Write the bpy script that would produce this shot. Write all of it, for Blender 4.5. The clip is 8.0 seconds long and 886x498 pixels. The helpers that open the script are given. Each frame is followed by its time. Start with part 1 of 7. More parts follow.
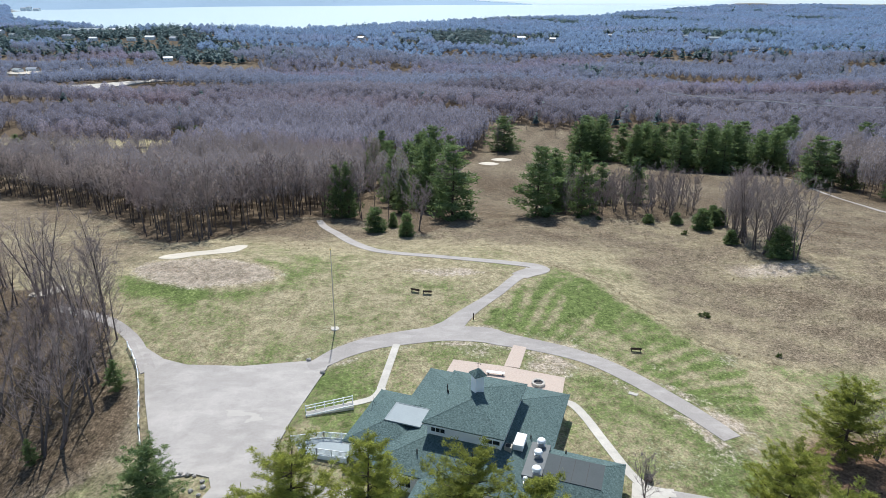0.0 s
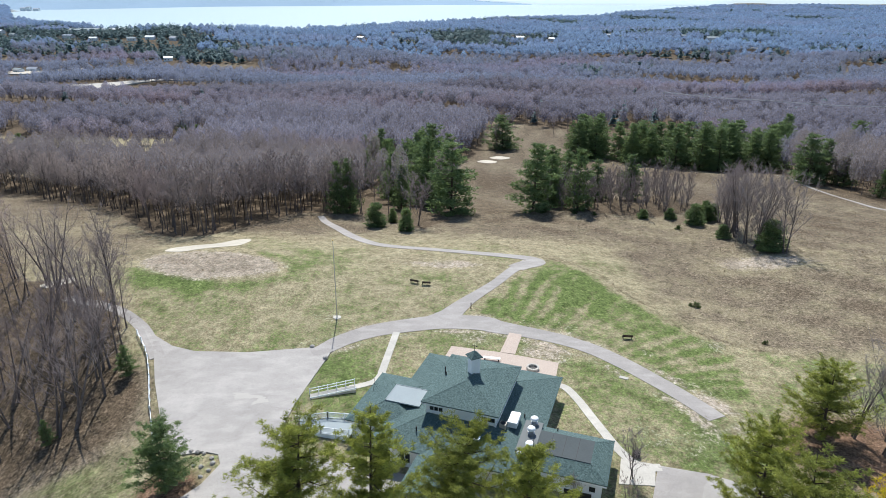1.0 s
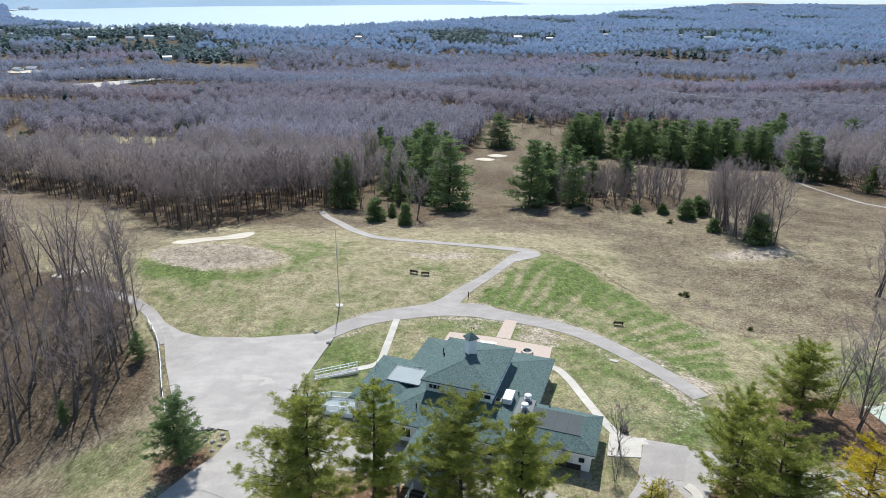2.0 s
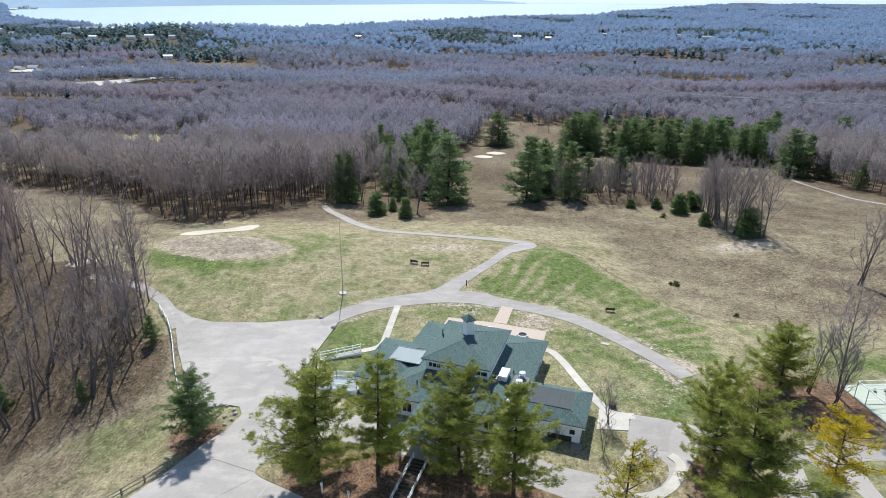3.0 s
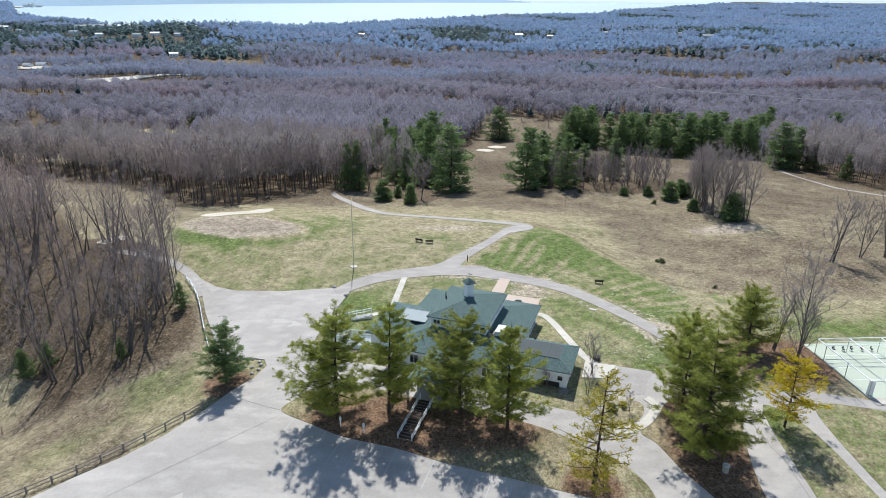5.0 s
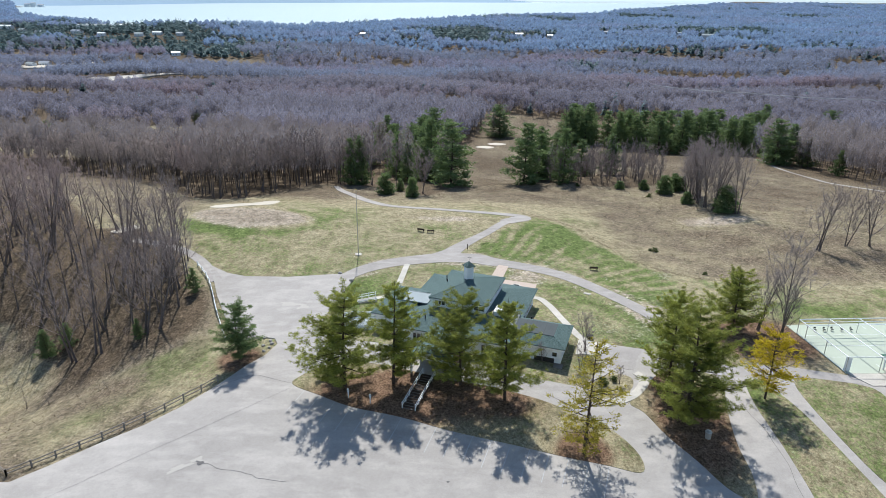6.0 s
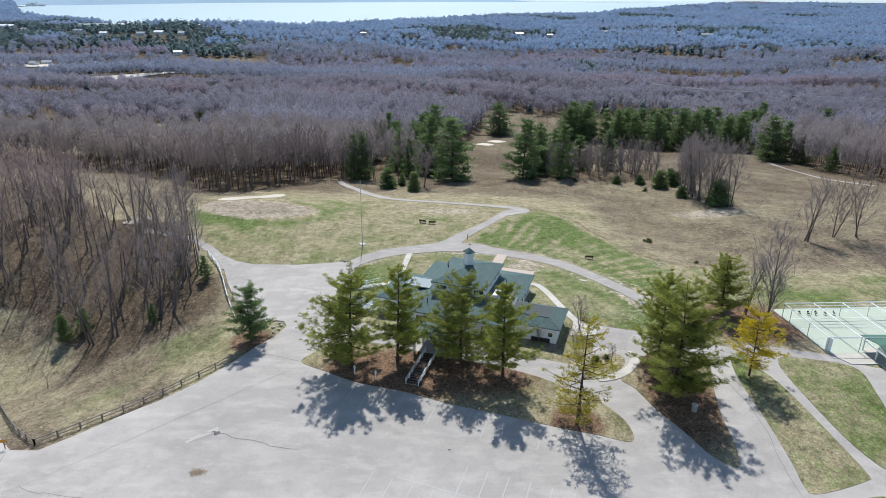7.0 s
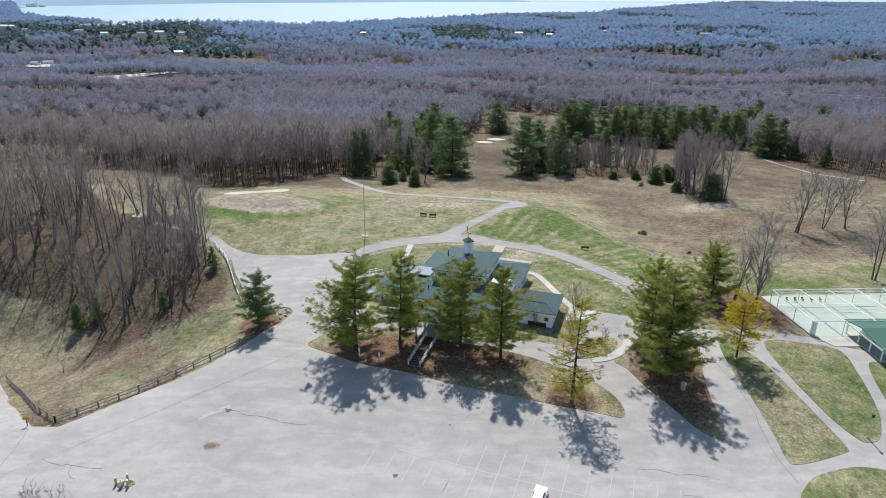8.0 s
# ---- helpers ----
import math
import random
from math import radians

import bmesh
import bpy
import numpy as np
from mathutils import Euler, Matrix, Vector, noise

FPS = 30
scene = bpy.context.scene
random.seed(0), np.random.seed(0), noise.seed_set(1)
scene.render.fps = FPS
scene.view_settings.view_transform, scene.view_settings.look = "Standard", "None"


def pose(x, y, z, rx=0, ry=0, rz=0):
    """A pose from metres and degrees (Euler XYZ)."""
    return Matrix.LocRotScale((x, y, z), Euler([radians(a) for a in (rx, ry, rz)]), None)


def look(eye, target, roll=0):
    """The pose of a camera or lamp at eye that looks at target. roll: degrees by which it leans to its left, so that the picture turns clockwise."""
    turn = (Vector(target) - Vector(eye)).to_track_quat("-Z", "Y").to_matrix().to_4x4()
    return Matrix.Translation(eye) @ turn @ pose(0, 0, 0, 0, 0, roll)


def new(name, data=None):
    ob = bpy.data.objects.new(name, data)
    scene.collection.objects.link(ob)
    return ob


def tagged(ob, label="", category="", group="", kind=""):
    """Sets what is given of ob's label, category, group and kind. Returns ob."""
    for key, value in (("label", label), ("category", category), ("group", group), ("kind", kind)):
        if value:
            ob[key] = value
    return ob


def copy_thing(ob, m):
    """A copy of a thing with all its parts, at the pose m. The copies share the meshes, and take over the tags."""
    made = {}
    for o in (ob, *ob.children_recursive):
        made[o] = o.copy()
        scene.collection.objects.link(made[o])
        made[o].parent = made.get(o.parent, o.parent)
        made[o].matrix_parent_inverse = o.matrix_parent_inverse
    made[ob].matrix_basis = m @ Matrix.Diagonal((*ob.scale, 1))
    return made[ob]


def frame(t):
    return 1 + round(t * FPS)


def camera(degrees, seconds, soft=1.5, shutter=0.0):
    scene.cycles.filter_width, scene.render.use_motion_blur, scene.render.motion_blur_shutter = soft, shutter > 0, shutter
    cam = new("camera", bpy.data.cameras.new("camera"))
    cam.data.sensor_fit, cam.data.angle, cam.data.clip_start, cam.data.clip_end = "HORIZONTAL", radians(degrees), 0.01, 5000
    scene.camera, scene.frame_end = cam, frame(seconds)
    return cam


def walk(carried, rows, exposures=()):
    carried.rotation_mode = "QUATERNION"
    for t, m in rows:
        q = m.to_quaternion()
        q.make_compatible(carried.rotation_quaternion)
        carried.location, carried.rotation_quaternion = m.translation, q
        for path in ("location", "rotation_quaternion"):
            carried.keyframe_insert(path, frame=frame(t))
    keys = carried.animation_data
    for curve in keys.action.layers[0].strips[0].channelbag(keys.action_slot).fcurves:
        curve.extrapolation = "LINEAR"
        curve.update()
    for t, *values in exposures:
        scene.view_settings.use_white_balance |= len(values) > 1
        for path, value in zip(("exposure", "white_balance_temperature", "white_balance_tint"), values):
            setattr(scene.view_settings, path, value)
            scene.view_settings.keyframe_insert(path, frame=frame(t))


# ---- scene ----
cam = camera(68.1, 8.0, soft=0.45)
PATH = [
    (0, (1.421, -81.111, 59.649), (1.406, -79.246, 58.926), 0.4),
    (0.5, (1.572, -83.455, 59.65), (1.558, -81.59, 58.927), 0.4),
    (1, (1.656, -85.832, 59.669), (1.643, -83.967, 58.946), 0.4),
    (1.5, (1.662, -88.5, 59.702), (1.652, -86.636, 58.979), 0.4),
    (3, (1.699, -97.38, 59.913), (1.694, -95.516, 59.188), 0.5),
    (3.5, (1.667, -100.53, 59.917), (1.661, -98.667, 59.191), 0.5),
    (4, (1.603, -103.793, 59.906), (1.596, -101.93, 59.18), 0.4),
    (4.5, (1.593, -107.175, 59.847), (1.584, -105.312, 59.119), 0.5),
    (6, (1.467, -117.564, 59.468), (1.455, -115.702, 58.739), 0.6),
    (6.5, (1.386, -120.882, 59.401), (1.374, -119.02, 58.671), 0.6),
    (7, (1.341, -123.935, 59.311), (1.328, -122.073, 58.581), 0.6),
    (7.5, (1.347, -126.73, 59.19), (1.333, -124.869, 58.46), 0.6),
    (8, (1.331, -129.371, 59.085), (1.318, -127.509, 58.355), 0.5),
]
walk(cam, [(t, look(eye, target, roll)) for t, eye, target, roll in PATH], [(0, 0.22, 6450, 8), (3.8, 0.29, 6450, 7), (8, 0.09, 6400, 8)])

# ---- light ----
SUN_ELEV, SUN_TURN = radians(53), radians(-5)
world = bpy.data.worlds.new("sky")
scene.world = world
world.use_nodes = True
wn = world.node_tree
sky = wn.nodes.new("ShaderNodeTexSky")
sky.sky_type = "NISHITA"
sky.sun_disc = False
sky.sun_elevation, sky.sun_rotation = SUN_ELEV, SUN_TURN
sky.altitude, sky.air_density, sky.dust_density = 250, 1.0, 0.25
wn.nodes["Background"].inputs["Strength"].default_value = 0.118
wn.links.new(sky.outputs[0], wn.nodes["Background"].inputs["Color"])
sun = new("sun", bpy.data.lights.new("sun", "SUN"))
sun.data.energy, sun.data.angle, sun.data.color = 4.65, radians(0.53), (1.0, 0.965, 0.92)
sun.matrix_world = look((0, 0, 0), (-math.sin(SUN_TURN) * math.cos(SUN_ELEV), -math.cos(SUN_TURN) * math.cos(SUN_ELEV), -math.sin(SUN_ELEV)))
sun.location = (-30, 300, 340)


# ---- materials ----
class Mat:
    """A node material with shortcuts for the usual nodes."""

    def __init__(self, name, rough=0.8, metal=0.0, spec=0.3):
        self.m = bpy.data.materials.new(name)
        self.m.use_nodes = True
        self.t = self.m.node_tree
        self.b = self.t.nodes["Principled BSDF"]
        self.b.inputs["Roughness"].default_value = rough
        self.b.inputs["Metallic"].default_value = metal
        self.b.inputs["Specular IOR Level"].default_value = spec
        self.co = self.t.nodes.new("ShaderNodeTexCoord")
        self.geo = self.t.nodes.new("ShaderNodeNewGeometry")

    def node(self, kind, **kw):
        n = self.t.nodes.new(kind)
        for k, v in kw.items():
            n.inputs[k].default_value = v
        return n

    def link(self, a, b):
        self.t.links.new(a, b)

    def noise(self, scale, detail=4.0, rough=0.6, world_space=True, stretch=None):
        n = self.node("ShaderNodeTexNoise", Scale=scale, Detail=detail, Roughness=rough)
        src = self.geo.outputs["Position"] if world_space else self.co.outputs["Object"]
        if stretch:
            mp = self.node("ShaderNodeMapping", Scale=stretch)
            self.link(src, mp.inputs["Vector"])
            src = mp.outputs[0]
        self.link(src, n.inputs["Vector"])
        return n.outputs["Fac"]

    def ramp(self, fac, stops):
        r = self.t.nodes.new("ShaderNodeValToRGB")
        els = r.color_ramp.elements
        while len(els) < len(stops):
            els.new(0.5)
        for e, (p, c) in zip(els, stops):
            e.position, e.color = p, (*c, 1) if len(c) == 3 else c
        self.link(fac, r.inputs[0])
        return r.outputs[0]

    def mix(self, fac, a, b, blend="MIX"):
        n = self.t.nodes.new("ShaderNodeMix")
        n.data_type, n.blend_type = "RGBA", blend
        for sock, v in ((n.inputs[0], fac), (n.inputs[6], a), (n.inputs[7], b)):
            if isinstance(v, bpy.types.NodeSocket):
                self.link(v, sock)
            elif isinstance(v, tuple):
                sock.default_value = (*v, 1) if len(v) == 3 else v
            else:
                sock.default_value = v
        return n.outputs[2]

    def math(self, op, a, b=0.0, clamp=False):
        n = self.t.nodes.new("ShaderNodeMath")
        n.operation, n.use_clamp = op, clamp
        for sock, v in zip(n.inputs, (a, b)):
            if isinstance(v, bpy.types.NodeSocket):
                self.link(v, sock)
            else:
                sock.default_value = v
        return n.outputs[0]

    def attr(self, name):
        n = self.t.nodes.new("ShaderNodeAttribute")
        n.attribute_name = name
        return n.outputs["Fac"]

    def color(self, c):
        if isinstance(c, tuple):
            self.b.inputs["Base Color"].default_value = (*c, 1)
        else:
            self.link(c, self.b.inputs["Base Color"])
        return self

    def bump(self, fac, strength=0.3, distance=0.05):
        n = self.node("ShaderNodeBump", Strength=strength, Distance=distance)
        self.link(fac, n.inputs["Height"])
        self.link(n.outputs[0], self.b.inputs["Normal"])
        return self


def step(m, fac, lo, hi):
    return m.ramp(fac, [(lo, (0, 0, 0)), (hi, (1, 1, 1))])


def paint(name, c, rough=0.5, vary=0.12, metal=0.0, spec=0.4, scale=1.2):
    """Weathered paint, plastic or metal of one colour."""
    m = Mat(name, rough, metal, spec)
    dark = tuple(v * (1 - vary * 2.2) for v in c)
    f = m.noise(scale, 6, 0.65)
    m.color(m.mix(m.math("MULTIPLY", f, m.noise(scale * 9, 3, 0.6)), c, dark))
    m.bump(m.noise(scale * 14, 3), 0.12, 0.01)
    return m.m


Y_STRETCH = (1.0, 0.85, 1.0)  # turf noise drawn out along y to offset foreshortening from the camera


def ground_material():
    m = Mat("turf", 0.95, 0, 0.1)
    lush, litter, bare, needle = (m.attr(a) for a in ("lush", "litter", "bare", "needle"))
    big, mid, fine, tiny = m.noise(0.035, 5), m.noise(0.22, 6, 0.65, True, Y_STRETCH), m.noise(1.5, 8, 0.8, True, Y_STRETCH), m.noise(2.8, 6, 0.85, True, Y_STRETCH)
    straw = m.ramp(fine, [(0.3, (0.12, 0.10, 0.052)), (0.44, (0.275, 0.238, 0.15)), (0.56, (0.35, 0.312, 0.21)), (0.7, (0.49, 0.44, 0.32))])
    straw = m.mix(m.math("MULTIPLY", step(m, mid, 0.45, 0.7), 0.5), straw, (0.20, 0.15, 0.105))
    grass = m.ramp(fine, [(0.32, (0.045, 0.062, 0.02)), (0.5, (0.112, 0.154, 0.048)), (0.68, (0.235, 0.268, 0.115))])
    w = m.math("ADD", lush, m.math("MULTIPLY", m.math("SUBTRACT", mid, 0.5), 1.3))
    w = m.math("ADD", w, m.math("MULTIPLY", m.math("SUBTRACT", fine, 0.5), 2.8))
    w = m.math("ADD", w, m.math("MULTIPLY", m.math("SUBTRACT", big, 0.5), 0.8))
    col = m.mix(step(m, w, 0.32, 0.78), straw, grass)
    dirt = m.ramp(fine, [(0.25, (0.20, 0.155, 0.115)), (0.5, (0.36, 0.305, 0.245)), (0.72, (0.62, 0.57, 0.50))])
    wd = m.math("ADD", bare, m.math("MULTIPLY", m.math("SUBTRACT", fine, 0.5), 1.6))
    wd = m.math("ADD", wd, m.math("MULTIPLY", m.math("SUBTRACT", mid, 0.5), 1.2))
    col = m.mix(step(m, wd, 0.42, 0.72), col, dirt)
    leaves = m.ramp(m.noise(2.2, 8, 0.8, True, Y_STRETCH), [(0.34, (0.048, 0.038, 0.028)), (0.5, (0.165, 0.133, 0.095)), (0.66, (0.36, 0.305, 0.23))])
    wl = m.math("ADD", litter, m.math("MULTIPLY", m.math("SUBTRACT", mid, 0.5), 0.7))
    wl = m.math("ADD", wl, m.math("MULTIPLY", m.math("SUBTRACT", fine, 0.5), 1.1))
    deep = m.math("MULTIPLY", step(m, litter, 0.62, 0.85), 0.75)  # leaf colour turns darker and redder where litter is densest
    leaves = m.mix(deep, leaves, m.mix(1.0, leaves, (0.56, 0.50, 0.46), "MULTIPLY"))
    col = m.mix(step(m, wl, 0.3, 0.65), col, leaves)
    duff = m.ramp(m.noise(3.0, 7, 0.8), [(0.35, (0.055, 0.032, 0.021)), (0.52, (0.18, 0.115, 0.077)), (0.7, (0.32, 0.225, 0.155))])
    wn_ = m.math("ADD", needle, m.math("MULTIPLY", m.math("SUBTRACT", fine, 0.5), 0.9))
    col = m.mix(step(m, wn_, 0.3, 0.62), col, duff)
    tuft = m.noise(0.6, 9, 0.8, True, Y_STRETCH)
    col = m.mix(0.9, col, m.ramp(tuft, [(0.36, (0.25, 0.26, 0.23)), (0.5, (0.5, 0.5, 0.5)), (0.66, (0.73, 0.72, 0.71))]), "OVERLAY")
    col = m.mix(0.65, col, m.ramp(tiny, [(0.38, (0.17, 0.17, 0.17)), (0.5, (0.5, 0.5, 0.5)), (0.62, (0.83, 0.83, 0.83))]), "OVERLAY")
    col = m.mix(0.15, col, m.ramp(m.noise(7.0, 3, 0.8, True, Y_STRETCH), [(0.36, (0.1, 0.1, 0.1)), (0.64, (0.9, 0.9, 0.9))]), "OVERLAY")
    m.color(col)
    m.bump(m.math("ADD", m.noise(2.0, 6, 0.75), m.noise(9.0, 3, 0.7)), 0.55, 0.13)
    return m.m


def asphalt_material(name, base, warm):
    m = Mat(name, 0.86, 0, 0.25)
    big, mid, fine = m.noise(0.06, 5, 0.6), m.noise(0.4, 6, 0.7), m.noise(14.0, 3, 0.7)
    c = m.ramp(big, [(0.3, tuple(base * 0.86 * w for w in warm)), (0.55, tuple(base * w for w in warm)), (0.75, tuple(base * 1.13 * w for w in warm))])
    c = m.mix(m.math("MULTIPLY", step(m, mid, 0.48, 0.7), 0.42), c, tuple(base * 0.72 * w for w in warm))
    long_ = m.noise(0.5, 3, 0.6, True, (0.4, 0.9, 1))
    c = m.mix(m.math("MULTIPLY", step(m, long_, 0.46, 0.68), 0.4), c, tuple(base * 1.4 * w for w in warm))
    grit = m.noise(2.6, 7, 0.85)
    c = m.mix(0.16, c, m.ramp(grit, [(0.36, (0.28, 0.28, 0.28)), (0.64, (0.72, 0.72, 0.72))]), "OVERLAY")
    c = m.mix(0.35, c, m.ramp(fine, [(0.3, (0.3, 0.3, 0.3)), (0.7, (0.7, 0.7, 0.7))]), "OVERLAY")
    m.color(c)
    m.bump(fine, 0.25, 0.01)
    return m.m


def shingle_material():
    m = Mat("green_shingles", 0.85, 0, 0.2)
    f, g2 = m.noise(4.5, 5, 0.75, False), m.noise(0.25, 4, 0.6, False)
    tabs = m.node("ShaderNodeTexVoronoi", Scale=5.5)
    mp = m.node("ShaderNodeMapping", Scale=(1.0, 1.6, 1.6))
    m.link(m.co.outputs["Object"], mp.inputs["Vector"])
    m.link(mp.outputs[0], tabs.inputs["Vector"])
    c = m.ramp(f, [(0.32, (0.03, 0.047, 0.05)), (0.5, (0.085, 0.135, 0.134)), (0.68, (0.185, 0.25, 0.245))])
    bw = m.t.nodes.new("ShaderNodeRGBToBW")
    m.link(tabs.outputs["Color"], bw.inputs[0])
    c = m.mix(0.3, c, m.mix(1.0, c, bw.outputs[0], "OVERLAY"))
    c = m.mix(m.math("MULTIPLY", step(m, g2, 0.45, 0.7), 0.35), c, (0.10, 0.15, 0.145))
    m.color(m.mix(0.15, c, (0.065, 0.105, 0.105)))
    m.bump(f, 0.5, 0.03)
    return m.m


def bark_material(name, c, vary=0.35):
    m = Mat(name, 0.95, 0, 0.1)
    info = m.t.nodes.new("ShaderNodeObjectInfo")
    f = m.noise(2.5, 5, 0.7)
    lo, hi = tuple(v * (1 - vary) for v in c), tuple(min(1, v * (1 + vary)) for v in c)
    col = m.ramp(f, [(0.3, lo), (0.7, hi)])
    col = m.mix(m.math("MULTIPLY", info.outputs["Random"], 0.4), col, tuple(v * 0.7 for v in c))
    m.color(col)
    m.bump(f, 0.5, 0.05)
    return m.m


def twig_material(name, c, c2):
    """Bare twigs; the tint attribute varies tree by tree in a joined wood."""
    m = Mat(name, 0.95, 0, 0.08)
    info = m.t.nodes.new("ShaderNodeObjectInfo")
    tint = m.attr("tint")
    v = m.math("ADD", tint, m.math("MULTIPLY", info.outputs["Random"], m.math("LESS_THAN", tint, 0.001)))
    patch = m.noise(0.008, 3, 0.6)
    col = m.mix(v, c, c2)
    col = m.mix(m.math("MULTIPLY", step(m, patch, 0.48, 0.64), 0.6), col, (c[0] * 0.98, c[1] * 0.86, c[2] * 0.86))
    col = m.mix(m.math("MULTIPLY", m.geo.outputs["Random Per Island"], 0.4), col, tuple(x * 0.6 for x in c))
    m.color(col)
    soft = m.t.nodes.new("ShaderNodeBsdfTranslucent")
    m.link(col, soft.inputs["Color"])
    mixs = m.t.nodes.new("ShaderNodeMixShader")
    mixs.inputs[0].default_value = 0.4
    m.link(m.b.outputs[0], mixs.inputs[1])
    m.link(soft.outputs[0], mixs.inputs[2])
    m.link(mixs.outputs[0], m.t.nodes["Material Output"].inputs["Surface"])
    return m.m


def fuzz_material(name, c, c2, bud, scale, thin, thick):
    """Massed bare twigs seen from afar: upright streaks, denser and thinner by turns, in drifts of grey and of reddish buds."""
    m = Mat(name, 0.95, 0, 0.05)
    tint = m.attr("tint")
    streak = m.noise(scale, 4, 0.7, True, (1, 1, 0.3))
    col = m.mix(tint, c, c2)
    drift = m.noise(0.006, 4, 0.6, True, (0.45, 1.3, 1))
    col = m.mix(m.math("MULTIPLY", step(m, drift, 0.5, 0.64), 0.6), col, bud)
    col = m.mix(m.math("MULTIPLY", step(m, streak, 0.5, 0.72), 0.45), col, tuple(x * 1.35 for x in c))
    col = m.mix(m.math("MULTIPLY", step(m, m.noise(scale * 0.22, 3, 0.6), 0.45, 0.7), 0.5), col, tuple(x * 0.62 for x in c2))
    m.color(col)
    soft = m.t.nodes.new("ShaderNodeBsdfTranslucent")
    m.link(col, soft.inputs["Color"])
    body = m.t.nodes.new("ShaderNodeMixShader")
    body.inputs[0].default_value = 0.4
    m.link(m.b.outputs[0], body.inputs[1])
    m.link(soft.outputs[0], body.inputs[2])
    gap = m.t.nodes.new("ShaderNodeBsdfTransparent")
    mixs = m.t.nodes.new("ShaderNodeMixShader")
    m.link(m.ramp(streak, [(0.4, (thin,) * 3), (0.6, (thick,) * 3)]), mixs.inputs[0])
    m.link(gap.outputs[0], mixs.inputs[1])
    m.link(body.outputs[0], mixs.inputs[2])
    m.link(mixs.outputs[0], m.t.nodes["Material Output"].inputs["Surface"])
    return m.m


def needle_material(name, dark, light, clump=0.9):
    m = Mat(name, 0.7, 0, 0.25)
    info = m.t.nodes.new("ShaderNodeObjectInfo")
    # clump noise paints sunlit and shaded tones into the needle colour
    lit = step(m, m.noise(clump, 3, 0.6), 0.36, 0.66)
    c = m.mix(m.math("ADD", m.math("MULTIPLY", lit, 0.68), m.math("MULTIPLY", m.geo.outputs["Random Per Island"], 0.32)), dark, light)
    c = m.mix(m.math("MULTIPLY", info.outputs["Random"], 0.35), c, tuple(v * 0.72 for v in dark))
    m.color(c)
    tr = m.t.nodes.new("ShaderNodeBsdfTranslucent")
    m.link(m.mix(0.5, c, tuple(min(1, v * 1.5) for v in light)), tr.inputs["Color"])
    mixs = m.t.nodes.new("ShaderNodeMixShader")
    mixs.inputs[0].default_value = 0.32
    m.link(m.b.outputs[0], mixs.inputs[1])
    m.link(tr.outputs[0], mixs.inputs[2])
    m.link(mixs.outputs[0], m.t.nodes["Material Output"].inputs["Surface"])
    return m.m


def water_material():
    m = Mat("lake_water", 0.32, 0, 0.5)
    m.color((0.42, 0.52, 0.54))
    m.bump(m.noise(0.09, 4, 0.7, True, (1, 3, 1)), 0.5, 2.0)
    return m.m


def brick_paving():
    m = Mat("brick_paving", 0.9, 0, 0.2)
    b = m.node("ShaderNodeTexBrick", Scale=2.0)
    b.inputs["Color1"].default_value, b.inputs["Color2"].default_value = (0.50, 0.39, 0.33, 1), (0.57, 0.48, 0.41, 1)
    b.inputs["Mortar"].default_value = (0.36, 0.31, 0.28, 1)
    m.link(m.geo.outputs["Position"], b.inputs["Vector"])
    m.color(m.mix(m.math("MULTIPLY", m.noise(0.8, 5), 0.5), b.outputs["Color"], (0.5, 0.42, 0.36)))
    return m.m


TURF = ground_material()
ASPHALT = asphalt_material("worn_asphalt", 0.38, (1.025, 0.965, 0.91))
ASPHALT_PATH = asphalt_material("path_asphalt", 0.345, (1.025, 0.96, 0.91))
CONCRETE = asphalt_material("concrete", 0.50, (1.0, 0.95, 0.86))
SAND = asphalt_material("sand", 0.54, (1.0, 0.92, 0.78))
BRICK = brick_paving()
SHINGLE = shingle_material()
WHITE = paint("white_paint", (0.86, 0.9, 0.93), 0.5, 0.04)
SIDING = paint("pale_siding", (0.86, 0.89, 0.92), 0.6, 0.04)
MEMBRANE = paint("pale_roof_membrane", (0.35, 0.40, 0.42), 0.8, 0.15, 0, 0.15, 0.5)
MEMBRANE_DARK = paint("dark_roof_membrane", (0.1, 0.116, 0.122), 0.9, 0.25, 0, 0.15, 0.4)
GLASS = paint("window_glass", (0.02, 0.025, 0.03), 0.06, 0.0, 0, 0.9)
GALV = paint("galvanised_metal", (0.55, 0.56, 0.57), 0.38, 0.15, 0.75)
DARK = paint("dark_metal", (0.03, 0.03, 0.032), 0.6, 0.1)
WOOD_GREY = paint("weathered_wood", (0.30, 0.27, 0.24), 0.9, 0.22, 0, 0.2, 3.0)
WOOD_DARK = paint("dark_wood", (0.07, 0.05, 0.04), 0.85, 0.25, 0, 0.2, 3.0)
STONE = paint("field_stone", (0.40, 0.38, 0.36), 0.9, 0.25, 0, 0.2, 4.0)
LINE = paint("road_paint", (0.54, 0.55, 0.56), 0.8, 0.28, 0, 0.2, 2.0)
TAR = paint("tar_seal", (0.13, 0.125, 0.125), 0.8, 0.1)
COURT = paint("court_green", (0.46, 0.515, 0.43), 0.85, 0.08, 0, 0.3, 0.6)
GREEN_ROOF = paint("green_metal_roof", (0.07, 0.165, 0.115), 0.5, 0.1, 0.1)
CAR_PAINT = paint("car_paint", (0.80, 0.81, 0.82), 0.2, 0.02, 0, 0.6)
RUBBER = paint("rubber", (0.02, 0.02, 0.02), 0.85, 0.1)
RED = paint("red_lens", (0.4, 0.02, 0.02), 0.3, 0.05)
BARK = bark_material("hardwood_bark", (0.165, 0.138, 0.128))
BARK_PINE = bark_material("pine_bark", (0.085, 0.065, 0.055))
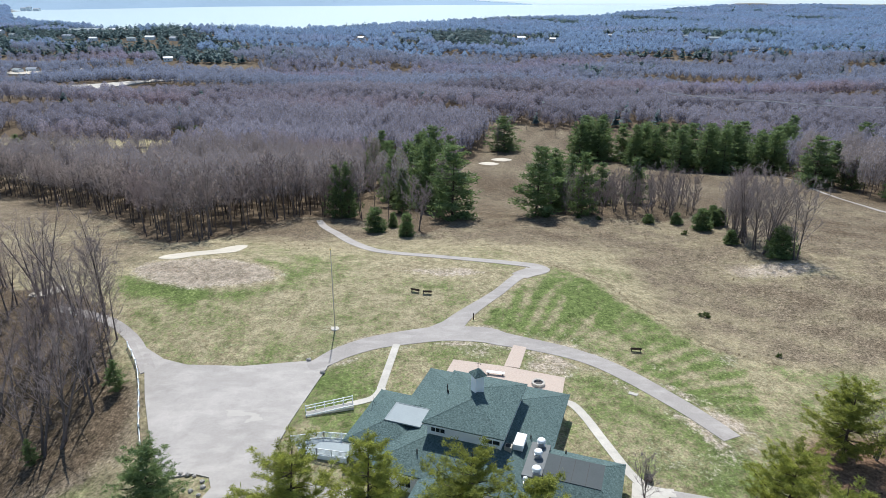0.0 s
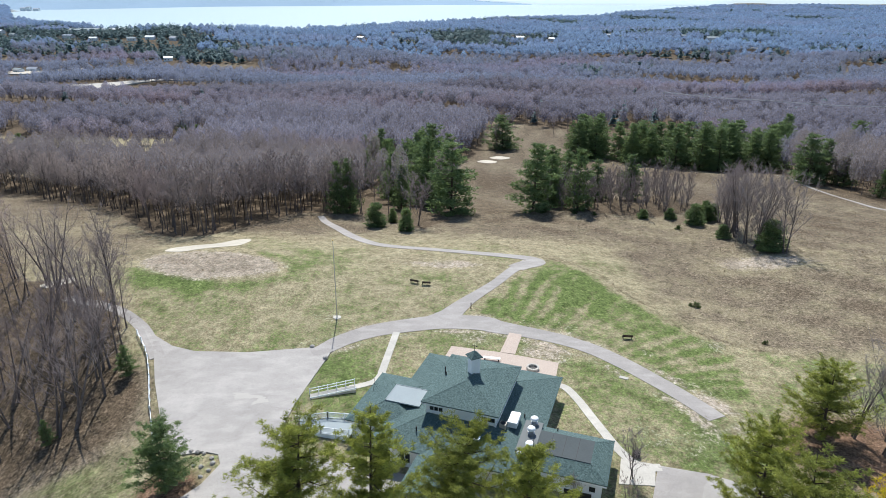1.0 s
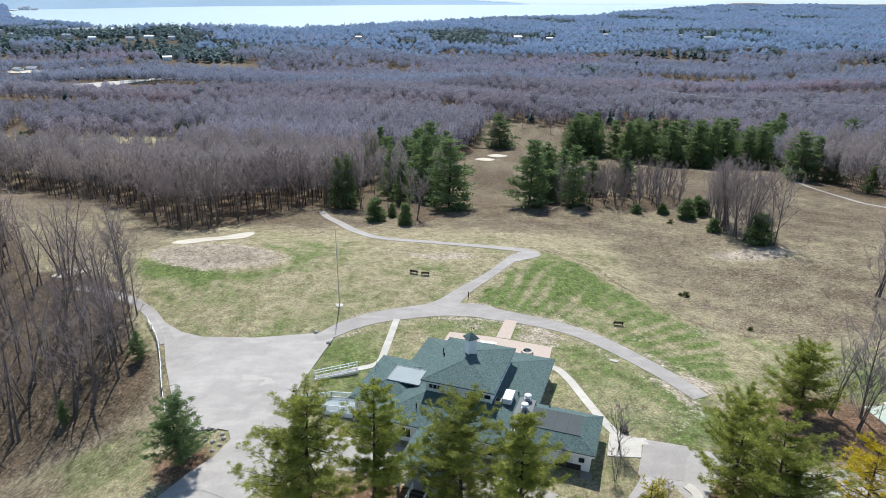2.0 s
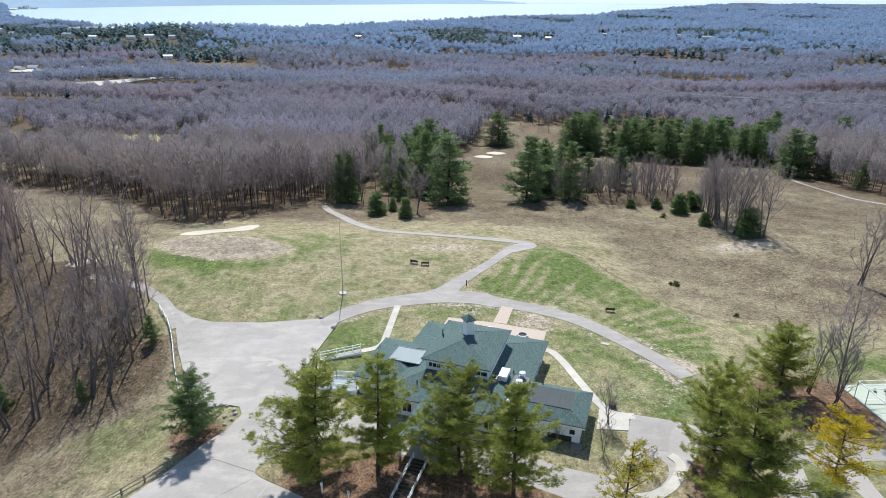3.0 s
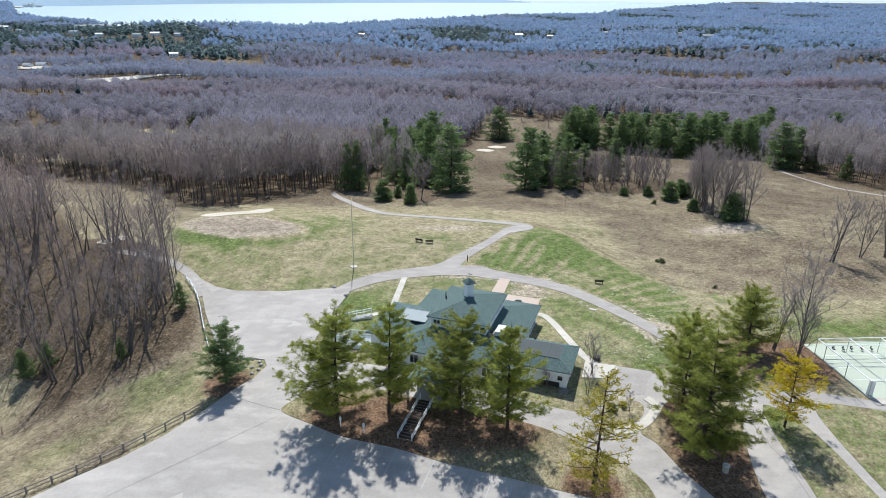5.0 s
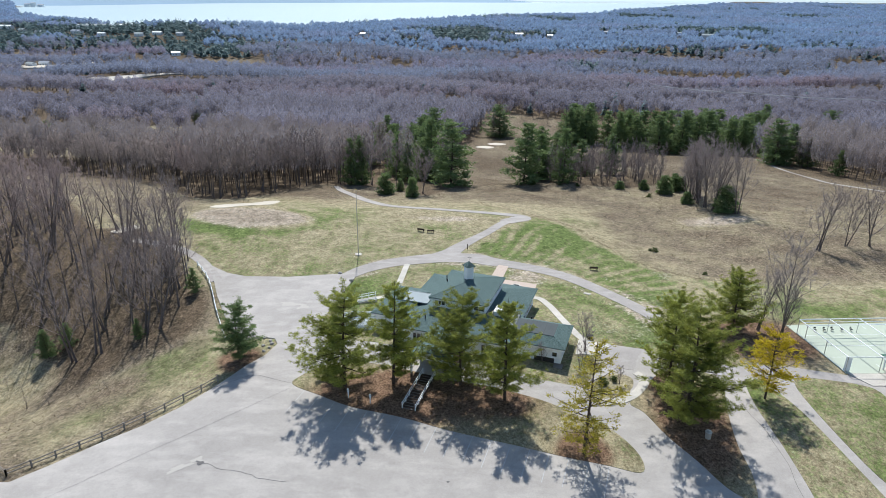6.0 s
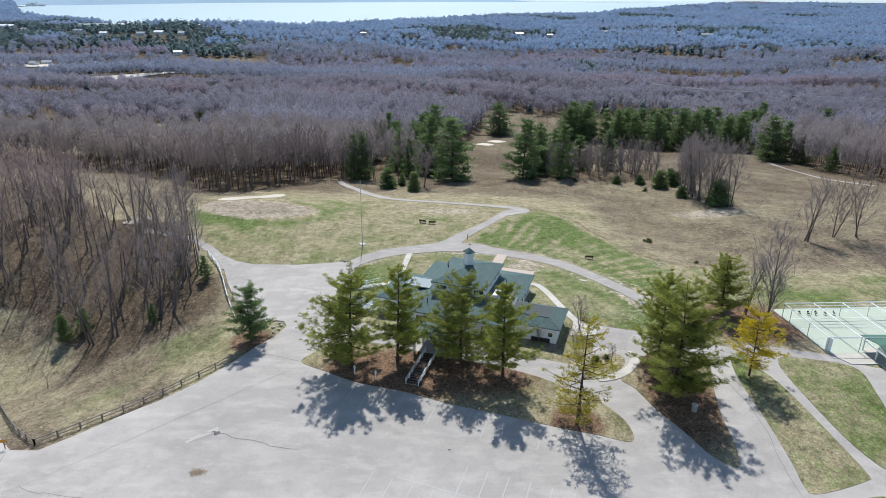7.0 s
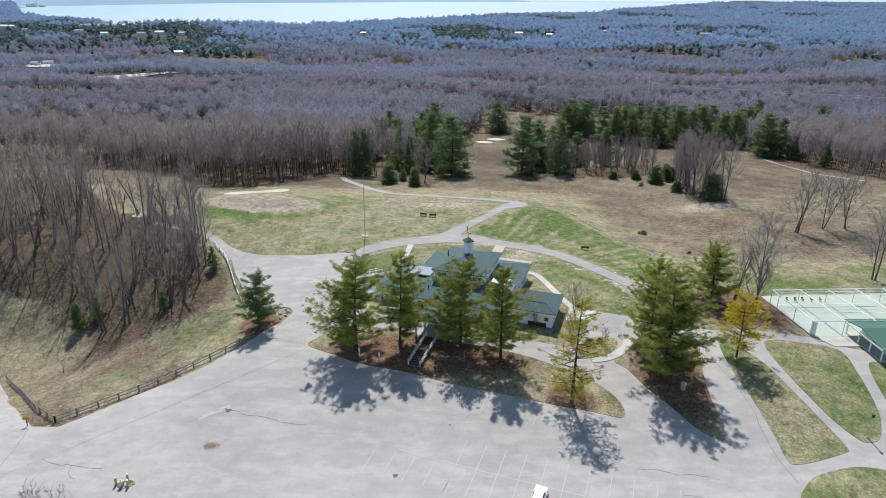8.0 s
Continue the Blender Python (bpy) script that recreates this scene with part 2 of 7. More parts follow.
TWIG = twig_material("bare_twigs", (0.37, 0.32, 0.315), (0.25, 0.213, 0.21))
TWIG_EDGE = twig_material("wood_edge_twigs", (0.34, 0.30, 0.295), (0.23, 0.198, 0.198))
# haze is mixed into these twig colours, bluer from NEAR to PLAIN to FAR
FUZZ_FAR = fuzz_material("hazed_lakeside_twigs", (0.215, 0.325, 0.50), (0.155, 0.23, 0.365), (0.25, 0.285, 0.43), 0.3, 0.2, 0.85)
FUZZ_PLAIN = fuzz_material("hazed_plain_twigs", (0.235, 0.275, 0.385), (0.168, 0.194, 0.268), (0.30, 0.235, 0.315), 0.7, 0.0, 0.7)
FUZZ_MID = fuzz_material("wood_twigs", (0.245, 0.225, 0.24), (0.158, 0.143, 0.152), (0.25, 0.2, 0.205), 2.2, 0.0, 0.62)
FUZZ_NEAR = fuzz_material("hazed_plain_edge_twigs", (0.245, 0.245, 0.31), (0.165, 0.163, 0.208), (0.28, 0.21, 0.25), 1.0, 0.0, 0.7)
NEEDLE = needle_material("pine_needles", (0.024, 0.048, 0.017), (0.49, 0.52, 0.11))
NEEDLE_DARK = needle_material("dark_needles", (0.042, 0.083, 0.043), (0.25, 0.335, 0.13), 0.4)
# far stands: haze put into the needle colour as a paler, bluer green
NEEDLE_FAR = needle_material("hazed_distant_needles", (0.065, 0.12, 0.135), (0.12, 0.19, 0.205), 0.06)
NEEDLE_GOLD = needle_material("golden_needles", (0.32, 0.24, 0.02), (0.85, 0.62, 0.035))
NEEDLE_OLIVE = needle_material("olive_needles", (0.20, 0.19, 0.03), (0.58, 0.49, 0.06))
LEAF = needle_material("shrub_leaves", (0.04, 0.075, 0.02), (0.11, 0.155, 0.045))


# ---- mesh helpers ----
class Geo:
    """Collects points and faces of one mesh."""

    def __init__(self, dz=0.0):
        self.v, self.f, self.dz = [], [], dz

    def add(self, vs, fs):
        k = len(self.v)
        self.v += [(x, y, z + self.dz) for x, y, z in vs]
        self.f += [tuple(k + i for i in f) for f in fs]
        return self

    def box(self, x0, x1, y0, y1, z0, z1):
        vs = [(x, y, z) for z in (z0, z1) for y in (y0, y1) for x in (x0, x1)]
        return self.add(vs, [(0, 2, 3, 1), (4, 5, 7, 6), (0, 1, 5, 4), (2, 6, 7, 3), (0, 4, 6, 2), (1, 3, 7, 5)])

    def beam(self, p, q, w, h=None):
        """A squared bar from p to q."""
        p, q = Vector(p), Vector(q)
        d = (q - p).normalized()
        s = d.cross(Vector((0, 0, 1)))
        s = s.normalized() if s.length > 1e-4 else Vector((1, 0, 0))
        u = s.cross(d)
        s, u = s * w / 2, u * (h or w) / 2
        vs = [tuple(e + a * s + b * u) for e in (p, q) for a, b in ((-1, -1), (1, -1), (1, 1), (-1, 1))]
        return self.add(vs, [(0, 1, 2, 3), (7, 6, 5, 4), (0, 4, 5, 1), (1, 5, 6, 2), (2, 6, 7, 3), (3, 7, 4, 0)])

    def tube(self, p, q, r0, r1=None, n=8, caps=True):
        p, q = Vector(p), Vector(q)
        r1 = r0 if r1 is None else r1
        d = (q - p).normalized()
        s = d.orthogonal().normalized()
        u = d.cross(s)
        vs = []
        for e, r in ((p, r0), (q, r1)):
            vs += [tuple(e + r * (math.cos(a) * s + math.sin(a) * u)) for a in (2 * math.pi * i / n for i in range(n))]
        fs = [(i, (i + 1) % n, n + (i + 1) % n, n + i) for i in range(n)]
        if caps:
            fs += [tuple(range(n))[::-1], tuple(range(n, 2 * n))]
        return self.add(vs, fs)

    def dome(self, c, r, h, n=10, rings=3):
        vs = [(c[0], c[1], c[2] + h)]
        for k in range(1, rings + 1):
            a = math.pi / 2 * k / rings
            vs += [(c[0] + r * math.sin(a) * math.cos(b), c[1] + r * math.sin(a) * math.sin(b), c[2] + h * math.cos(a)) for b in (2 * math.pi * i / n for i in range(n))]
        fs = [(0, 1 + i, 1 + (i + 1) % n) for i in range(n)]
        for k in range(rings - 1):
            o = 1 + k * n
            fs += [(o + i, o + n + i, o + n + (i + 1) % n, o + (i + 1) % n) for i in range(n)]
        return self.add(vs, fs)

    def slab(self, pts, t):
        """A plate below the polygon pts, t thick."""
        n = len(pts)
        vs = list(pts) + [(x, y, z - t) for x, y, z in pts]
        return self.add(vs, [tuple(range(n)), tuple(range(n, 2 * n))[::-1]] + [(i, n + i, n + (i + 1) % n, (i + 1) % n) for i in range(n)])

    def mesh(self, name, mat):
        me = bpy.data.meshes.new(name)
        me.from_pydata(self.v, [], self.f)
        me.materials.append(mat)
        me.update()
        return me


def arrays(name, v, f, mat, tint=None, normals=None):
    """A mesh of triangles from numpy arrays."""
    v, f = np.asarray(v, np.float32), np.asarray(f, np.int32)
    me = bpy.data.meshes.new(name)
    me.vertices.add(len(v))
    me.vertices.foreach_set("co", v.ravel())
    me.loops.add(f.size)
    me.loops.foreach_set("vertex_index", f.ravel())
    me.polygons.add(len(f))
    me.polygons.foreach_set("loop_start", np.arange(0, f.size, 3, dtype=np.int32))
    me.update(calc_edges=True)
    if tint is not None:
        me.attributes.new("tint", "FLOAT", "POINT").data.foreach_set("value", np.asarray(tint, np.float32))
    if normals is not None:
        me.shade_smooth()
        me.normals_split_custom_set_from_vertices(normals)
    me.materials.append(mat)
    return me


def part(name, data, mat, parent, label=""):
    """Links a Geo or a mesh as one mesh object under a thing or a part."""
    ob = new(name, data.mesh(name, mat) if isinstance(data, Geo) else data)
    ob.parent = parent
    return tagged(ob, label)


def thing(name, m, label, category, group="", kind=""):
    ob = new(name)
    ob.empty_display_size = 0.3
    ob.matrix_world = m
    return tagged(ob, label, category, group, kind)


# ---- the lie of the land ----
def bell(x, y, cx, cy, a, sx, sy=None):
    return a * np.exp(-0.5 * (((x - cx) / sx) ** 2 + ((y - cy) / (sy or sx)) ** 2))


def ease(v, a, b):
    u = np.clip((v - a) / (b - a), 0, 1)
    return u * u * (3 - 2 * u)


SHORE_X = (-1253, -851, -563, -323, -205, -25, 184, 471, 868, 1462, 1971, 8680)
SHORE_Y = (1903, 1541, 1408, 1421, 1659, 1803, 2106, 2215, 2964, 3839, 4880, 8680)


def shore(x):
    return np.where(x < -1253, -x / 0.637 - 66, np.interp(x, SHORE_X, SHORE_Y))


def lake_level(y):
    return -22 + 22 * (y - 1900) / 3000


def height(x, y):
    """Height of the ground."""
    x, y = np.asarray(x, float), np.asarray(y, float)
    z = -2.4 * ease(y, -26, -58) + 0 * x
    z = z - 7.5 * ease(y, 48, 118) - 16.0 * ease(y, 100, 205) - 11 * ease(y, 190, 360) - 21 * ease(y, 360, 900)
    z = z + bell(x, y, -92, -15, -15.5, 25, 20) + bell(x, y, 62, 56, -4.6, 21, 22) + bell(x, y, -66, 62, 2.0, 18)
    z = z + bell(x, y, 18, -11, 1.4, 27, 13) + bell(x, y, 150, 195, 6, 45, 32) + bell(x, y, 95, 160, 4.5, 30, 24)
    z = z + bell(x, y, 62, 134, 2.0, 24, 12)
    roll = np.sin(x / 190 + 0.7) * np.sin(y / 240 + x / 800) + 0.6 * np.sin(x / 83 - y / 131)
    z = z + 6.5 * roll * ease(y, 420, 800) + 4.5 * np.sin(y / 36 + 1.6 * np.sin(x / 170) + 0.8 * np.sin(x / 61)) * ease(y, 430, 560) * ease(y, 1350, 1100)
    plain = lake_level(y) + 4.5 + 3.5 * roll + 11 * ease(x, 800, 2000) * ease(y, 1400, 2900)
    k = ease(y, 850, 1380)
    z = z * (1 - k) + plain * k
    dip = ease(y - shore(x), 0, 90)
    return z * (1 - dip) + (lake_level(y) - 10) * dip


def inside(poly, x, y):
    """Which of the points lie in the polygon."""
    x, y = np.asarray(x, float), np.asarray(y, float)
    r = np.zeros(np.broadcast(x, y).shape, bool)
    for (x0, y0), (x1, y1) in zip(poly, poly[1:] + poly[:1]):
        c = (y0 > y) != (y1 > y)
        r ^= c & (x < (x1 - x0) * (y - y0) / ((y1 - y0) or 1e-9) + x0)
    return r


def near_line(pts, x, y):
    """Distance from a broken line."""
    best = np.full(np.broadcast(x, y).shape, 1e9)
    for (x0, y0), (x1, y1) in zip(pts, pts[1:]):
        dx, dy = x1 - x0, y1 - y0
        t = np.clip(((x - x0) * dx + (y - y0) * dy) / (dx * dx + dy * dy), 0, 1)
        best = np.minimum(best, np.hypot(x - x0 - t * dx, y - y0 - t * dy))
    return best


def wavy(x, y, size, seed=0.0):
    """A soft pattern between -1 and 1."""
    x, y = x / size, y / size
    return (np.sin(x * 1.7 + 1.3 * np.sin(y * 1.1 + seed)) + np.sin(y * 1.9 + 1.7 * np.sin(x * 0.8 + 2 * seed) + seed) + np.sin((x + y) * 1.3 + seed * 3)) / 3


def curve(pts, closed=False, n=5):
    """Rounds a broken line off."""
    out, k = [], len(pts)
    for i in range(k if closed else k - 1):
        p = [np.array(pts[(i + j) % k] if closed else pts[min(max(i + j, 0), k - 1)], float) for j in (-1, 0, 1, 2)]
        for s in range(n):
            t = s / n
            out.append(tuple(0.5 * (2 * p[1] + (p[2] - p[0]) * t + (2 * p[0] - 5 * p[1] + 4 * p[2] - p[3]) * t * t + (3 * p[1] - p[0] - 3 * p[2] + p[3]) * t ** 3)))
    return out if closed else out + [tuple(pts[-1])]


def ribbon(pts, widths):
    """The outline of a strip along pts."""
    pts = [np.array(p, float) for p in pts]
    left, right = [], []
    for i, p in enumerate(pts):
        d = pts[min(i + 1, len(pts) - 1)] - pts[max(i - 1, 0)]
        d /= np.hypot(*d)
        w = np.interp(i / (len(pts) - 1), np.linspace(0, 1, len(widths)), widths) / 2
        s = np.array((-d[1], d[0])) * w
        left.append(tuple(p + s))
        right.append(tuple(p - s))
    return left + right[::-1]


PINES = ((-34.7, -17.8), (-14.8, -28.6), (-6.9, -26.8), (3.9, -27.0), (10.8, -30.7), (21.2, -41.6), (37.6, -35.5), (37.8, -25.8), (55.7, -7.1))
WEST_WOOD = [(-67, 37), (-58.5, 21), (-54.5, 11), (-56.5, 2), (-61, -7), (-67, -9), (-78, -1), (-92, 7), (-150, 14), (-165, 112), (-130, 96), (-104, 60), (-92, 46), (-74, 42)]
MID_WOOD = [(-330, 262), (-330, 225), (-240, 200), (-194, 188), (-178, 184), (-150, 156), (-128, 143), (-108, 122), (-84, 90), (-73, 82), (-66, 84), (-61, 98), (-55, 113), (-50, 127), (-36, 127), (-25, 119), (-15, 110), (-6, 101), (1, 114), (5, 130), (4, 200), (8, 290), (20, 340), (30, 400), (-150, 410), (-186, 352), (-165, 318), (-140, 252), (-136, 214), (-180, 228), (-240, 238)]
GROVE = [(33, 133), (50, 124), (61, 119), (71, 118), (80, 122), (86, 128), (84, 150), (60, 160), (40, 158)]
EAST_WOOD = [(166, 232), (163, 205), (170, 175), (174, 130), (200, 110), (320, 120), (380, 200), (400, 330), (300, 360), (250, 300), (200, 275), (178, 262)]
CLEAR_W = [(-420, 330), (-292, 326), (-265, 330), (-232, 342), (-200, 346), (-175, 362), (-192, 371), (-236, 370), (-275, 362), (-300, 352), (-420, 345)]
FAIRWAY = [(8, 215), (9, 285), (17, 303), (24, 347), (28, 410), (60, 430), (92, 415), (84, 362), (68, 288), (52, 217)]
CLEAR_E = [(185, 470), (224, 455), (275, 500), (262, 550), (200, 545)]
GREEN = [(8, 33), (16, 50), (23, 62), (30, 63), (36, 57), (39, 48), (43, 40), (46, 31), (50, 25), (54, 18), (50, 3), (44, 1), (38, 12), (30, 22), (18, 28)]


ROUGH = [(24.8, 68.3), (30, 66), (36.8, 59.3), (39.7, 49.8), (43.6, 41.7), (46.4, 32.2), (50.7, 26.2), (56.1, 21.8), (66, 17), (125, 12), (150, 60), (150, 130), (20, 130), (16, 84)]


def glade(x, y):
    """Where the far forest opens: long clearings on the slopes that rise toward the lake."""
    rising = np.cos(y / 36 + 1.6 * np.sin(x / 170) + 0.8 * np.sin(x / 61))
    g = wavy(x * 0.35 + 40, y, 40.0, 4.0) + 0.3 * wavy(x, y, 30.0, 2.0)
    return (rising > 0.62) & (g > 0.12) & (y > 430) & (y < 1150)


def surface(x, y):
    """How lush, leaf-strewn, bare and needle-strewn the ground is."""
    sh = np.broadcast(x, y).shape
    lawn = ease(y, 92, 55) * ease(x, -75, -55)
    lush = 0.17 + 0.25 * lawn + 0.20 * wavy(x, y, 9.0, 1.0) + 0.12 * wavy(x, y, 3.1, 2.0)
    lush -= 0.3 * ease(y, 75, 115) + 0.2 * ease(np.hypot(x - 80, y - 75), 45, 15)
    lush += 0.30 * 1.5 * np.exp(-((np.hypot((x + 52) / 1.75, y - 54) - 11.0) / 2.2) ** 2) * ((x > -46 + 0 * y) | (y < 50))
    lush += 0.42 * bell(x, y, -60, 45, 1.0, 8, 3) + 1.2 * bell(x, y, 43, 104, 1.0, 5, 4) + 0.55 * bell(x, y, -50, -17, 1.0, 4.5, 7) + 0.4 * bell(x, y, -57, -28, 1.0, 4, 4) + 0.3 * bell(x, y, 72, 18, 1, 8, 3) + 0.22 * bell(x, y, 60, 72, 1, 22, 14) - 0.1 * bell(x, y, -62, -28, 1.0, 14, 12)
    lush -= 0.5 * bell(x, y, -52, 55, 1.0, 13, 7) + 0.5 * bell(x, y, 2, 60, 1.0, 10, 4)
    lush -= 0.28 * inside(ROUGH, x, y)
    on = inside(GREEN, x, y)
    mow = np.sin(np.arctan2(x - 4, y - 0) * 78 + 1.2 * wavy(x, y, 9, 3.0))
    lush += on * (0.24 + 0.4 * np.clip(mow, -0.5, 1.0) * (0.6 + 0.4 * wavy(x, y, 12, 0.5)))
    for track in ([(25.4, 35.3), (27.5, 45.3), (29.5, 53.6), (32.5, 59.5), (33.6, 56.5), (30.5, 46.0), (27.5, 38.2)], [(31.5, 36.3), (36.1, 47.5), (35.0, 53.6), (32.4, 46.4), (29.4, 38.6)], [(32.6, 33.8), (37.6, 46.5)], [(20.1, 45.4), (25.6, 56.1), (28.5, 58.8)]):
        lush += 0.85 * np.exp(-(near_line(curve(track), x, y) / 0.7) ** 2)
    lush += 0.25 * bell(x, y, -15, 8, 1, 4, 6) + 0.22 * np.exp(-(np.hypot(x + 15.5, y - 14) / 3.0) ** 4)
    lush += 0.35 * bell(x, y, 78, 4, 1, 16, 2.5) - 0.12 * ease(y, -12, -22)
    lush += 0.16 * inside([(-19, -8), (-20, 17), (-8, 26), (8, 28), (24, 20), (42, 0), (44, -16), (28, -14)], x, y)
    lush += 0.22 * ease(x, 46, 50) * ease(y, -22, -26)
    lush += 0.35 * inside(CLEAR_W, x, y)
    litter = np.zeros(sh)
    for wood in (WEST_WOOD, MID_WOOD, GROVE, EAST_WOOD):
        litter = np.maximum(litter, 0.9 * inside(wood, x, y))
    far = (y > 330) & ~inside(CLEAR_W, x, y) & ~inside(FAIRWAY, x, y) & ~inside(CLEAR_E, x, y) & ~glade(x, y)
    litter = np.maximum(litter, 0.9 * far)
    litter = np.maximum(litter, (0.6 + 0.1 * ease(y, 95, 130) + 0.13 * wavy(x, y, 21.0, 6.0) + 0.12 * wavy(x, y, 4.0, 3.0)) * np.maximum(ease(y, 75, 100), ease(x, 38, 54) * ease(y, 6, 26) * inside(ROUGH, x, y)))
    litter = np.maximum(litter, 0.95 * bell(x, y, -69, -8, 1, 11, 11) + 0.35 * bell(x, y, -88, -6, 1, 10, 6) + 0.75 * bell(x, y, -80, 3, 1, 12, 6) + 0.3 * bell(x, y, -46, -4, 1, 4, 9) + 0.9 * bell(x, y, -53, 4, 1, 4, 9) + 0.45 * bell(x, y, 90, 78, 1, 8, 6) + 0.65 * bell(x, y, -92, 76, 1, 26, 24) + 0.4 * bell(x, y, 100, 34, 1, 12, 6))
    litter = np.maximum(litter, 0.42 * np.exp(-(np.hypot((x + 53) / 16.5, (y - 54.5) / 8.5)) ** 6))
    litter = np.maximum(litter, (0.52 + 0.2 * wavy(x, y, 6.0, 2.0)) * ease(x, -38, -46) * ease(y, 12, -2))
    litter = litter * ~(inside(CLEAR_W, x, y) | inside([(-420, 362), (-420, 250), (-240, 240), (-150, 230), (-145, 255), (-185, 352)], x, y))
    litter = litter * (1 - 0.75 * bell(x, y, 84, 71, 1, 10, 5)) * (1 - 0.85 * bell(x, y, -84, -8, 1, 8, 7))
    bare = 0.12 + 0.12 * wavy(x, y, 5.0, 4.0) + 0.35 * bell(x, y, -20, 30, 1, 3.0, 2.0) + 0.9 * np.exp(-(np.hypot((x + 53) / 16.5, (y - 54.5) / 8.5)) ** 6) + 0.6 * np.exp(-(np.hypot((x - 1) / 9, (y - 60) / 3.5)) ** 6)
    loop = [(-22, 18), (-12, 24), (-3, 27), (8, 29), (18, 25), (28, 18.5), (36, 8.5), (43, -3)]
    bare += (0.42 + 0.2 * wavy(x, y, 2.4, 6.0)) * np.exp(-((near_line(loop, x, y) - 2.9) / 1.2) ** 2)
    bare += 0.75 * bell(x, y, 84, 71, 1, 10, 5) + 0.2 * bell(x, y, -75, 95, 1, 12, 10) + 0.25 * bell(x, y, -70, -32, 1, 12, 6) + 0.3 * bell(x, y, 30, -28, 1, 3, 3)
    bare += 0.3 * bell(x, y, 52, 22, 1, 5, 5) + 0.5 * bell(x, y, 19, 17, 1, 3.5, 2.5) + 0.4 * bell(x, y, 8, 21.5, 1, 4, 2) + 0.5 * bell(x, y, 43, 1, 1, 3, 3) + 0.3 * bell(x, y, 32, -8, 1, 6, 4)
    needle = np.zeros(sh)
    for px, py in PINES:
        needle = np.maximum(needle, 0.8 * np.exp(-(np.hypot(x - px, y - py) / 4.8) ** 4) + 0.15 * wavy(x, y, 2.5, 8.0))
    needle = np.maximum(needle, (0.95 + 0.2 * wavy(x, y, 4.0, 9.0)) * bell(x, y, -4, -30, 1, 16, 6) + 1.1 * bell(x, y, 60, -10, 1, 8.5, 6.5) + 0.9 * bell(x, y, 39, -36, 1, 5, 9))
    return lush, litter, bare, needle


def dress(me, co):
    """Writes the ground cover onto a mesh."""
    for name, val in zip(("lush", "litter", "bare", "needle"), surface(co[:, 0], co[:, 1])):
        me.attributes.new(name, "FLOAT", "POINT").data.foreach_set("value", np.asarray(val, np.float32))


def sheet(name, outline, lift, mat, cell=2.0, turf=False, skirt=0.3):
    """A sheet that follows the ground, with an edge of its own."""
    out = np.array(outline)
    lo, hi = out.min(0), out.max(0)
    gx, gy = np.meshgrid(np.arange(lo[0], hi[0], cell), np.arange(lo[1], hi[1], cell))
    pts = np.stack((gx.ravel() + 0.013, gy.ravel() + 0.017), 1)
    pts = pts[inside(outline, pts[:, 0], pts[:, 1]) & (near_line(outline + outline[:1], pts[:, 0], pts[:, 1]) > cell * 0.3)]
    n = len(out)
    vs = [Vector((float(a), float(b))) for a, b in np.concatenate((out, pts))]
    from mathutils import geometry
    ov, _, of, *_ = geometry.delaunay_2d_cdt(vs, [(i, (i + 1) % n) for i in range(n)], [], 1, 1e-5)
    co = np.array([tuple(v) for v in ov])
    z = height(co[:, 0], co[:, 1]) + lift
    verts = [(a, b, c) for (a, b), c in zip(co, z)]
    faces = []
    for f in of:
        a, b, c = (co[i] for i in f[:3])
        faces.append(tuple(f) if (b[0] - a[0]) * (c[1] - a[1]) - (b[1] - a[1]) * (c[0] - a[0]) > 0 else tuple(f)[::-1])
    count = {}
    for f in faces:
        for a, b in zip(f, f[1:] + f[:1]):
            count[(a, b)] = 1
    for a, b in [e for e in count if (e[1], e[0]) not in count]:
        k = len(verts)
        verts += [(*verts[a][:2], verts[a][2] - skirt), (*verts[b][:2], verts[b][2] - skirt)]
        faces.append((b, a, k, k + 1))
    me = bpy.data.meshes.new(name)
    me.from_pydata(verts, [], faces)
    me.materials.append(mat)
    if turf:
        dress(me, np.array(verts))
    me.update()
    return me


def flat(name, label, category, outline, lift, mat, **kw):
    return tagged(new(name, sheet(name, outline, lift, mat, **kw)), label, category, "", "structure")


LOT = [(-58.5, 27.6), (-54.6, 24.1), (-48.6, 19.4), (-43.8, 17.4), (-33.7, 16.6), (-22.8, 18.2), (-19.0, 16.2), (-20.6, 7.5), (-21.8, 0.8), (-22.5, -6), (-19.0, -12.4), (-12.2, -13.7), (-2.6, -16.6), (5.0, -19.0), (10.4, -21.9), (17, -25.5), (23.5, -27.5), (27.2, -22.5), (30.2, -14.4), (36.3, -15.7), (43, -18.5), (50, -20), (58, -20.8), (66, -22.4), (70, -23.6), (75, -26), (84, -28), (92, -60), (92, -190), (-112, -190), (-112, -10), (-96, -8), (-88.5, -17.2), (-81.6, -24.9), (-69.6, -38.8), (-62.6, -45.7), (-58, -46.4), (-53.9, -43.1), (-48.6, -38.6), (-44.1, -35.5), (-39.8, -31.3), (-36.4, -26.6), (-34.6, -23.4), (-32.8, -20), (-30.4, -17), (-29.1, -13.2), (-30.1, -11.1), (-32.5, -10.2), (-35.6, -10.6), (-38.0, -9.5), (-43.3, 0.4), (-47.6, 9.0), (-51.8, 18.7), (-56.5, 25.4)]


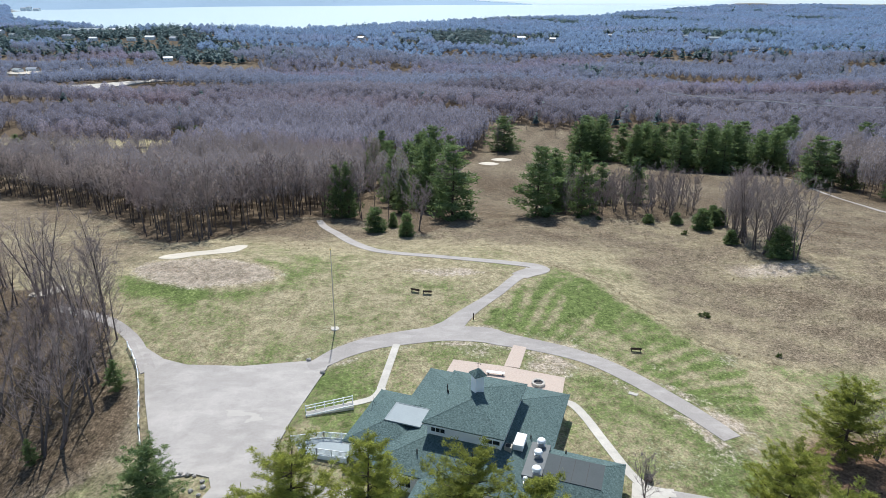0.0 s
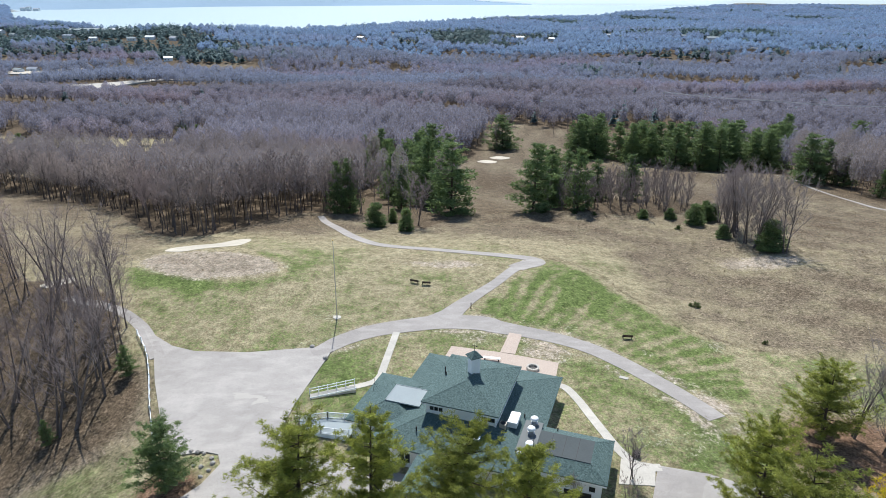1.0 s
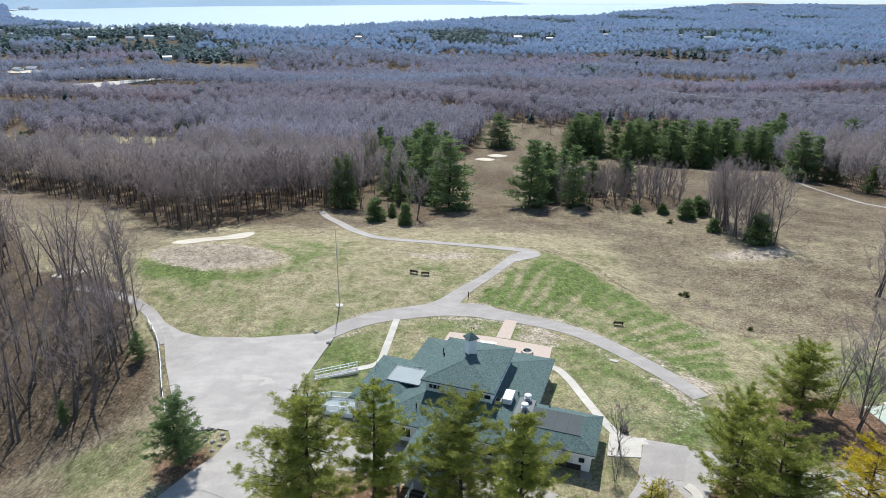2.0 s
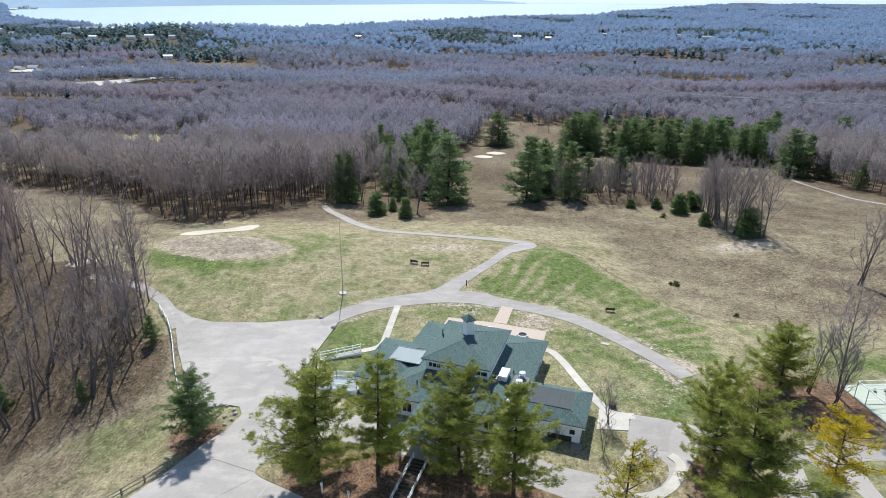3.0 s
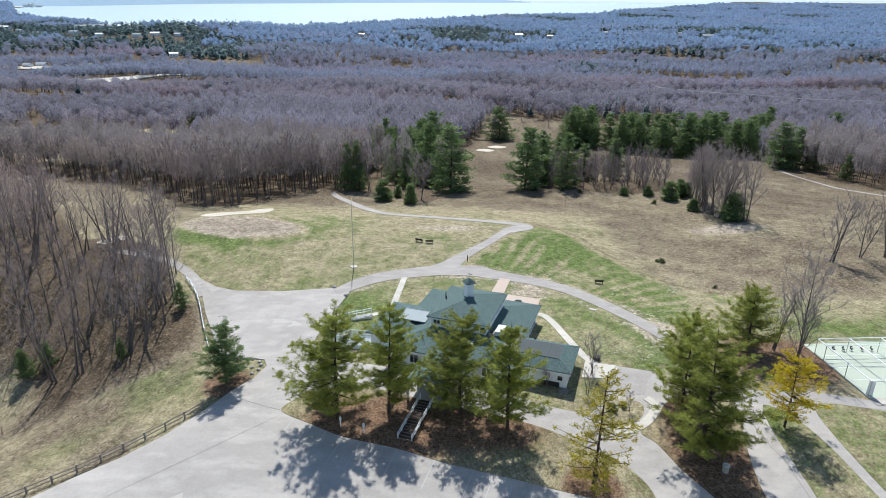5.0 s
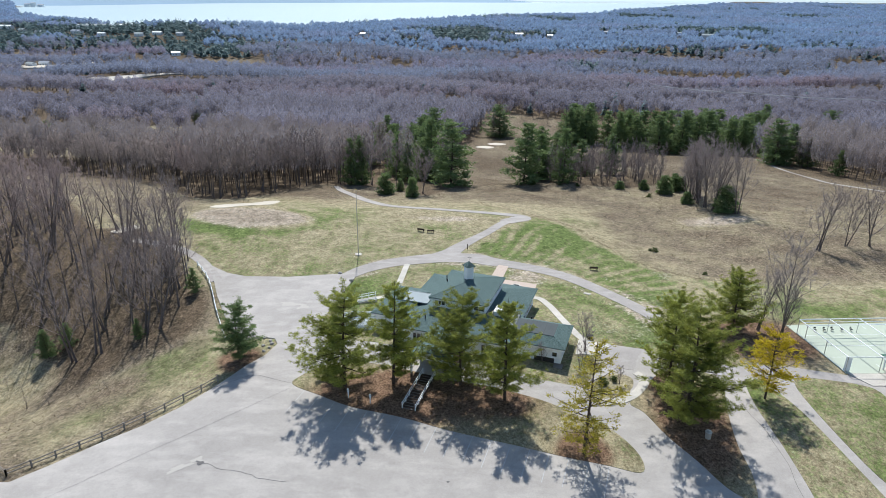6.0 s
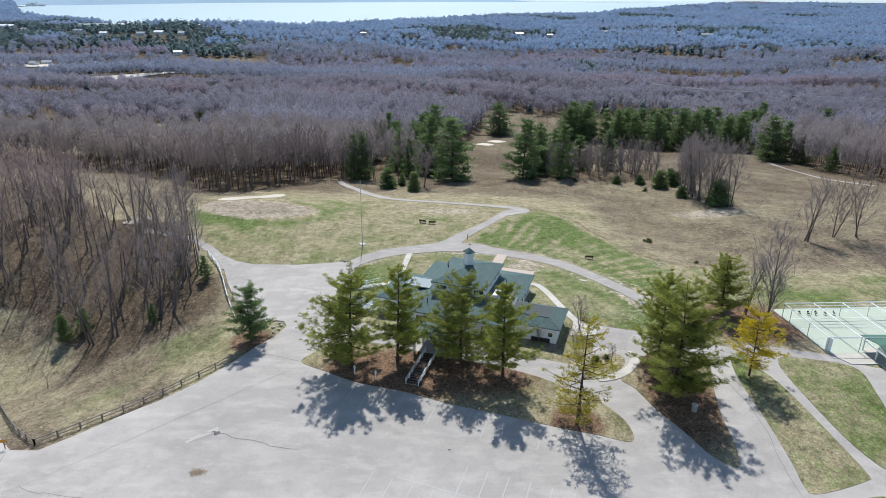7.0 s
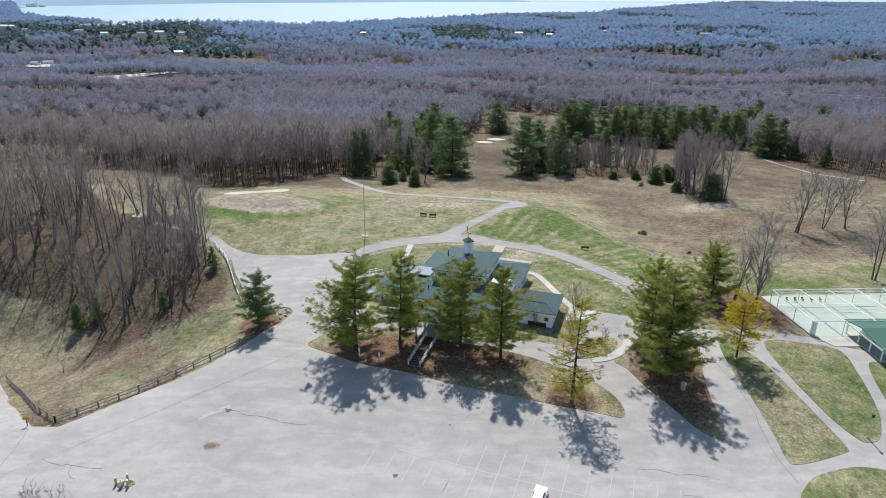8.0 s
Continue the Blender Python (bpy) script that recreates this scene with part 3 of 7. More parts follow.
def ground():
    def lines(lo, a, b, hi, fine):
        mid = list(np.arange(a, b + 0.1, fine))
        up, s = [b], fine
        while up[-1] < hi:
            s = min(s * 1.13, 15 if up[-1] < 820 else 130)
            up.append(up[-1] + s)
        dn, s = [a], fine
        while dn[-1] > lo:
            s = min(s * 1.13, 22 if dn[-1] > -560 else 130)
            dn.append(dn[-1] - s)
        return np.array(sorted(set(dn[1:] + mid + up[1:])))
    xs, ys = lines(-4600, -105, 118, 4600, 1.4), lines(-900, -62, 125, 4930, 1.4)
    gx, gy = np.meshgrid(xs, ys)
    co = np.stack((gx.ravel(), gy.ravel(), height(gx, gy).ravel()), 1)
    co[inside(LOT, co[:, 0], co[:, 1]), 2] -= 0.22
    nx, ny = len(xs), len(ys)
    i = (np.arange(ny - 1)[:, None] * nx + np.arange(nx - 1)[None]).ravel()
    tri = np.concatenate((np.stack((i, i + 1, i + nx + 1), 1), np.stack((i, i + nx + 1, i + nx), 1)))
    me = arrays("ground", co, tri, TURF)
    dress(me, co)
    me.shade_smooth()
    return tagged(new("ground", me), "spring turf, straw and leaf litter over rolling hills", "ground", "", "structure")


ground()
lake = new("lake", Geo().add([(-4600, 1380, lake_level(1380)), (4600, 1380, lake_level(1380)), (4600, 4930, lake_level(4930)), (-4600, 4930, lake_level(4930))], [(0, 1, 2, 3)]).mesh("lake", water_material()))
tagged(lake, "wide pale lake glittering against the light", "lake", "", "structure")

# emissive paint for an added sheet that imitates bright haze at the horizon
haze = Mat("glowing_haze", 0.95, 0, 0.0)
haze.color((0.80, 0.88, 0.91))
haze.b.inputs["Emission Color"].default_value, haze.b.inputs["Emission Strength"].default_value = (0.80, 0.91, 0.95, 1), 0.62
# the blue of distance haze is painted onto the hills
hills = paint("haze_blue_hills", (0.34, 0.46, 0.58), 0.95, 0.10, 0, 0.0, 0.01)
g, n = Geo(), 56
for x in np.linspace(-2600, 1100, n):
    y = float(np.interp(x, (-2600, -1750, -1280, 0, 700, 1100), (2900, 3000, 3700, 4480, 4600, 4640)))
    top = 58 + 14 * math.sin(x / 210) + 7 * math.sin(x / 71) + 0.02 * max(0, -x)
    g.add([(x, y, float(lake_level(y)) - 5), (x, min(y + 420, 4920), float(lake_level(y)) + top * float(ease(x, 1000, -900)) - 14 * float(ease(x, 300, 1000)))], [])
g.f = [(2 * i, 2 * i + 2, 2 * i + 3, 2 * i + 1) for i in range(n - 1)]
tagged(new("far_shore", g.mesh("far_shore", hills)), "wooded hills across the lake, painted pale blue for haze", "hills", "", "structure")
tagged(new("far_haze", Geo().add([(-3600, 4940, -10), (4600, 4940, -10), (4600, 4940, 66), (-3600, 4940, 66)], [(0, 1, 2, 3)]).mesh("far_haze", haze.m)), "upright glowing sheet imitating white haze over the far end of the lake", "haze", "", "structure")

# ---- paved ground ----
parking = flat("parking_lot", "sun-bleached grey asphalt car park with faded stall lines", "car park", LOT, 0.05, ASPHALT, cell=2.0)
LOOP = [(-22.4, 16.4), (-20.4, 17.6), (-17.3, 21.1), (-12.1, 24.7), (-6.0, 26.9), (0.8, 28.6), (8.2, 28.4), (11.8, 26.8), (17.8, 24.7), (23.6, 22.1), (28.5, 18.6), (32.6, 13.8), (36.2, 8.4), (39.3, 3.2), (42.4, -3.0)]
flat("cart_path", "grey asphalt cart path curving round the clubhouse lawn", "path", ribbon(curve(LOOP), (2.6, 4.0, 4.8, 5.6, 6.0, 4.4, 4.0, 3.9, 3.6, 3.3)), 0.058, ASPHALT_PATH, cell=2.5)
flat("cart_path", "asphalt cart path forking off toward the fairway", "path", ribbon(curve([(22.0, 64.4), (19.8, 61), (16.8, 56.2), (12.9, 48.7), (8.9, 42.7), (5.6, 37.8), (2.6, 32.4), (0.6, 28.6)]), (3.6, 3.2, 2.6, 2.5, 2.8, 3.4, 4.6, 8.0)), 0.066, ASPHALT_PATH, cell=2.0)
flat("cart_path", "narrow asphalt cart path running down to the woods", "path", ribbon(curve([(-40.5, 121), (-36.8, 110.5), (-30.5, 99.2), (-24.9, 88.8), (-18.3, 80), (-12.1, 76.4), (-3.3, 73.9), (6.7, 71.0), (13.7, 69.4), (19.2, 68.2), (22.4, 67.3), (23.8, 65.5), (22.8, 63.4), (20.2, 61.0), (18.0, 58.4)]), (2.0, 2.8, 3.2, 3.1, 3.0, 3.3, 3.9, 4.6, 5.0, 4.2)), 0.074, ASPHALT_PATH, cell=2.0)
flat("cart_path", "asphalt path skirting the bare wood", "path", ribbon(curve([(-78, 37.2), (-71, 35), (-64, 32), (-58.2, 27.2), (-54.4, 22.6), (-50.0, 16.0)]), (2.0, 2.1, 2.2, 2.4, 2.6)), 0.058, ASPHALT_PATH, cell=2.5)
flat("cart_path", "pale sandy path over the hillside", "path", ribbon(curve([(161, 226), (161.5, 210), (157, 189), (156, 171), (156.5, 154), (157, 140), (166, 122)]), (0.9, 1.3, 1.7, 1.3, 2.3, 2.6)), 0.06, ASPHALT_PATH, cell=2.5)
flat("walkway", "straight pale concrete walk over the lawn", "walkway", ribbon([(-7.8, 24.2), (-9.2, 9.4)], (1.3, 1.3)), 0.07, CONCRETE)
flat("walkway", "pale concrete walk from the steps to the clubhouse", "walkway", ribbon(curve([(-9.0, 9.6), (-10.0, 6.8), (-12.4, 5.4), (-14.0, 4.9)]), (1.4, 1.3)), 0.078, CONCRETE)
flat("walkway", "curved pale concrete walk beside the clubhouse", "walkway", ribbon(curve([(18.6, 5.9), (20.8, 5.2), (22.2, 1.6), (23.3, -3.2), (24.4, -7.6), (25.6, -11.5), (27.5, -14.5), (30.4, -14.8)]), (1.5, 1.4)), 0.07, CONCRETE)
flat("walkway", "curved concrete walk round the drive", "walkway", ribbon(curve([(26.3, -31.1), (29.0, -30.5), (31.6, -28.9), (33.4, -26.5), (33.9, -24.6), (33.1, -23.2)]), (1.5, 1.3)), 0.16, CONCRETE)
flat("patio", "rosy brick patio behind the clubhouse", "patio", [(2.6, 19.0), (11.4, 16.9), (21.2, 13.4), (19.6, 7.0), (0.8, 13.0)], 0.075, BRICK)
flat("walkway", "brick walk from patio to cart path", "walkway", [(13.6, 24.6), (15.9, 23.8), (13.9, 16.3), (11.3, 17.0)], 0.082, BRICK)
flat("concrete_pad", "worn grey service pad beside the kitchen", "pad", [(30.0, -14.6), (36.3, -15.7), (33.0, -22.4), (27.2, -21.6)], 0.07, ASPHALT_PATH)
flat("concrete_pad", "small concrete apron behind the kitchen", "pad", [(25.4, -13.2), (29.8, -14.2), (28.6, -18.2), (24.0, -18.0)], 0.08, CONCRETE)
flat("path_slab", "loose concrete slab set beside the path", "slab", [(30.9, 9.4), (32.2, 8.7), (31.7, 8.0), (30.5, 8.7)], 0.1, CONCRETE)

ISLANDS = (
    ("traffic_island", "needle-strewn bank with tall pines above the car park", [(-23.3, -26.7), (-18.4, -29.7), (-13.1, -32.5), (-5.2, -34.8), (2.4, -37.6), (11.4, -40.2), (18.3, -42.3), (24.2, -43.8), (28.3, -45.0), (29.2, -43.1), (28.2, -39.9), (25.6, -36.5), (22.2, -34.4), (17.9, -31.5), (13.5, -29.4), (8.0, -27.4), (1.6, -25.6), (-2.5, -24.0), (-8.3, -21.6), (-14.8, -20.3), (-19.7, -21.8), (-22.4, -24.2)]),
    ("traffic_island", "needle-strewn island under a big pine", [(41.8, -49.6), (39.3, -47.4), (36.8, -42.6), (34.0, -38.0), (31.9, -33.2), (30.2, -31.0), (33.4, -28.0), (35.6, -24.6), (39, -22.0), (45, -22.6), (46.8, -25), (44.9, -32.3), (43.7, -39.4), (43.6, -44.6), (42.8, -48.7)]),
    ("traffic_island", "scruffy dirt island by the concrete walk", [(26.4, -30.4), (29.4, -29.3), (31.6, -27.2), (32.0, -24.6), (29.5, -23.6), (26.6, -25.0), (24.6, -28)]),
    ("traffic_island", "grass island with a golden larch", [(51.1, -24.0), (49.8, -30.7), (50.2, -40.7), (50.2, -47.9), (49.8, -52.9), (50.4, -54.3), (54.1, -53.5), (59.0, -51.7), (59.7, -50.8), (59.3, -47.1), (58.1, -40.6), (56.4, -32.4), (54.4, -27.0)]),
    ("traffic_island", "smooth green grass island beside the court path", [(60.8, -23.2), (58.6, -25.6), (58.6, -32.4), (60.2, -42.9), (61.9, -48.2), (63.1, -49.6), (65.3, -49.0), (67.3, -46.2), (69.1, -41.9), (70.9, -33.0), (71.6, -27.0), (68.6, -24.6)]),
    ("traffic_island", "patchy grass island at the foot of the court path", [(50.7, -57.7), (55.4, -55.4), (60.3, -54.6), (64.5, -57), (68, -66), (66, -80), (54, -78), (47.5, -64)]),
    ("traffic_island", "grass slope below the court building", [(74.0, -31), (77.7, -29.9), (91, -29), (91.5, -60), (77, -62), (70.4, -52), (71.6, -40)]),
)
for nm, lab, pts in ISLANDS:
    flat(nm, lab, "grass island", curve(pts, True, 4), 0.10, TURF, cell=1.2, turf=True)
BUNKERS = (
    ("pale sand bunker at the edge of the wood", [(-66.8, 61.6), (-66.0, 64.6), (-61.5, 68.2), (-57.3, 71.7), (-55.0, 77.6), (-52.6, 80.6), (-51.0, 78.3), (-51.5, 71.3), (-54.5, 68.1), (-58.7, 64.9), (-62.7, 61.4)]),
    ("small far sand bunker on the fairway", [(18.4, 285.4), (23.7, 292.3), (30.1, 286.0), (25.5, 279.2)]),
    ("small far sand bunker below the lone pine", [(26.5, 301.6), (32.4, 308.6), (39.0, 302.2), (33.1, 295.1)]),
    ("pale sand bunker behind the bare wood", [(-86.5, 43), (-82, 46.5), (-79.5, 44.8), (-83.5, 41.8)]),
)
for lab, pts in BUNKERS:
    flat("sand_bunker", lab, "bunker", curve(pts, True, 5), 0.06, SAND, cell=1.5)


# ---- trees ----
class Tri:
    """Collects triangles for trunks, limbs and twigs."""

    def __init__(self):
        self.v, self.f, self.n = [], [], 0

    def put(self, v, f):
        self.v.append(np.asarray(v, np.float32))
        self.f.append(np.asarray(f, np.int32) + self.n)
        self.n += len(v)

    def limb(self, pts, radii, k):
        """A bent tapered tube."""
        pts = np.asarray(pts, float)
        m = len(pts)
        ring = []
        for i in range(m):
            d = pts[min(i + 1, m - 1)] - pts[max(i - 1, 0)]
            d = d / (np.linalg.norm(d) + 1e-9)
            s = np.cross(d, (0.31, 0.95, 0.05) if abs(d[1]) < 0.9 else (1, 0, 0))
            s /= np.linalg.norm(s)
            u = np.cross(d, s)
            a = 2 * np.pi * np.arange(k) / k
            ring.append(pts[i] + radii[i] * (np.cos(a)[:, None] * s + np.sin(a)[:, None] * u))
        f = []
        for i in range(m - 1):
            for j in range(k):
                a, b, c, d = i * k + j, i * k + (j + 1) % k, (i + 1) * k + (j + 1) % k, (i + 1) * k + j
                f += [(a, b, c), (a, c, d)]
        self.put(np.concatenate(ring), f)

    def blades(self, base, tip, width, rng):
        """Thin three-cornered twigs, all at once."""
        n = len(base)
        d = tip - base
        s = np.cross(d, rng.normal(size=(n, 3)))
        s = s / (np.linalg.norm(s, axis=1, keepdims=True) + 1e-9) * np.reshape(width, (-1, 1))
        v = np.stack((base - s / 2, base + s / 2, tip), 1).reshape(-1, 3)
        self.put(v, np.arange(3 * n).reshape(-1, 3))

    def done(self):
        return np.concatenate(self.v), np.concatenate(self.f)


def bent(rng, a, b, n, bow):
    t = np.linspace(0, 1, n)[:, None]
    side = rng.normal(size=3) * bow * np.linalg.norm(b - a)
    return a + (b - a) * t + side * (t * (1 - t)) * 2 + np.array((0, 0, 1)) * 0.0


def bare_tree(seed, h, clear, spread, limbs, twigs, twig_w, stems=1, rise=0.75, girth=0.0075, reach=1.5):
    """A leafless hardwood: trunk and crown as triangles. clear: the share of the height without limbs."""
    rng = np.random.default_rng(seed)
    trunk, crown = Tri(), Tri()
    for s in range(stems):
        lean = rng.normal(size=2) * h * (0.03 if stems == 1 else 0.13)
        top = np.array((lean[0], lean[1], h * rng.uniform(0.88, 1.0)))
        foot = np.array((*(rng.normal(size=2) * (0.0 if stems == 1 else 0.35)), -0.5))
        axis = bent(rng, foot, top, 7, 0.03)
        r = h * girth
        trunk.limb(axis, np.linspace(r, 0.02, 7) * np.array((1.25, 1, 1, 1, 1, 1, 1)), 6)
        n = max(3, limbs // stems)
        for i in range(n):
            t = clear + (0.96 - clear) * (i + rng.uniform(0, 0.9)) / n
            k = t * 6
            i0 = min(int(k), 5)
            p = axis[i0] + (axis[i0 + 1] - axis[i0]) * (k - i0)
            az = i * 2.4 + rng.uniform(-0.6, 0.6)
            ln = spread * h * (1 - 0.62 * (t - clear) / (1 - clear)) * rng.uniform(0.65, 1.15)
            up = rise * rng.uniform(0.7, 1.3)
            q = p + ln * np.array((math.cos(az), math.sin(az), up))
            q[2] = min(q[2], h * 1.03)
            b = bent(rng, p, q, 4, 0.10)
            b[1:, 2] += np.array((0.0, 0.02, 0.05)) * h * 0.4
            crown.limb(b, np.linspace(max(0.035, r * 0.45 * (1.1 - t)), 0.015, 4), 3)
            for j in range(5):
                u = 0.2 + 0.8 * (j + rng.uniform()) / 5
                k2 = min(u * 3, 2.999)
                e0 = b[int(k2)] + (b[int(k2) + 1] - b[int(k2)]) * (k2 % 1)
                w = rng.normal(size=3) * 0.6 + (q - p) / (np.linalg.norm(q - p) + 1e-9) * 0.7 + np.array((0, 0, 0.55))
                e1 = e0 + w * ln * rng.uniform(0.28, 0.5)
                crown.blades(np.stack((e0, e0)), np.stack((e1, e1)), (twig_w * 1.3, twig_w * 1.3), rng)
                m = twigs
                tt = rng.uniform(0.1, 1.0, (m, 1))
                base = e0 + (e1 - e0) * tt
                dirs = rng.normal(size=(m, 3)) * 0.75 + w / np.linalg.norm(w) * 0.8 + np.array((0, 0, 0.45))
                tip = base + dirs * rng.uniform(0.06, 0.16, (m, 1)) * ln * reach
                crown.blades(base, tip, np.full(m, twig_w), rng)
    return trunk.done(), crown.done()


def tree_kind(name, label, seed, group, twig=None, **kw):
    """Builds one bare tree with its two parts."""
    (tv, tf), (cv, cf) = bare_tree(seed, **kw)
    ob = thing(name, Matrix(), label, "tree", group)
    part("trunk", arrays("trunk", tv, tf, BARK), BARK, ob)
    twig = twig or TWIG
    part("crown", arrays("crown", cv, cf, twig), twig, ob, "leafless twigs")
    return ob


def pine(seed, h, spread, whorls, per, clumps, blades, shape, bare_low=0.12, ragged=0.3, blade=0.55, full=0.14, sweep=0.05, flat_spray=0.17):
    """A pine: trunk with boughs, and needle tufts. shape: the outline's power, from 0.6 (full) to 1.2 (pointed)."""
    rng = np.random.default_rng(seed)
    trunk, crown = Tri(), Tri()
    axis = bent(rng, np.array((0, 0, -0.5)), np.array((*(rng.normal(size=2) * 0.02 * h), h)), 7, 0.015)
    trunk.limb(axis, np.linspace(h * 0.016, 0.02, 7), 7)
    for i in range(whorls):
        t = bare_low + (0.985 - bare_low) * (i + rng.uniform(-0.25, 0.25)) / whorls
        t = min(max(t, bare_low), 0.99)
        k = t * 6
        i0 = min(int(k), 5)
        p0 = axis[i0] + (axis[i0 + 1] - axis[i0]) * (k - i0)
        up = (t - bare_low) / (1 - bare_low)
        prof = min(1.0, (1 - up) ** shape * 1.12 + 0.06) * (0.55 + 0.45 * min(1, up / full))
        for j in range(per):
            if rng.uniform() < 0.12:
                continue
            az = rng.uniform(0, 6.283)
            ln = spread * prof * rng.uniform(1 - ragged, 1 + ragged * 0.6)
            q = p0 + np.array((math.cos(az) * ln, math.sin(az) * ln, ln * (sweep + 0.55 * t * t) + rng.uniform(-0.1, 0.1)))
            mid = (p0 + q) / 2 - np.array((0, 0, (0.06 + 0.5 * (sweep - 0.05)) * ln))
            if ln > 0.7:
                trunk.limb(np.stack((p0, mid, q)), (0.02 + 0.014 * ln, 0.012 + 0.008 * ln, 0.01), 3)
            n = max(2, int(clumps * ln / spread + 1.5))
            c = rng.uniform(0.22, 1.04, (n, 1))
            out = np.array((math.cos(az), math.sin(az), 0.0))
            side = np.array((-math.sin(az), math.cos(az), 0.0))
            wide = rng.normal(size=(n, 1)) * flat_spray * (ln * (1.15 - 0.75 * c) + 0.25)
            bow = p0 + (q - p0) * c - np.array((0, 0, 0.22 + 1.2 * (sweep - 0.05))) * ln * c * (1 - c)
            centre = bow + side * wide + np.array((0, 0, 1.0)) * rng.normal(size=(n, 1)) * (0.03 * ln + 0.06)
            base = np.repeat(centre, blades, 0) + rng.normal(size=(n * blades, 3)) * np.array((0.42, 0.42, 0.2)) * blade
            d = rng.normal(size=(n * blades, 3)) * np.array((0.9, 0.9, 0.5)) + out * 0.55 + np.repeat(side * np.sign(wide) * 0.35, blades, 0) + np.array((0, 0, 0.4))
            d = d / np.linalg.norm(d, axis=1, keepdims=True)
            tip = base + d * rng.uniform(0.6, 1.25, (n * blades, 1)) * blade
            crown.blades(base - d * 0.1 * blade, tip, rng.uniform(*((0.13, 0.25) if blades > 20 else (0.24, 0.42) if blades < 9 else (0.18, 0.34)), n * blades) * blade, rng)
    return trunk.done(), crown.done()


def pine_kind(label, seed, mat, group, **kw):
    (tv, tf), (cv, cf) = pine(seed, **kw)
    ob = thing("pine_tree", Matrix(), label, "pine tree", group)
    part("trunk", arrays("trunk", tv, tf, BARK_PINE), BARK_PINE, ob)
    part("crown", arrays("crown", cv, cf, mat), mat, ob)
    return ob


def stand(ob, x, y, turn=0.0, size=1.0, first=False, label="", wide=1.0, sink=0.0):
    """Sets a tree, or a copy of it, on the ground."""
    m = Matrix.Translation((x, y, float(height(x, y)) - sink)) @ Matrix.Rotation(turn, 4, "Z")
    if first:
        ob.matrix_world = m
        ob.scale = (size * wide, size * wide, size)
        return ob
    keep = ob.scale.copy()
    ob.scale = (size * wide, size * wide, size)
    c = copy_thing(ob, m)
    ob.scale = keep
    if label:
        tagged(c, label)
    return c


def scatter(rng, poly, gap):
    """Points in a polygon about gap apart."""
    a = np.array(poly)
    lo, hi = a.min(0), a.max(0)
    gx, gy = np.meshgrid(np.arange(lo[0], hi[0], gap), np.arange(lo[1], hi[1], gap))
    p = np.stack((gx.ravel(), gy.ravel()), 1) + rng.uniform(-0.48, 0.48, (gx.size, 2)) * gap
    return p[inside(poly, p[:, 0], p[:, 1])]


def joined_wood(kinds, pts, sizes, rng, sink=0.3, wides=None):
    """Many trees in one mesh, for woods that nobody could count."""
    vs, fs, ts, ns, n = [], [], [], [], 0
    pick = rng.integers(0, len(kinds), len(pts))
    for k, (kv, kf, kn) in enumerate(kinds):
        idx = np.nonzero(pick == k)[0]
        if not len(idx):
            continue
        a = rng.uniform(0, 6.283, len(idx))
        s = sizes[idx]
        w = s if wides is None else s * wides[idx]
        c, d = np.cos(a), np.sin(a)
        x = (kv[None, :, 0] * c[:, None] - kv[None, :, 1] * d[:, None]) * w[:, None] + pts[idx, 0][:, None]
        y = (kv[None, :, 0] * d[:, None] + kv[None, :, 1] * c[:, None]) * w[:, None] + pts[idx, 1][:, None]
        z = kv[None, :, 2] * s[:, None] + (height(pts[idx, 0], pts[idx, 1]) - sink)[:, None]
        vs.append(np.stack((x, y, z), 2).reshape(-1, 3))
        fs.append((kf[None] + (np.arange(len(idx)) * len(kv))[:, None, None]).reshape(-1, 3) + n)
        nx = kn[None, :, 0] * c[:, None] - kn[None, :, 1] * d[:, None]
        ny = kn[None, :, 0] * d[:, None] + kn[None, :, 1] * c[:, None]
        ns.append(np.stack((nx, ny, np.broadcast_to(kn[None, :, 2], nx.shape)), 2).reshape(-1, 3))
        tone = 0.5 + 0.55 * wavy(pts[idx, 0] * 0.5, pts[idx, 1] * 1.3, 45.0, 7.0) + rng.uniform(-0.2, 0.2, len(idx))
        ts.append(np.repeat(np.clip(tone, 0.01, 0.99), len(kv)))
        n += len(idx) * len(kv)
    return tuple(np.concatenate(a) for a in (vs, fs, ts, ns))


def rounded(vf, heart, lift=1.3):
    """Turns the twigs of a crown outward, so that it shades as one soft mass."""
    v, f = vf
    d = v - np.array(heart)
    n = d / (np.linalg.norm(d, axis=1, keepdims=True) + 1e-9) + np.array((0, 0, lift))
    n /= np.linalg.norm(n, axis=1, keepdims=True)
    g = np.cross(v[f[:, 1]] - v[f[:, 0]], v[f[:, 2]] - v[f[:, 0]])
    back = (g * n[f].mean(1)).sum(1) < 0
    f = np.where(back[:, None], f[:, ::-1], f)
    return v, f, n


def upright(vf):
    """A trunk with its plain round normals."""
    v, f = vf
    n = v * np.array((1, 1, 0)) + np.array((0.0, -1e-4, 0))
    return v, f, n / np.linalg.norm(n, axis=1, keepdims=True)


def wood(name, label, kinds, pts, sizes, seed, mat, sink, wides=None, stems=True):
    """Joins the trees of a wood: their crowns, and their trunks."""
    for nm, lab, k, m in ((name, label, 1, mat), (name + "_trunks", "dark thin trunks under the " + label, 0, BARK))[:2 if stems else 1]:
        v, f, t, n = joined_wood([a[k] for a in kinds], pts, sizes, np.random.default_rng(seed), sink, wides)
        tagged(new(nm, arrays(nm, v, f, m, t, n)), lab, "forest", "", "stuff")


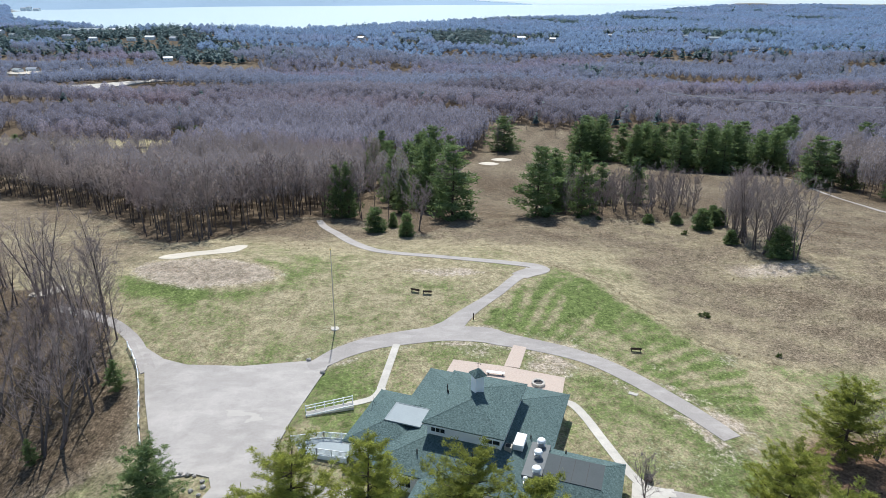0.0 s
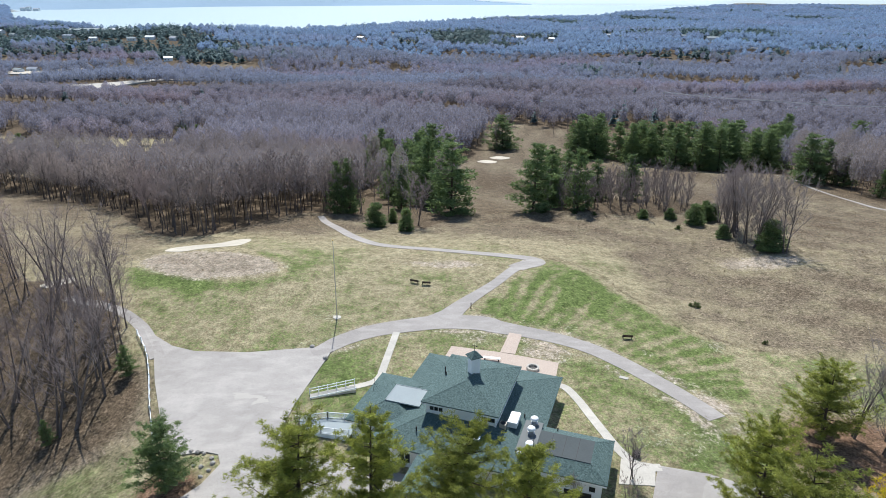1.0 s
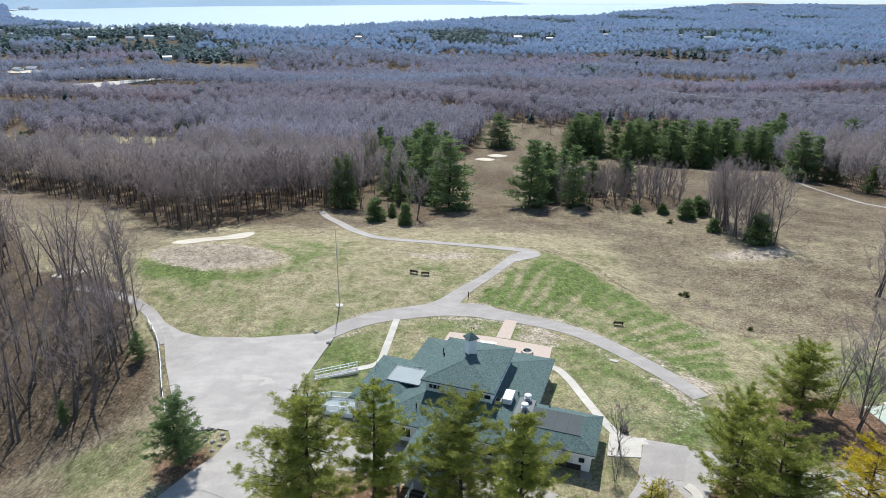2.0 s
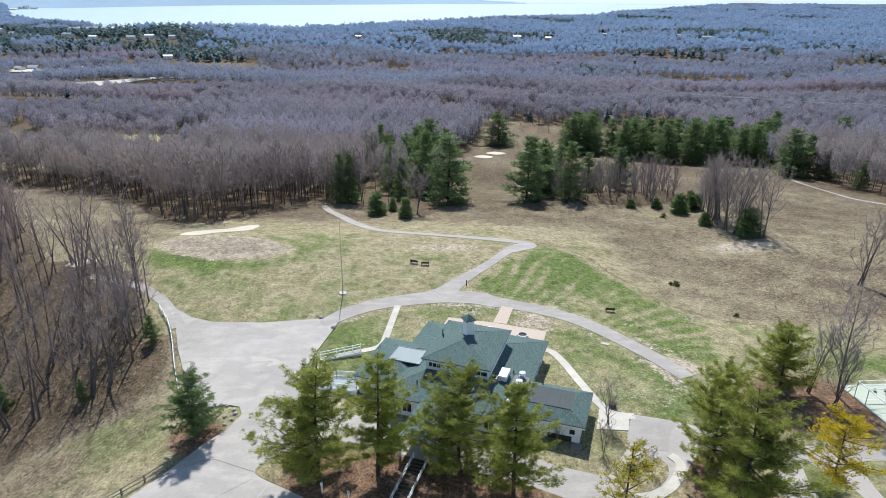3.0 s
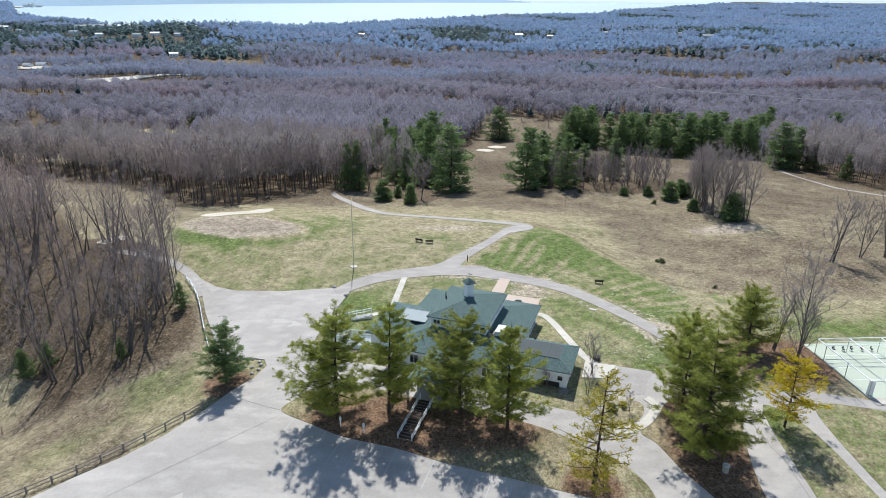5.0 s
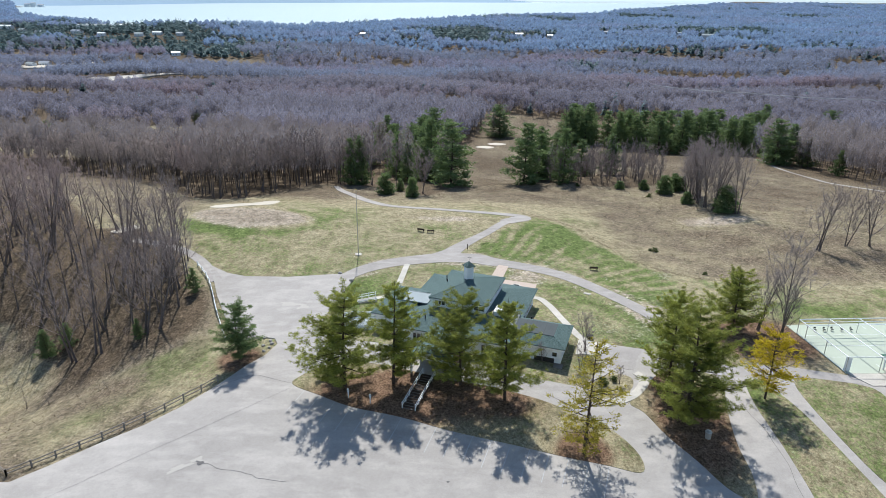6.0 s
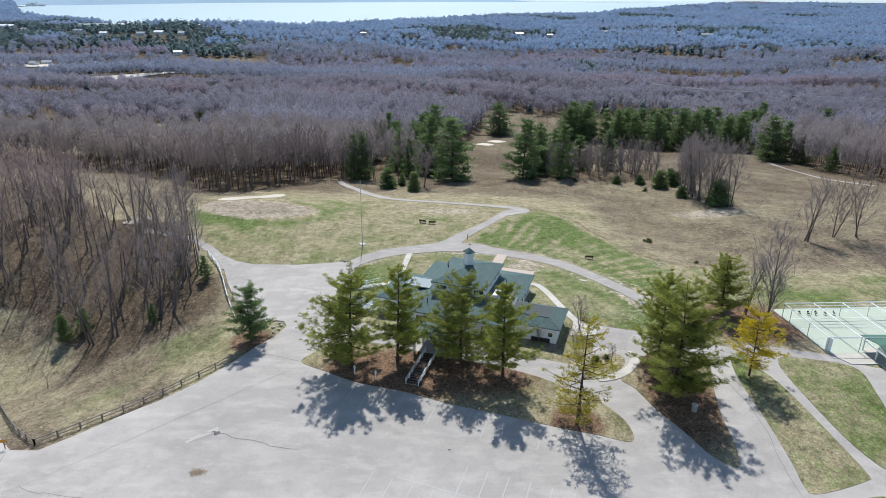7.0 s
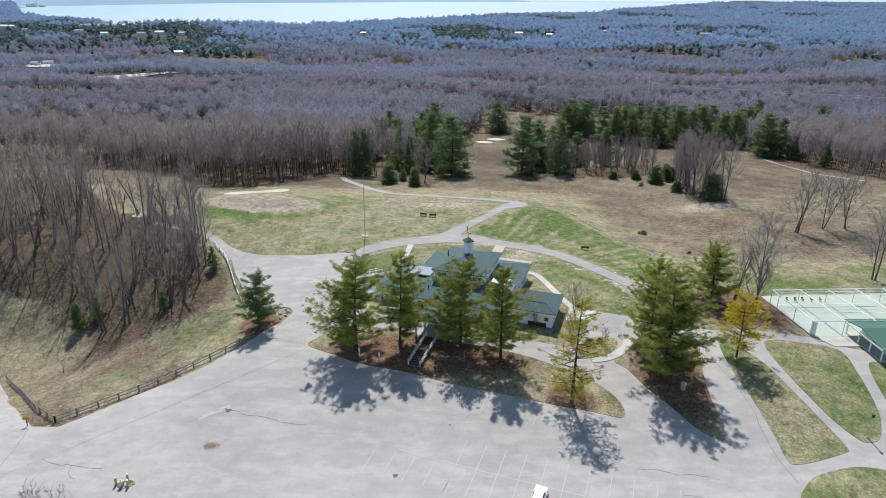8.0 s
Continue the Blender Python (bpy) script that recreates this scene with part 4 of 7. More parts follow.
def shell(t, r, h, w, lo, segs, rings):
    """The lumpy, open-bottomed mass of a far crown, from lo of its height up."""
    u = np.linspace(0, 1, rings + 1)
    rad = w * np.interp(u, (0, 0.2, 0.5, 0.76, 0.92, 1), (0.3, 0.72, 1, 0.95, 0.7, 0.2))
    a = 2 * np.pi * (np.arange(segs)[None] + 0.5 * (np.arange(rings + 1) % 2)[:, None]) / segs
    k = rad[:, None] * r.uniform(0.8, 1.18, a.shape)
    z = h * (lo + (1 - lo) * u)[:, None] + r.uniform(-0.045, 0.045, a.shape) * h
    v = np.stack((k * np.cos(a), k * np.sin(a), z), 2).reshape(-1, 3)
    f = []
    for i in range(rings):
        for j in range(segs):
            p, q = i * segs + j, i * segs + (j + 1) % segs
            f += [(p, q, q + segs), (p, q + segs, p + segs)]
    o = rings * segs
    v = np.concatenate((v, [(0, 0, h * 1.02)]))
    f += [(o + j, o + (j + 1) % segs, o + segs) for j in range(segs)]
    t.put(v, f)


def light_tree(seed, h):
    """A bare tree with few triangles, for the depth of the wood."""
    r = np.random.default_rng(seed)
    t, crown = Tri(), Tri()
    top = np.array((*(r.normal(size=2) * 0.04 * h), h * 0.93))
    t.limb(bent(r, np.array((0, 0, -0.5)), top, 4, 0.03), (0.17, 0.13, 0.07, 0.02), 3)
    for i in range(12):
        u = 0.26 + 0.6 * (i + r.uniform()) / 12
        a = i * 2.4 + r.uniform(-0.5, 0.5)
        p = top * u
        q = p + np.array((math.cos(a), math.sin(a), r.uniform(0.8, 1.7))) * 0.17 * h * r.uniform(0.6, 1.1)
        crown.blades(p[None], q[None], (0.12,), r)
    shell(crown, r, h, 0.155 * h, 0.3, 7, 5)
    n = 105
    d = r.normal(size=(n, 3)) + np.array((0, 0, 0.45))
    d /= np.linalg.norm(d, axis=1, keepdims=True)
    heart = np.array((top[0] * 0.7, top[1] * 0.7, h * 0.64))
    lump = 1 + 0.22 * np.sin(3 * np.arctan2(d[:, 1:2], d[:, 0:1]) + seed) * np.sin(4 * d[:, 2:3] + seed)
    tip = heart + d * lump * (r.uniform(0.4, 1.0, (n, 1)) ** 0.4) * np.array((0.20, 0.20, 0.37)) * h
    way = d * 0.6 + r.normal(size=(n, 3)) * 0.35 + np.array((0, 0, 0.5))
    crown.blades(tip - way * r.uniform(1.2, 2.4, (n, 1)), tip, r.uniform(0.16, 0.34, n), r)
    return upright(t.done()), rounded(crown.done(), heart - np.array((0, 0, 0.1 * h)), 2.2)


rng = np.random.default_rng(7)
# woods near enough to tell the trees apart
tall = [tree_kind("bare_tree", "tall leafless hardwood in the wood", 11 + i, "trees of the wood", h=17.0 + i % 3, clear=0.36, spread=0.19, limbs=15, twigs=24, twig_w=0.07, rise=1.25, girth=0.0088) for i in range(5)]
used = set()


def place_bare(kinds, x, y, size, label=""):
    k = rng.integers(0, len(kinds))
    ob = kinds[k]
    first = ob.name not in used
    used.add(ob.name)
    return stand(ob, float(x), float(y), float(rng.uniform(0, 6.28)), float(size), first, label)


west = scatter(rng, WEST_WOOD, 6.0)
west = west[(west[:, 0] > -122)]
gully = [(x, y) for x, y in west] + [(-56.2, 14.5), (-55.0, 6.5), (-57.6, 19.0), (-56.5, 0.5), (-60.0, 26.0), (-62.5, 28.0), (-58.5, 12.0)]
edge = near_line(MID_WOOD[2:21], *(mid_all := scatter(rng, MID_WOOD, 5.3)).T)
front = (edge < 10) & (mid_all[:, 1] < 200)
belt = scatter(rng, MID_WOOD, 4.1)
belt = belt[(near_line(MID_WOOD[2:21], *belt.T) < 10) & (belt[:, 1] < 200) & ~((belt[:, 0] > -27) & (belt[:, 1] < 160) & (rng.uniform(0, 1, len(belt)) < 0.85))]
far_belt = (belt[:, 0] < -92) | (near_line(MID_WOOD[2:21], *belt.T) > 6.5)
for x, y in belt[~far_belt]:
    place_bare(tall, x, y, rng.uniform(0.85, 1.25), "leafless hardwood at the edge of the wood")
small = [light_tree(40 + i, 18.0 + 2 * (i % 3)) for i in range(7)]
rest = mid_all[~front]
east = scatter(rng, EAST_WOOD, 6.4)
both = np.concatenate((rest, east))
both = both[~((both[:, 0] > -30 - 0.1 * (both[:, 1] - 130)) & (both[:, 0] < 8) & (both[:, 1] > 108) & (both[:, 1] < 300) & (rng.uniform(0, 1, len(both)) < 0.88))]
both = both[~((both[:, 0] < -138) & (both[:, 1] > 236))]
deep_wood = both[:, 1] > 235
for nm, lab, sel, mat in (("hardwood_forest", "leafless grey-brown hardwood forest on the slope", ~deep_wood, FUZZ_MID), ("valley_forest", "leafless grey hardwood forest down in the valley", deep_wood, FUZZ_NEAR)):
    wood(nm, lab, small, both[sel], rng.uniform(0.8, 1.15, sel.sum()), 5, mat, 0.3)
edge_kinds = []
for i in range(4):
    a, b = bare_tree(31 + i, h=17.0 + i % 3, clear=0.36, spread=0.19, limbs=13, twigs=13, twig_w=0.1, rise=1.25, girth=0.0088)
    edge_kinds.append((upright(a), rounded(b, (0, 0, 9.0))))
wood("wood_edge", "leafless hardwoods crowding the edge of the wood", edge_kinds, belt[far_belt], rng.uniform(0.85, 1.25, far_belt.sum()), 6, TWIG_EDGE, 0.3)


def broom(seed, h, w, segs, rings, n):
    """A far bare tree: a stem, the mass of its crown and the twigs that break its outline."""
    r = np.random.default_rng(seed)
    t, crown = Tri(), Tri()
    t.limb(np.array(((0, 0, -1), (r.normal() * 0.4, r.normal() * 0.4, h * 0.6))), (0.2, 0.1), 3)
    shell(crown, r, h, w * 0.86, 0.3, segs, rings)
    d = r.normal(size=(n, 3)) * np.array((1, 1, 0.7)) + np.array((0, 0, 0.75))
    d /= np.linalg.norm(d, axis=1, keepdims=True)
    tip = np.array((0, 0, h * 0.62)) + d * r.uniform(0.8, 1.06, (n, 1)) * np.array((w, w, h * 0.40))
    way = d + r.normal(size=(n, 3)) * 0.2 + np.array((0, 0, 0.8))
    crown.blades(tip - way * r.uniform(0.25, 0.45, (n, 1)) * w, tip, r.uniform(0.05, 0.12, n) * w, r)
    return upright(t.done()), rounded(crown.done(), (0, 0, h * 0.5), 2.6)


HOUSES = ((-760, 1284, 26, 11, 5), (-604, 1218, 15, 10, 5), (-575, 1236, 18, 10, 5), (-528, 1230, 14, 9, 5), (-803, 1440, 70, 24, 7), (-730, 1450, 50, 20, 6), (-632, 939, 16, 9, 5), (-646, 925, 13, 9, 5), (-458, 1023, 14, 9, 5), (147, 1330, 16, 10, 6), (530, 1300, 22, 11, 6), (211, 1320, 12, 8, 5), (338, 1380, 12, 9, 5), (485, 1340, 10, 8, 5), (-969, 1380, 36, 14, 6), (-172, 1262, 12, 8, 5), (-110, 1320, 10, 8, 5), (-680, 1225, 14, 9, 5), (-840, 1290, 18, 10, 5), (-900, 1330, 16, 10, 5))


def far_woods():
    pts, size = [], []
    y = 332.0
    while y < 3900:
        gap = 7.0 + (y - 330) * 0.0056
        half = 0.71 * (y + 130) + 40
        x = np.arange(-half, half, gap) + rng.uniform(-0.5, 0.5) * gap
        yy = y + rng.uniform(-0.5, 0.5, len(x)) * gap
        x = x + rng.uniform(-0.4, 0.4, len(x)) * gap
        pts.append(np.stack((x, yy), 1))
        size.append(np.full(len(x), gap / 7.0))
        y += gap * 0.95
    pts, size = np.concatenate(pts), np.concatenate(size)
    ok = (pts[:, 1] < shore(pts[:, 0]) - 12)
    for clear in (CLEAR_W, FAIRWAY, CLEAR_E, MID_WOOD, EAST_WOOD):
        ok &= ~inside(clear, pts[:, 0], pts[:, 1])
    ok &= np.abs(wavy(pts[:, 0], pts[:, 1], 95.0, 1.0)) > 0.015 + 4.0 / (pts[:, 1] + 100)
    ok &= ~glade(pts[:, 0], pts[:, 1])
    for x, y, w, d, h in HOUSES:
        ok &= ~((np.abs(pts[:, 0] - x * (pts[:, 1] + 105) / (y + 105)) < w * 0.55 + 5) & (pts[:, 1] < y + d) & (pts[:, 1] > y - 75))
    ok &= ~((pts[:, 1] < 420) & (pts[:, 0] > 75) & (pts[:, 0] < 175))
    strips = ((-900, 560, -300, 575), (-780, 650, -400, 770), (-1000, 980, -420, 1010), (-760, 1180, -560, 1240), (560, 1500, 700, 1520), (-330, 830, -316, 870))
    for x0, y0, x1, y1 in strips:
        ok &= ~((pts[:, 0] > x0) & (pts[:, 0] < x1) & (pts[:, 1] > y0) & (pts[:, 1] < y1))
    return pts[ok], size[ok]


fp, fs_ = far_woods()
ever = (wavy(fp[:, 0], fp[:, 1], 150.0, 5.0) + 0.5 * wavy(fp[:, 0], fp[:, 1], 37.0, 2.0) > 0.52) & (fp[:, 1] > 900)
ever |= (np.hypot((fp[:, 0] + 800) / 2.4, fp[:, 1] - 1290) + 60 * wavy(fp[:, 0], fp[:, 1], 30.0, 1.0) < 130) | (np.hypot((fp[:, 0] - 560) / 3.0, fp[:, 1] - 1400) + 40 * wavy(fp[:, 0], fp[:, 1], 26.0, 4.0) < 70) | (rng.uniform(0, 1, len(fp)) < 0.012)
for x, y, a, b in ((415, 1100, 130, 28), (690, 1165, 100, 26), (665, 2175, 90, 60), (690, 1016, 40, 14), (150, 1330, 110, 34), (-690, 1240, 260, 60), (-770, 1200, 340, 150), (-690, 1060, 60, 20), (40, 1420, 60, 18), (820, 1330, 70, 20)):
    ever |= (np.hypot((fp[:, 0] - x) / a, (fp[:, 1] - y) / b) + 0.5 * wavy(fp[:, 0], fp[:, 1], 33.0, 2.0) < 0.85) & (rng.uniform(0, 1, len(fp)) < 0.8)
bare = ~ever
for name, lab, part_of, (segs, rings, n), mat in (("distant_forest", "endless mauve-grey leafless forest on the plain", bare & (fp[:, 1] < 680), (7, 4, 16), FUZZ_NEAR), ("plain_forest", "haze-tinted mauve-grey leafless forest beyond the golf course", bare & (fp[:, 1] >= 680) & (fp[:, 1] < 1100), (6, 3, 9), FUZZ_PLAIN), ("lakeside_forest", "haze-tinted mauve-grey leafless forest reaching the lake", bare & (fp[:, 1] >= 1100), (5, 2, 2), FUZZ_FAR)):
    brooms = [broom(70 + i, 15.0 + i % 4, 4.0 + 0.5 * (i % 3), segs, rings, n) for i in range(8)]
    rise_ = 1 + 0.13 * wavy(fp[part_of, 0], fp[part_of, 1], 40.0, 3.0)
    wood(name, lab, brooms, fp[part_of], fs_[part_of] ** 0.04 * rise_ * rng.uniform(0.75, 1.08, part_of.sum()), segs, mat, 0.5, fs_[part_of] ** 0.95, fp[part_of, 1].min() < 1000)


def spire(seed, h, w, n):
    """A far conifer: a pointed cone of drooping boughs."""
    r = np.random.default_rng(seed)
    t = Tri()
    a, u = r.uniform(0, 6.283, n), r.uniform(0.0, 0.93, n) ** 1.2
    out = np.stack((np.cos(a), np.sin(a), np.zeros(n)), 1)
    rad = (w * (1 - u) ** 0.8 * r.uniform(0.75, 1.1, n))[:, None]
    base = np.stack((0 * u, 0 * u, h * (0.12 + 0.88 * u) + 0.10 * h), 1)
    t.blades(base, base + out * rad - np.array((0, 0, 1)) * rad * 0.35, 0.9 * w * (1 - u) + 0.5, r)
    return rounded(t.done(), (0, 0, h * 0.2))


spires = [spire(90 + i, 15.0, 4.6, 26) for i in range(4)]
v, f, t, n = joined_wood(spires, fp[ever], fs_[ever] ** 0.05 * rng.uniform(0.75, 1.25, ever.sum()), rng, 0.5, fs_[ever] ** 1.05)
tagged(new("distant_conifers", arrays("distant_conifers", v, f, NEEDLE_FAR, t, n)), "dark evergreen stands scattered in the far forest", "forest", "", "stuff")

brush = scatter(rng, WEST_WOOD, 8.0)
brush_kinds = []
for i in range(3):
    a, b = bare_tree(35 + i, h=17.0, clear=0.25, spread=0.22, limbs=9, twigs=10, twig_w=0.12, rise=1.15)
    brush_kinds.append((upright(a), rounded(b, (0, 0, 9.0))))
wood("gully_brush", "leafless saplings and brush on the gully slope", brush_kinds, brush, np.where(brush[:, 0] < -100, 0.95, rng.uniform(0.2, 0.42, len(brush))), 8, TWIG_EDGE, 0.3)

thicket = scatter(rng, [(82, 84), (90, 78), (93, 96), (91, 114), (85, 114)], 4.0)
wood("hill_thicket", "leafless brush filling the clump on the hillside", brush_kinds, thicket, rng.uniform(0.2, 0.45, len(thicket)), 9, TWIG_EDGE, 0.3)

# single bare trees in the open
spread_kinds = [tree_kind("bare_tree", "spreading leafless tree on the open hillside", 131 + i, "trees on the hillside", TWIG_EDGE, h=17.0, clear=0.16, spread=0.25, limbs=27, twigs=20, twig_w=0.045, stems=(1, 2, 3)[i], rise=(1.3, 1.5, 1.6)[i], girth=0.011, reach=2.0) for i in range(3)]
for x, y, s in ((65.0, -7.4, 1.08), (60.5, -6.5, 0.7), (62.5, -10.5, 0.6), (95.7, 38.9, 0.98), (104.4, 41.1, 0.85), (109.9, 40.6, 0.98), (96.7, 5.8, 1.04), (91.4, 77.6, 1.2), (87.8, 112.6, 0.9), (87.1, 106.4, 1.1), (86.6, 100.2, 1.2), (86.1, 94.9, 1.25), (85.8, 88.2, 1.3), (86.7, 84.6, 1.25), (89.6, 109.6, 0.95), (89.4, 101.6, 1.1), (90.2, 90.0, 1.2), (84.2, 97.5, 0.8), (-64.3, 30.2, 1.05), (-60.5, 17, 0.8), (-70, 24, 0.9)):
    place_bare(spread_kinds[:1] if x == 65.0 else spread_kinds, x, y, s)
gully_kinds = [tree_kind("bare_tree", "tall leafless hardwood on the gully slope", 151 + i, "trees of the gully", h=20.0, clear=0.3, spread=(0.2, 0.26, 0.17)[i], limbs=(15, 17, 13)[i], twigs=10, twig_w=0.042, girth=0.0128, stems=(1, 2, 1)[i], rise=(1.2, 1.1, 1.5)[i], reach=1.8) for i in range(3)]
for x, y in gully:
    place_bare(gully_kinds, x, y, rng.uniform(0.6, 1.08))
for x, y in ((-46.5, -69.5), (-43.5, -70.5)):
    place_bare(spread_kinds, x, y, 0.45, "leafless tree at the edge of the car park")
sapling_kinds = [tree_kind("bare_tree", "slim grey leafless sapling in a thicket", 171 + i, "saplings of the thicket", TWIG_EDGE, h=13.0, clear=0.1, spread=0.15, limbs=16, twigs=11, twig_w=0.07, stems=(1, 2)[i], rise=1.9, reach=1.8) for i in range(2)]
for x, y in scatter(rng, GROVE, 3.9):
    place_bare(sapling_kinds, x, y, rng.uniform(0.7, 1.15))
for x, y in ((33, 330), (78, 390), (60, 415), (70, 420), (42, 418), (90, 400), (15, 330), (12, 315)):
    place_bare(tall, x, y, rng.uniform(0.8, 1.0), "leafless hardwood beside the fairway")
place_bare(spread_kinds[2:], -7.5, 107, 0.85, "round-crowned leafless tree before the pines")

# pines in front of the clubhouse
NEAR = "pines by the car park"
white_pines = [pine_kind("tall ragged white pine with olive-green boughs", 201 + i, NEEDLE, NEAR, h=17.0, spread=(5.6, 4.8, 5.4, 4.8)[i], whorls=16, per=7, clumps=36, blades=21, shape=(0.74, 0.84, 0.66, 0.86)[i], bare_low=(0.12, 0.16, 0.12, 0.16)[i], ragged=0.72, blade=0.36, full=0.13, sweep=0.3, flat_spray=0.13) for i in range(4)]
for k, (x, y, s, w) in enumerate(((-14.6, -27.5, 1.04, 1.16), (-6.9, -26.8, 1.06, 1.02), (3.9, -27.0, 0.97, 1.12), (10.8, -30.7, 1.05, 1.04))):
    stand(white_pines[k], x, y, k * 1.3, s, True, wide=w)
stand(white_pines[0], 37.6, -34.6, 2.0, 1.13, label="big full white pine on the drive island", wide=1.12)
stand(white_pines[2], 37.8, -25.8, 0.7, 0.99, label="white pine behind the big one", wide=0.95)
stand(white_pines[0], 55.7, -7.1, 4.0, 0.75, label="broad white pine beside the court path", wide=1.25)
thin = pine_kind("thin half-bare larch with yellow-green tufts", 221, NEEDLE_OLIVE, "", h=17.5, spread=4.2, whorls=20, per=5, clumps=9, blades=10, shape=0.55, bare_low=0.1, ragged=0.6, blade=0.42)
stand(thin, 21.2, -41.6, 0.5, 1.03, True)
gold = pine_kind("yellowing pine with golden needles", 222, NEEDLE_GOLD, "", h=12.3, spread=4.2, whorls=14, per=6, clumps=14, blades=10, shape=0.55, bare_low=0.22, ragged=0.5, blade=0.42)
stand(gold, 51.9, -29.3, 1.1, 1.0, True)

# pines of the middle distance
mid_kinds = [pine_kind("dark full pine standing on the slope", 240 + i, NEEDLE_DARK, "pines on the slope", h=22.0, spread=(7.6, 6.8, 7.2)[i], whorls=20, per=7, clumps=8, blades=7, shape=(0.78, 0.95, 0.7)[i], bare_low=(0.02, 0.06, 0.03)[i], ragged=0.5, blade=1.1, full=0.12) for i in range(3)]
SLOPE = ((2.7, 129.4, 26, 1.25), (-5, 150, 28, 0.9), (-5, 172, 33, 1.0), (-12, 180, 25, 1), (-11.5, 216, 26, 1), (-18, 212, 23, 1), (-24, 205, 20, 1), (-33, 250, 23, 1), (-44, 262, 18, 1), (-27, 232, 20, 1), (-15, 140, 17, 0.9), (-31.9, 127.8, 20, 0.7), (-35.8, 127.5, 19, 0.7), (31.2, 131, 22.6, 1.15), (41, 150, 21, 1), (46, 129, 20, 0.75), (49, 165, 19, 1), (37, 337, 20.7, 1.55), (84, 311, 24.6, 1.15), (95.6, 317, 24.5, 1.15), (78, 300, 22, 1.1), (57, 150, 15, 1.0), (68, 145, 16, 1.0), (110.9, 290, 22, 1.2), (121, 286, 22.4, 1.2), (127.8, 273, 22.6, 1.1), (135, 256, 24, 1.1), (148.7, 256, 24, 1.1), (158.6, 248.7, 19.7, 1.1), (168, 250, 21, 1.1), (142, 268, 22, 1), (155, 275, 22, 1), (115, 275, 20, 1), (161.5, 200, 21, 1.15), (168, 212, 18, 1), (242, 298, 22.7, 1.2), (103, 300, 21, 1), (175, 262, 21, 1), (186, 268, 19, 1), (176, 196, 14, 1), (176, 170, 11, 1), (195, 300, 22, 1), (205, 310, 20, 1), (215, 330, 24, 1), (160, 290, 24, 1), (172, 300, 23, 1), (130, 295, 22, 1), (-181, 372, 9, 1.8), (-188, 375, 8, 1.8), (-174, 372, 9, 1.8), (-280, 338, 8, 1.6), (-262, 336, 7, 1.6), (-45, 330, 14, 1), (-20, 330, 16, 1), (-8, 160, 26, 1), (-20, 165, 22, 1), (-3, 190, 27, 1), (-28, 222, 21, 1), (-36, 240, 20, 1), (-22, 190, 20, 1), (-38, 215, 17, 1), (-12, 240, 24, 1), (-48, 285, 17, 1), (2, 225, 24, 0.9), (106, 282, 22, 1.1), (117, 298, 22, 1.1), (124, 262, 21, 1.1), (141, 246, 22, 1.1), (152, 262, 22, 1.1), (136, 280, 23, 1.1), (148, 285, 23, 1.1), (164, 262, 21, 1.1), (90, 303, 23, 1.1), (38, 140, 18, 1), (88, 325, 22, 1), (182, 280, 22, 1.1), (170, 204, 19, 1))
for i, (x, y, h, w) in enumerate(SLOPE):
    stand(mid_kinds[i % 3], x, y, i * 1.7, h / (22.5 if x < 10 else 20.5), i < 3, wide=w * (0.9 if x < 10 else 1.02))
tip_pine = pine_kind("short dense dark pine on the stony grass tip", 270, NEEDLE_DARK, "", h=11.3, spread=4.0, whorls=16, per=7, clumps=20, blades=11, shape=0.6, bare_low=0.14, ragged=0.55, blade=0.42, sweep=0.15)
stand(tip_pine, -34.7, -17.8, 3.0, 1.0, True)
for x, y, s, w in ((-53.4, 11.5, 0.27, 1.0), (-59.8, -2.7, 0.21, 0.9), (-79.8, -1.4, 0.29, 1.2), (-76.5, 0.5, 0.25, 1.1)):
    stand(mid_kinds[1], x, y, x, s, label="young soft-needled pine on the gully slope", wide=w)
cone = pine_kind("small dense dark-green spruce at the wood's edge", 260, NEEDLE_DARK, "young spruces", h=7.0, spread=3.0, whorls=18, per=9, clumps=6, blades=9, shape=0.62, bare_low=0.0, ragged=0.15, blade=0.6)
for i, (x, y, h, w) in enumerate(((-20.3, 104.4, 7.4, 1.05), (-10.6, 98.7, 6.9, 0.8), (-15.8, 111.6, 4.6, 0.8), (79.2, 110.1, 6.5, 1.15), (84.5, 114, 5, 1.0), (89.0, 81.0, 8.4, 1.15), (85.2, 117.5, 5.5, 1.0), (86.9, 115.5, 5.0, 1.1), (82, 95, 4, 1.3), (73.5, 116, 3.4, 1.4), (65, 117, 2.8, 1.6))):
    stand(cone, x, y, i * 2.1, h / 7.0, i == 0, wide=w)
bush = pine_kind("low dark shrub in the rough", 261, LEAF, "low shrubs", h=1.8, spread=1.3, whorls=7, per=6, clumps=4, blades=8, shape=0.4, bare_low=0.0, ragged=0.3, blade=0.35)
for i, (x, y, s) in enumerate(((56.4, 44.0, 0.64), (55.3, 44.5, 0.4), (72.3, 104.4, 0.7), (34, 126, 0.8), (44, 123.5, 0.7), (50, 120.5, 0.6), (27, -26.5, 0.7), (29, -25.5, 0.5), (62, 24, 0.4), (92, 128, 0.8))):
    stand(bush, x, y, i * 1.1, s, i == 0)


# ---- the clubhouse ----
HZ = 0.9
house = thing("clubhouse", pose(5.4, -5.4, HZ, 0, 0, -18.6), "white-sided clubhouse with slate-green hipped shingle roofs and a cupola", "building")


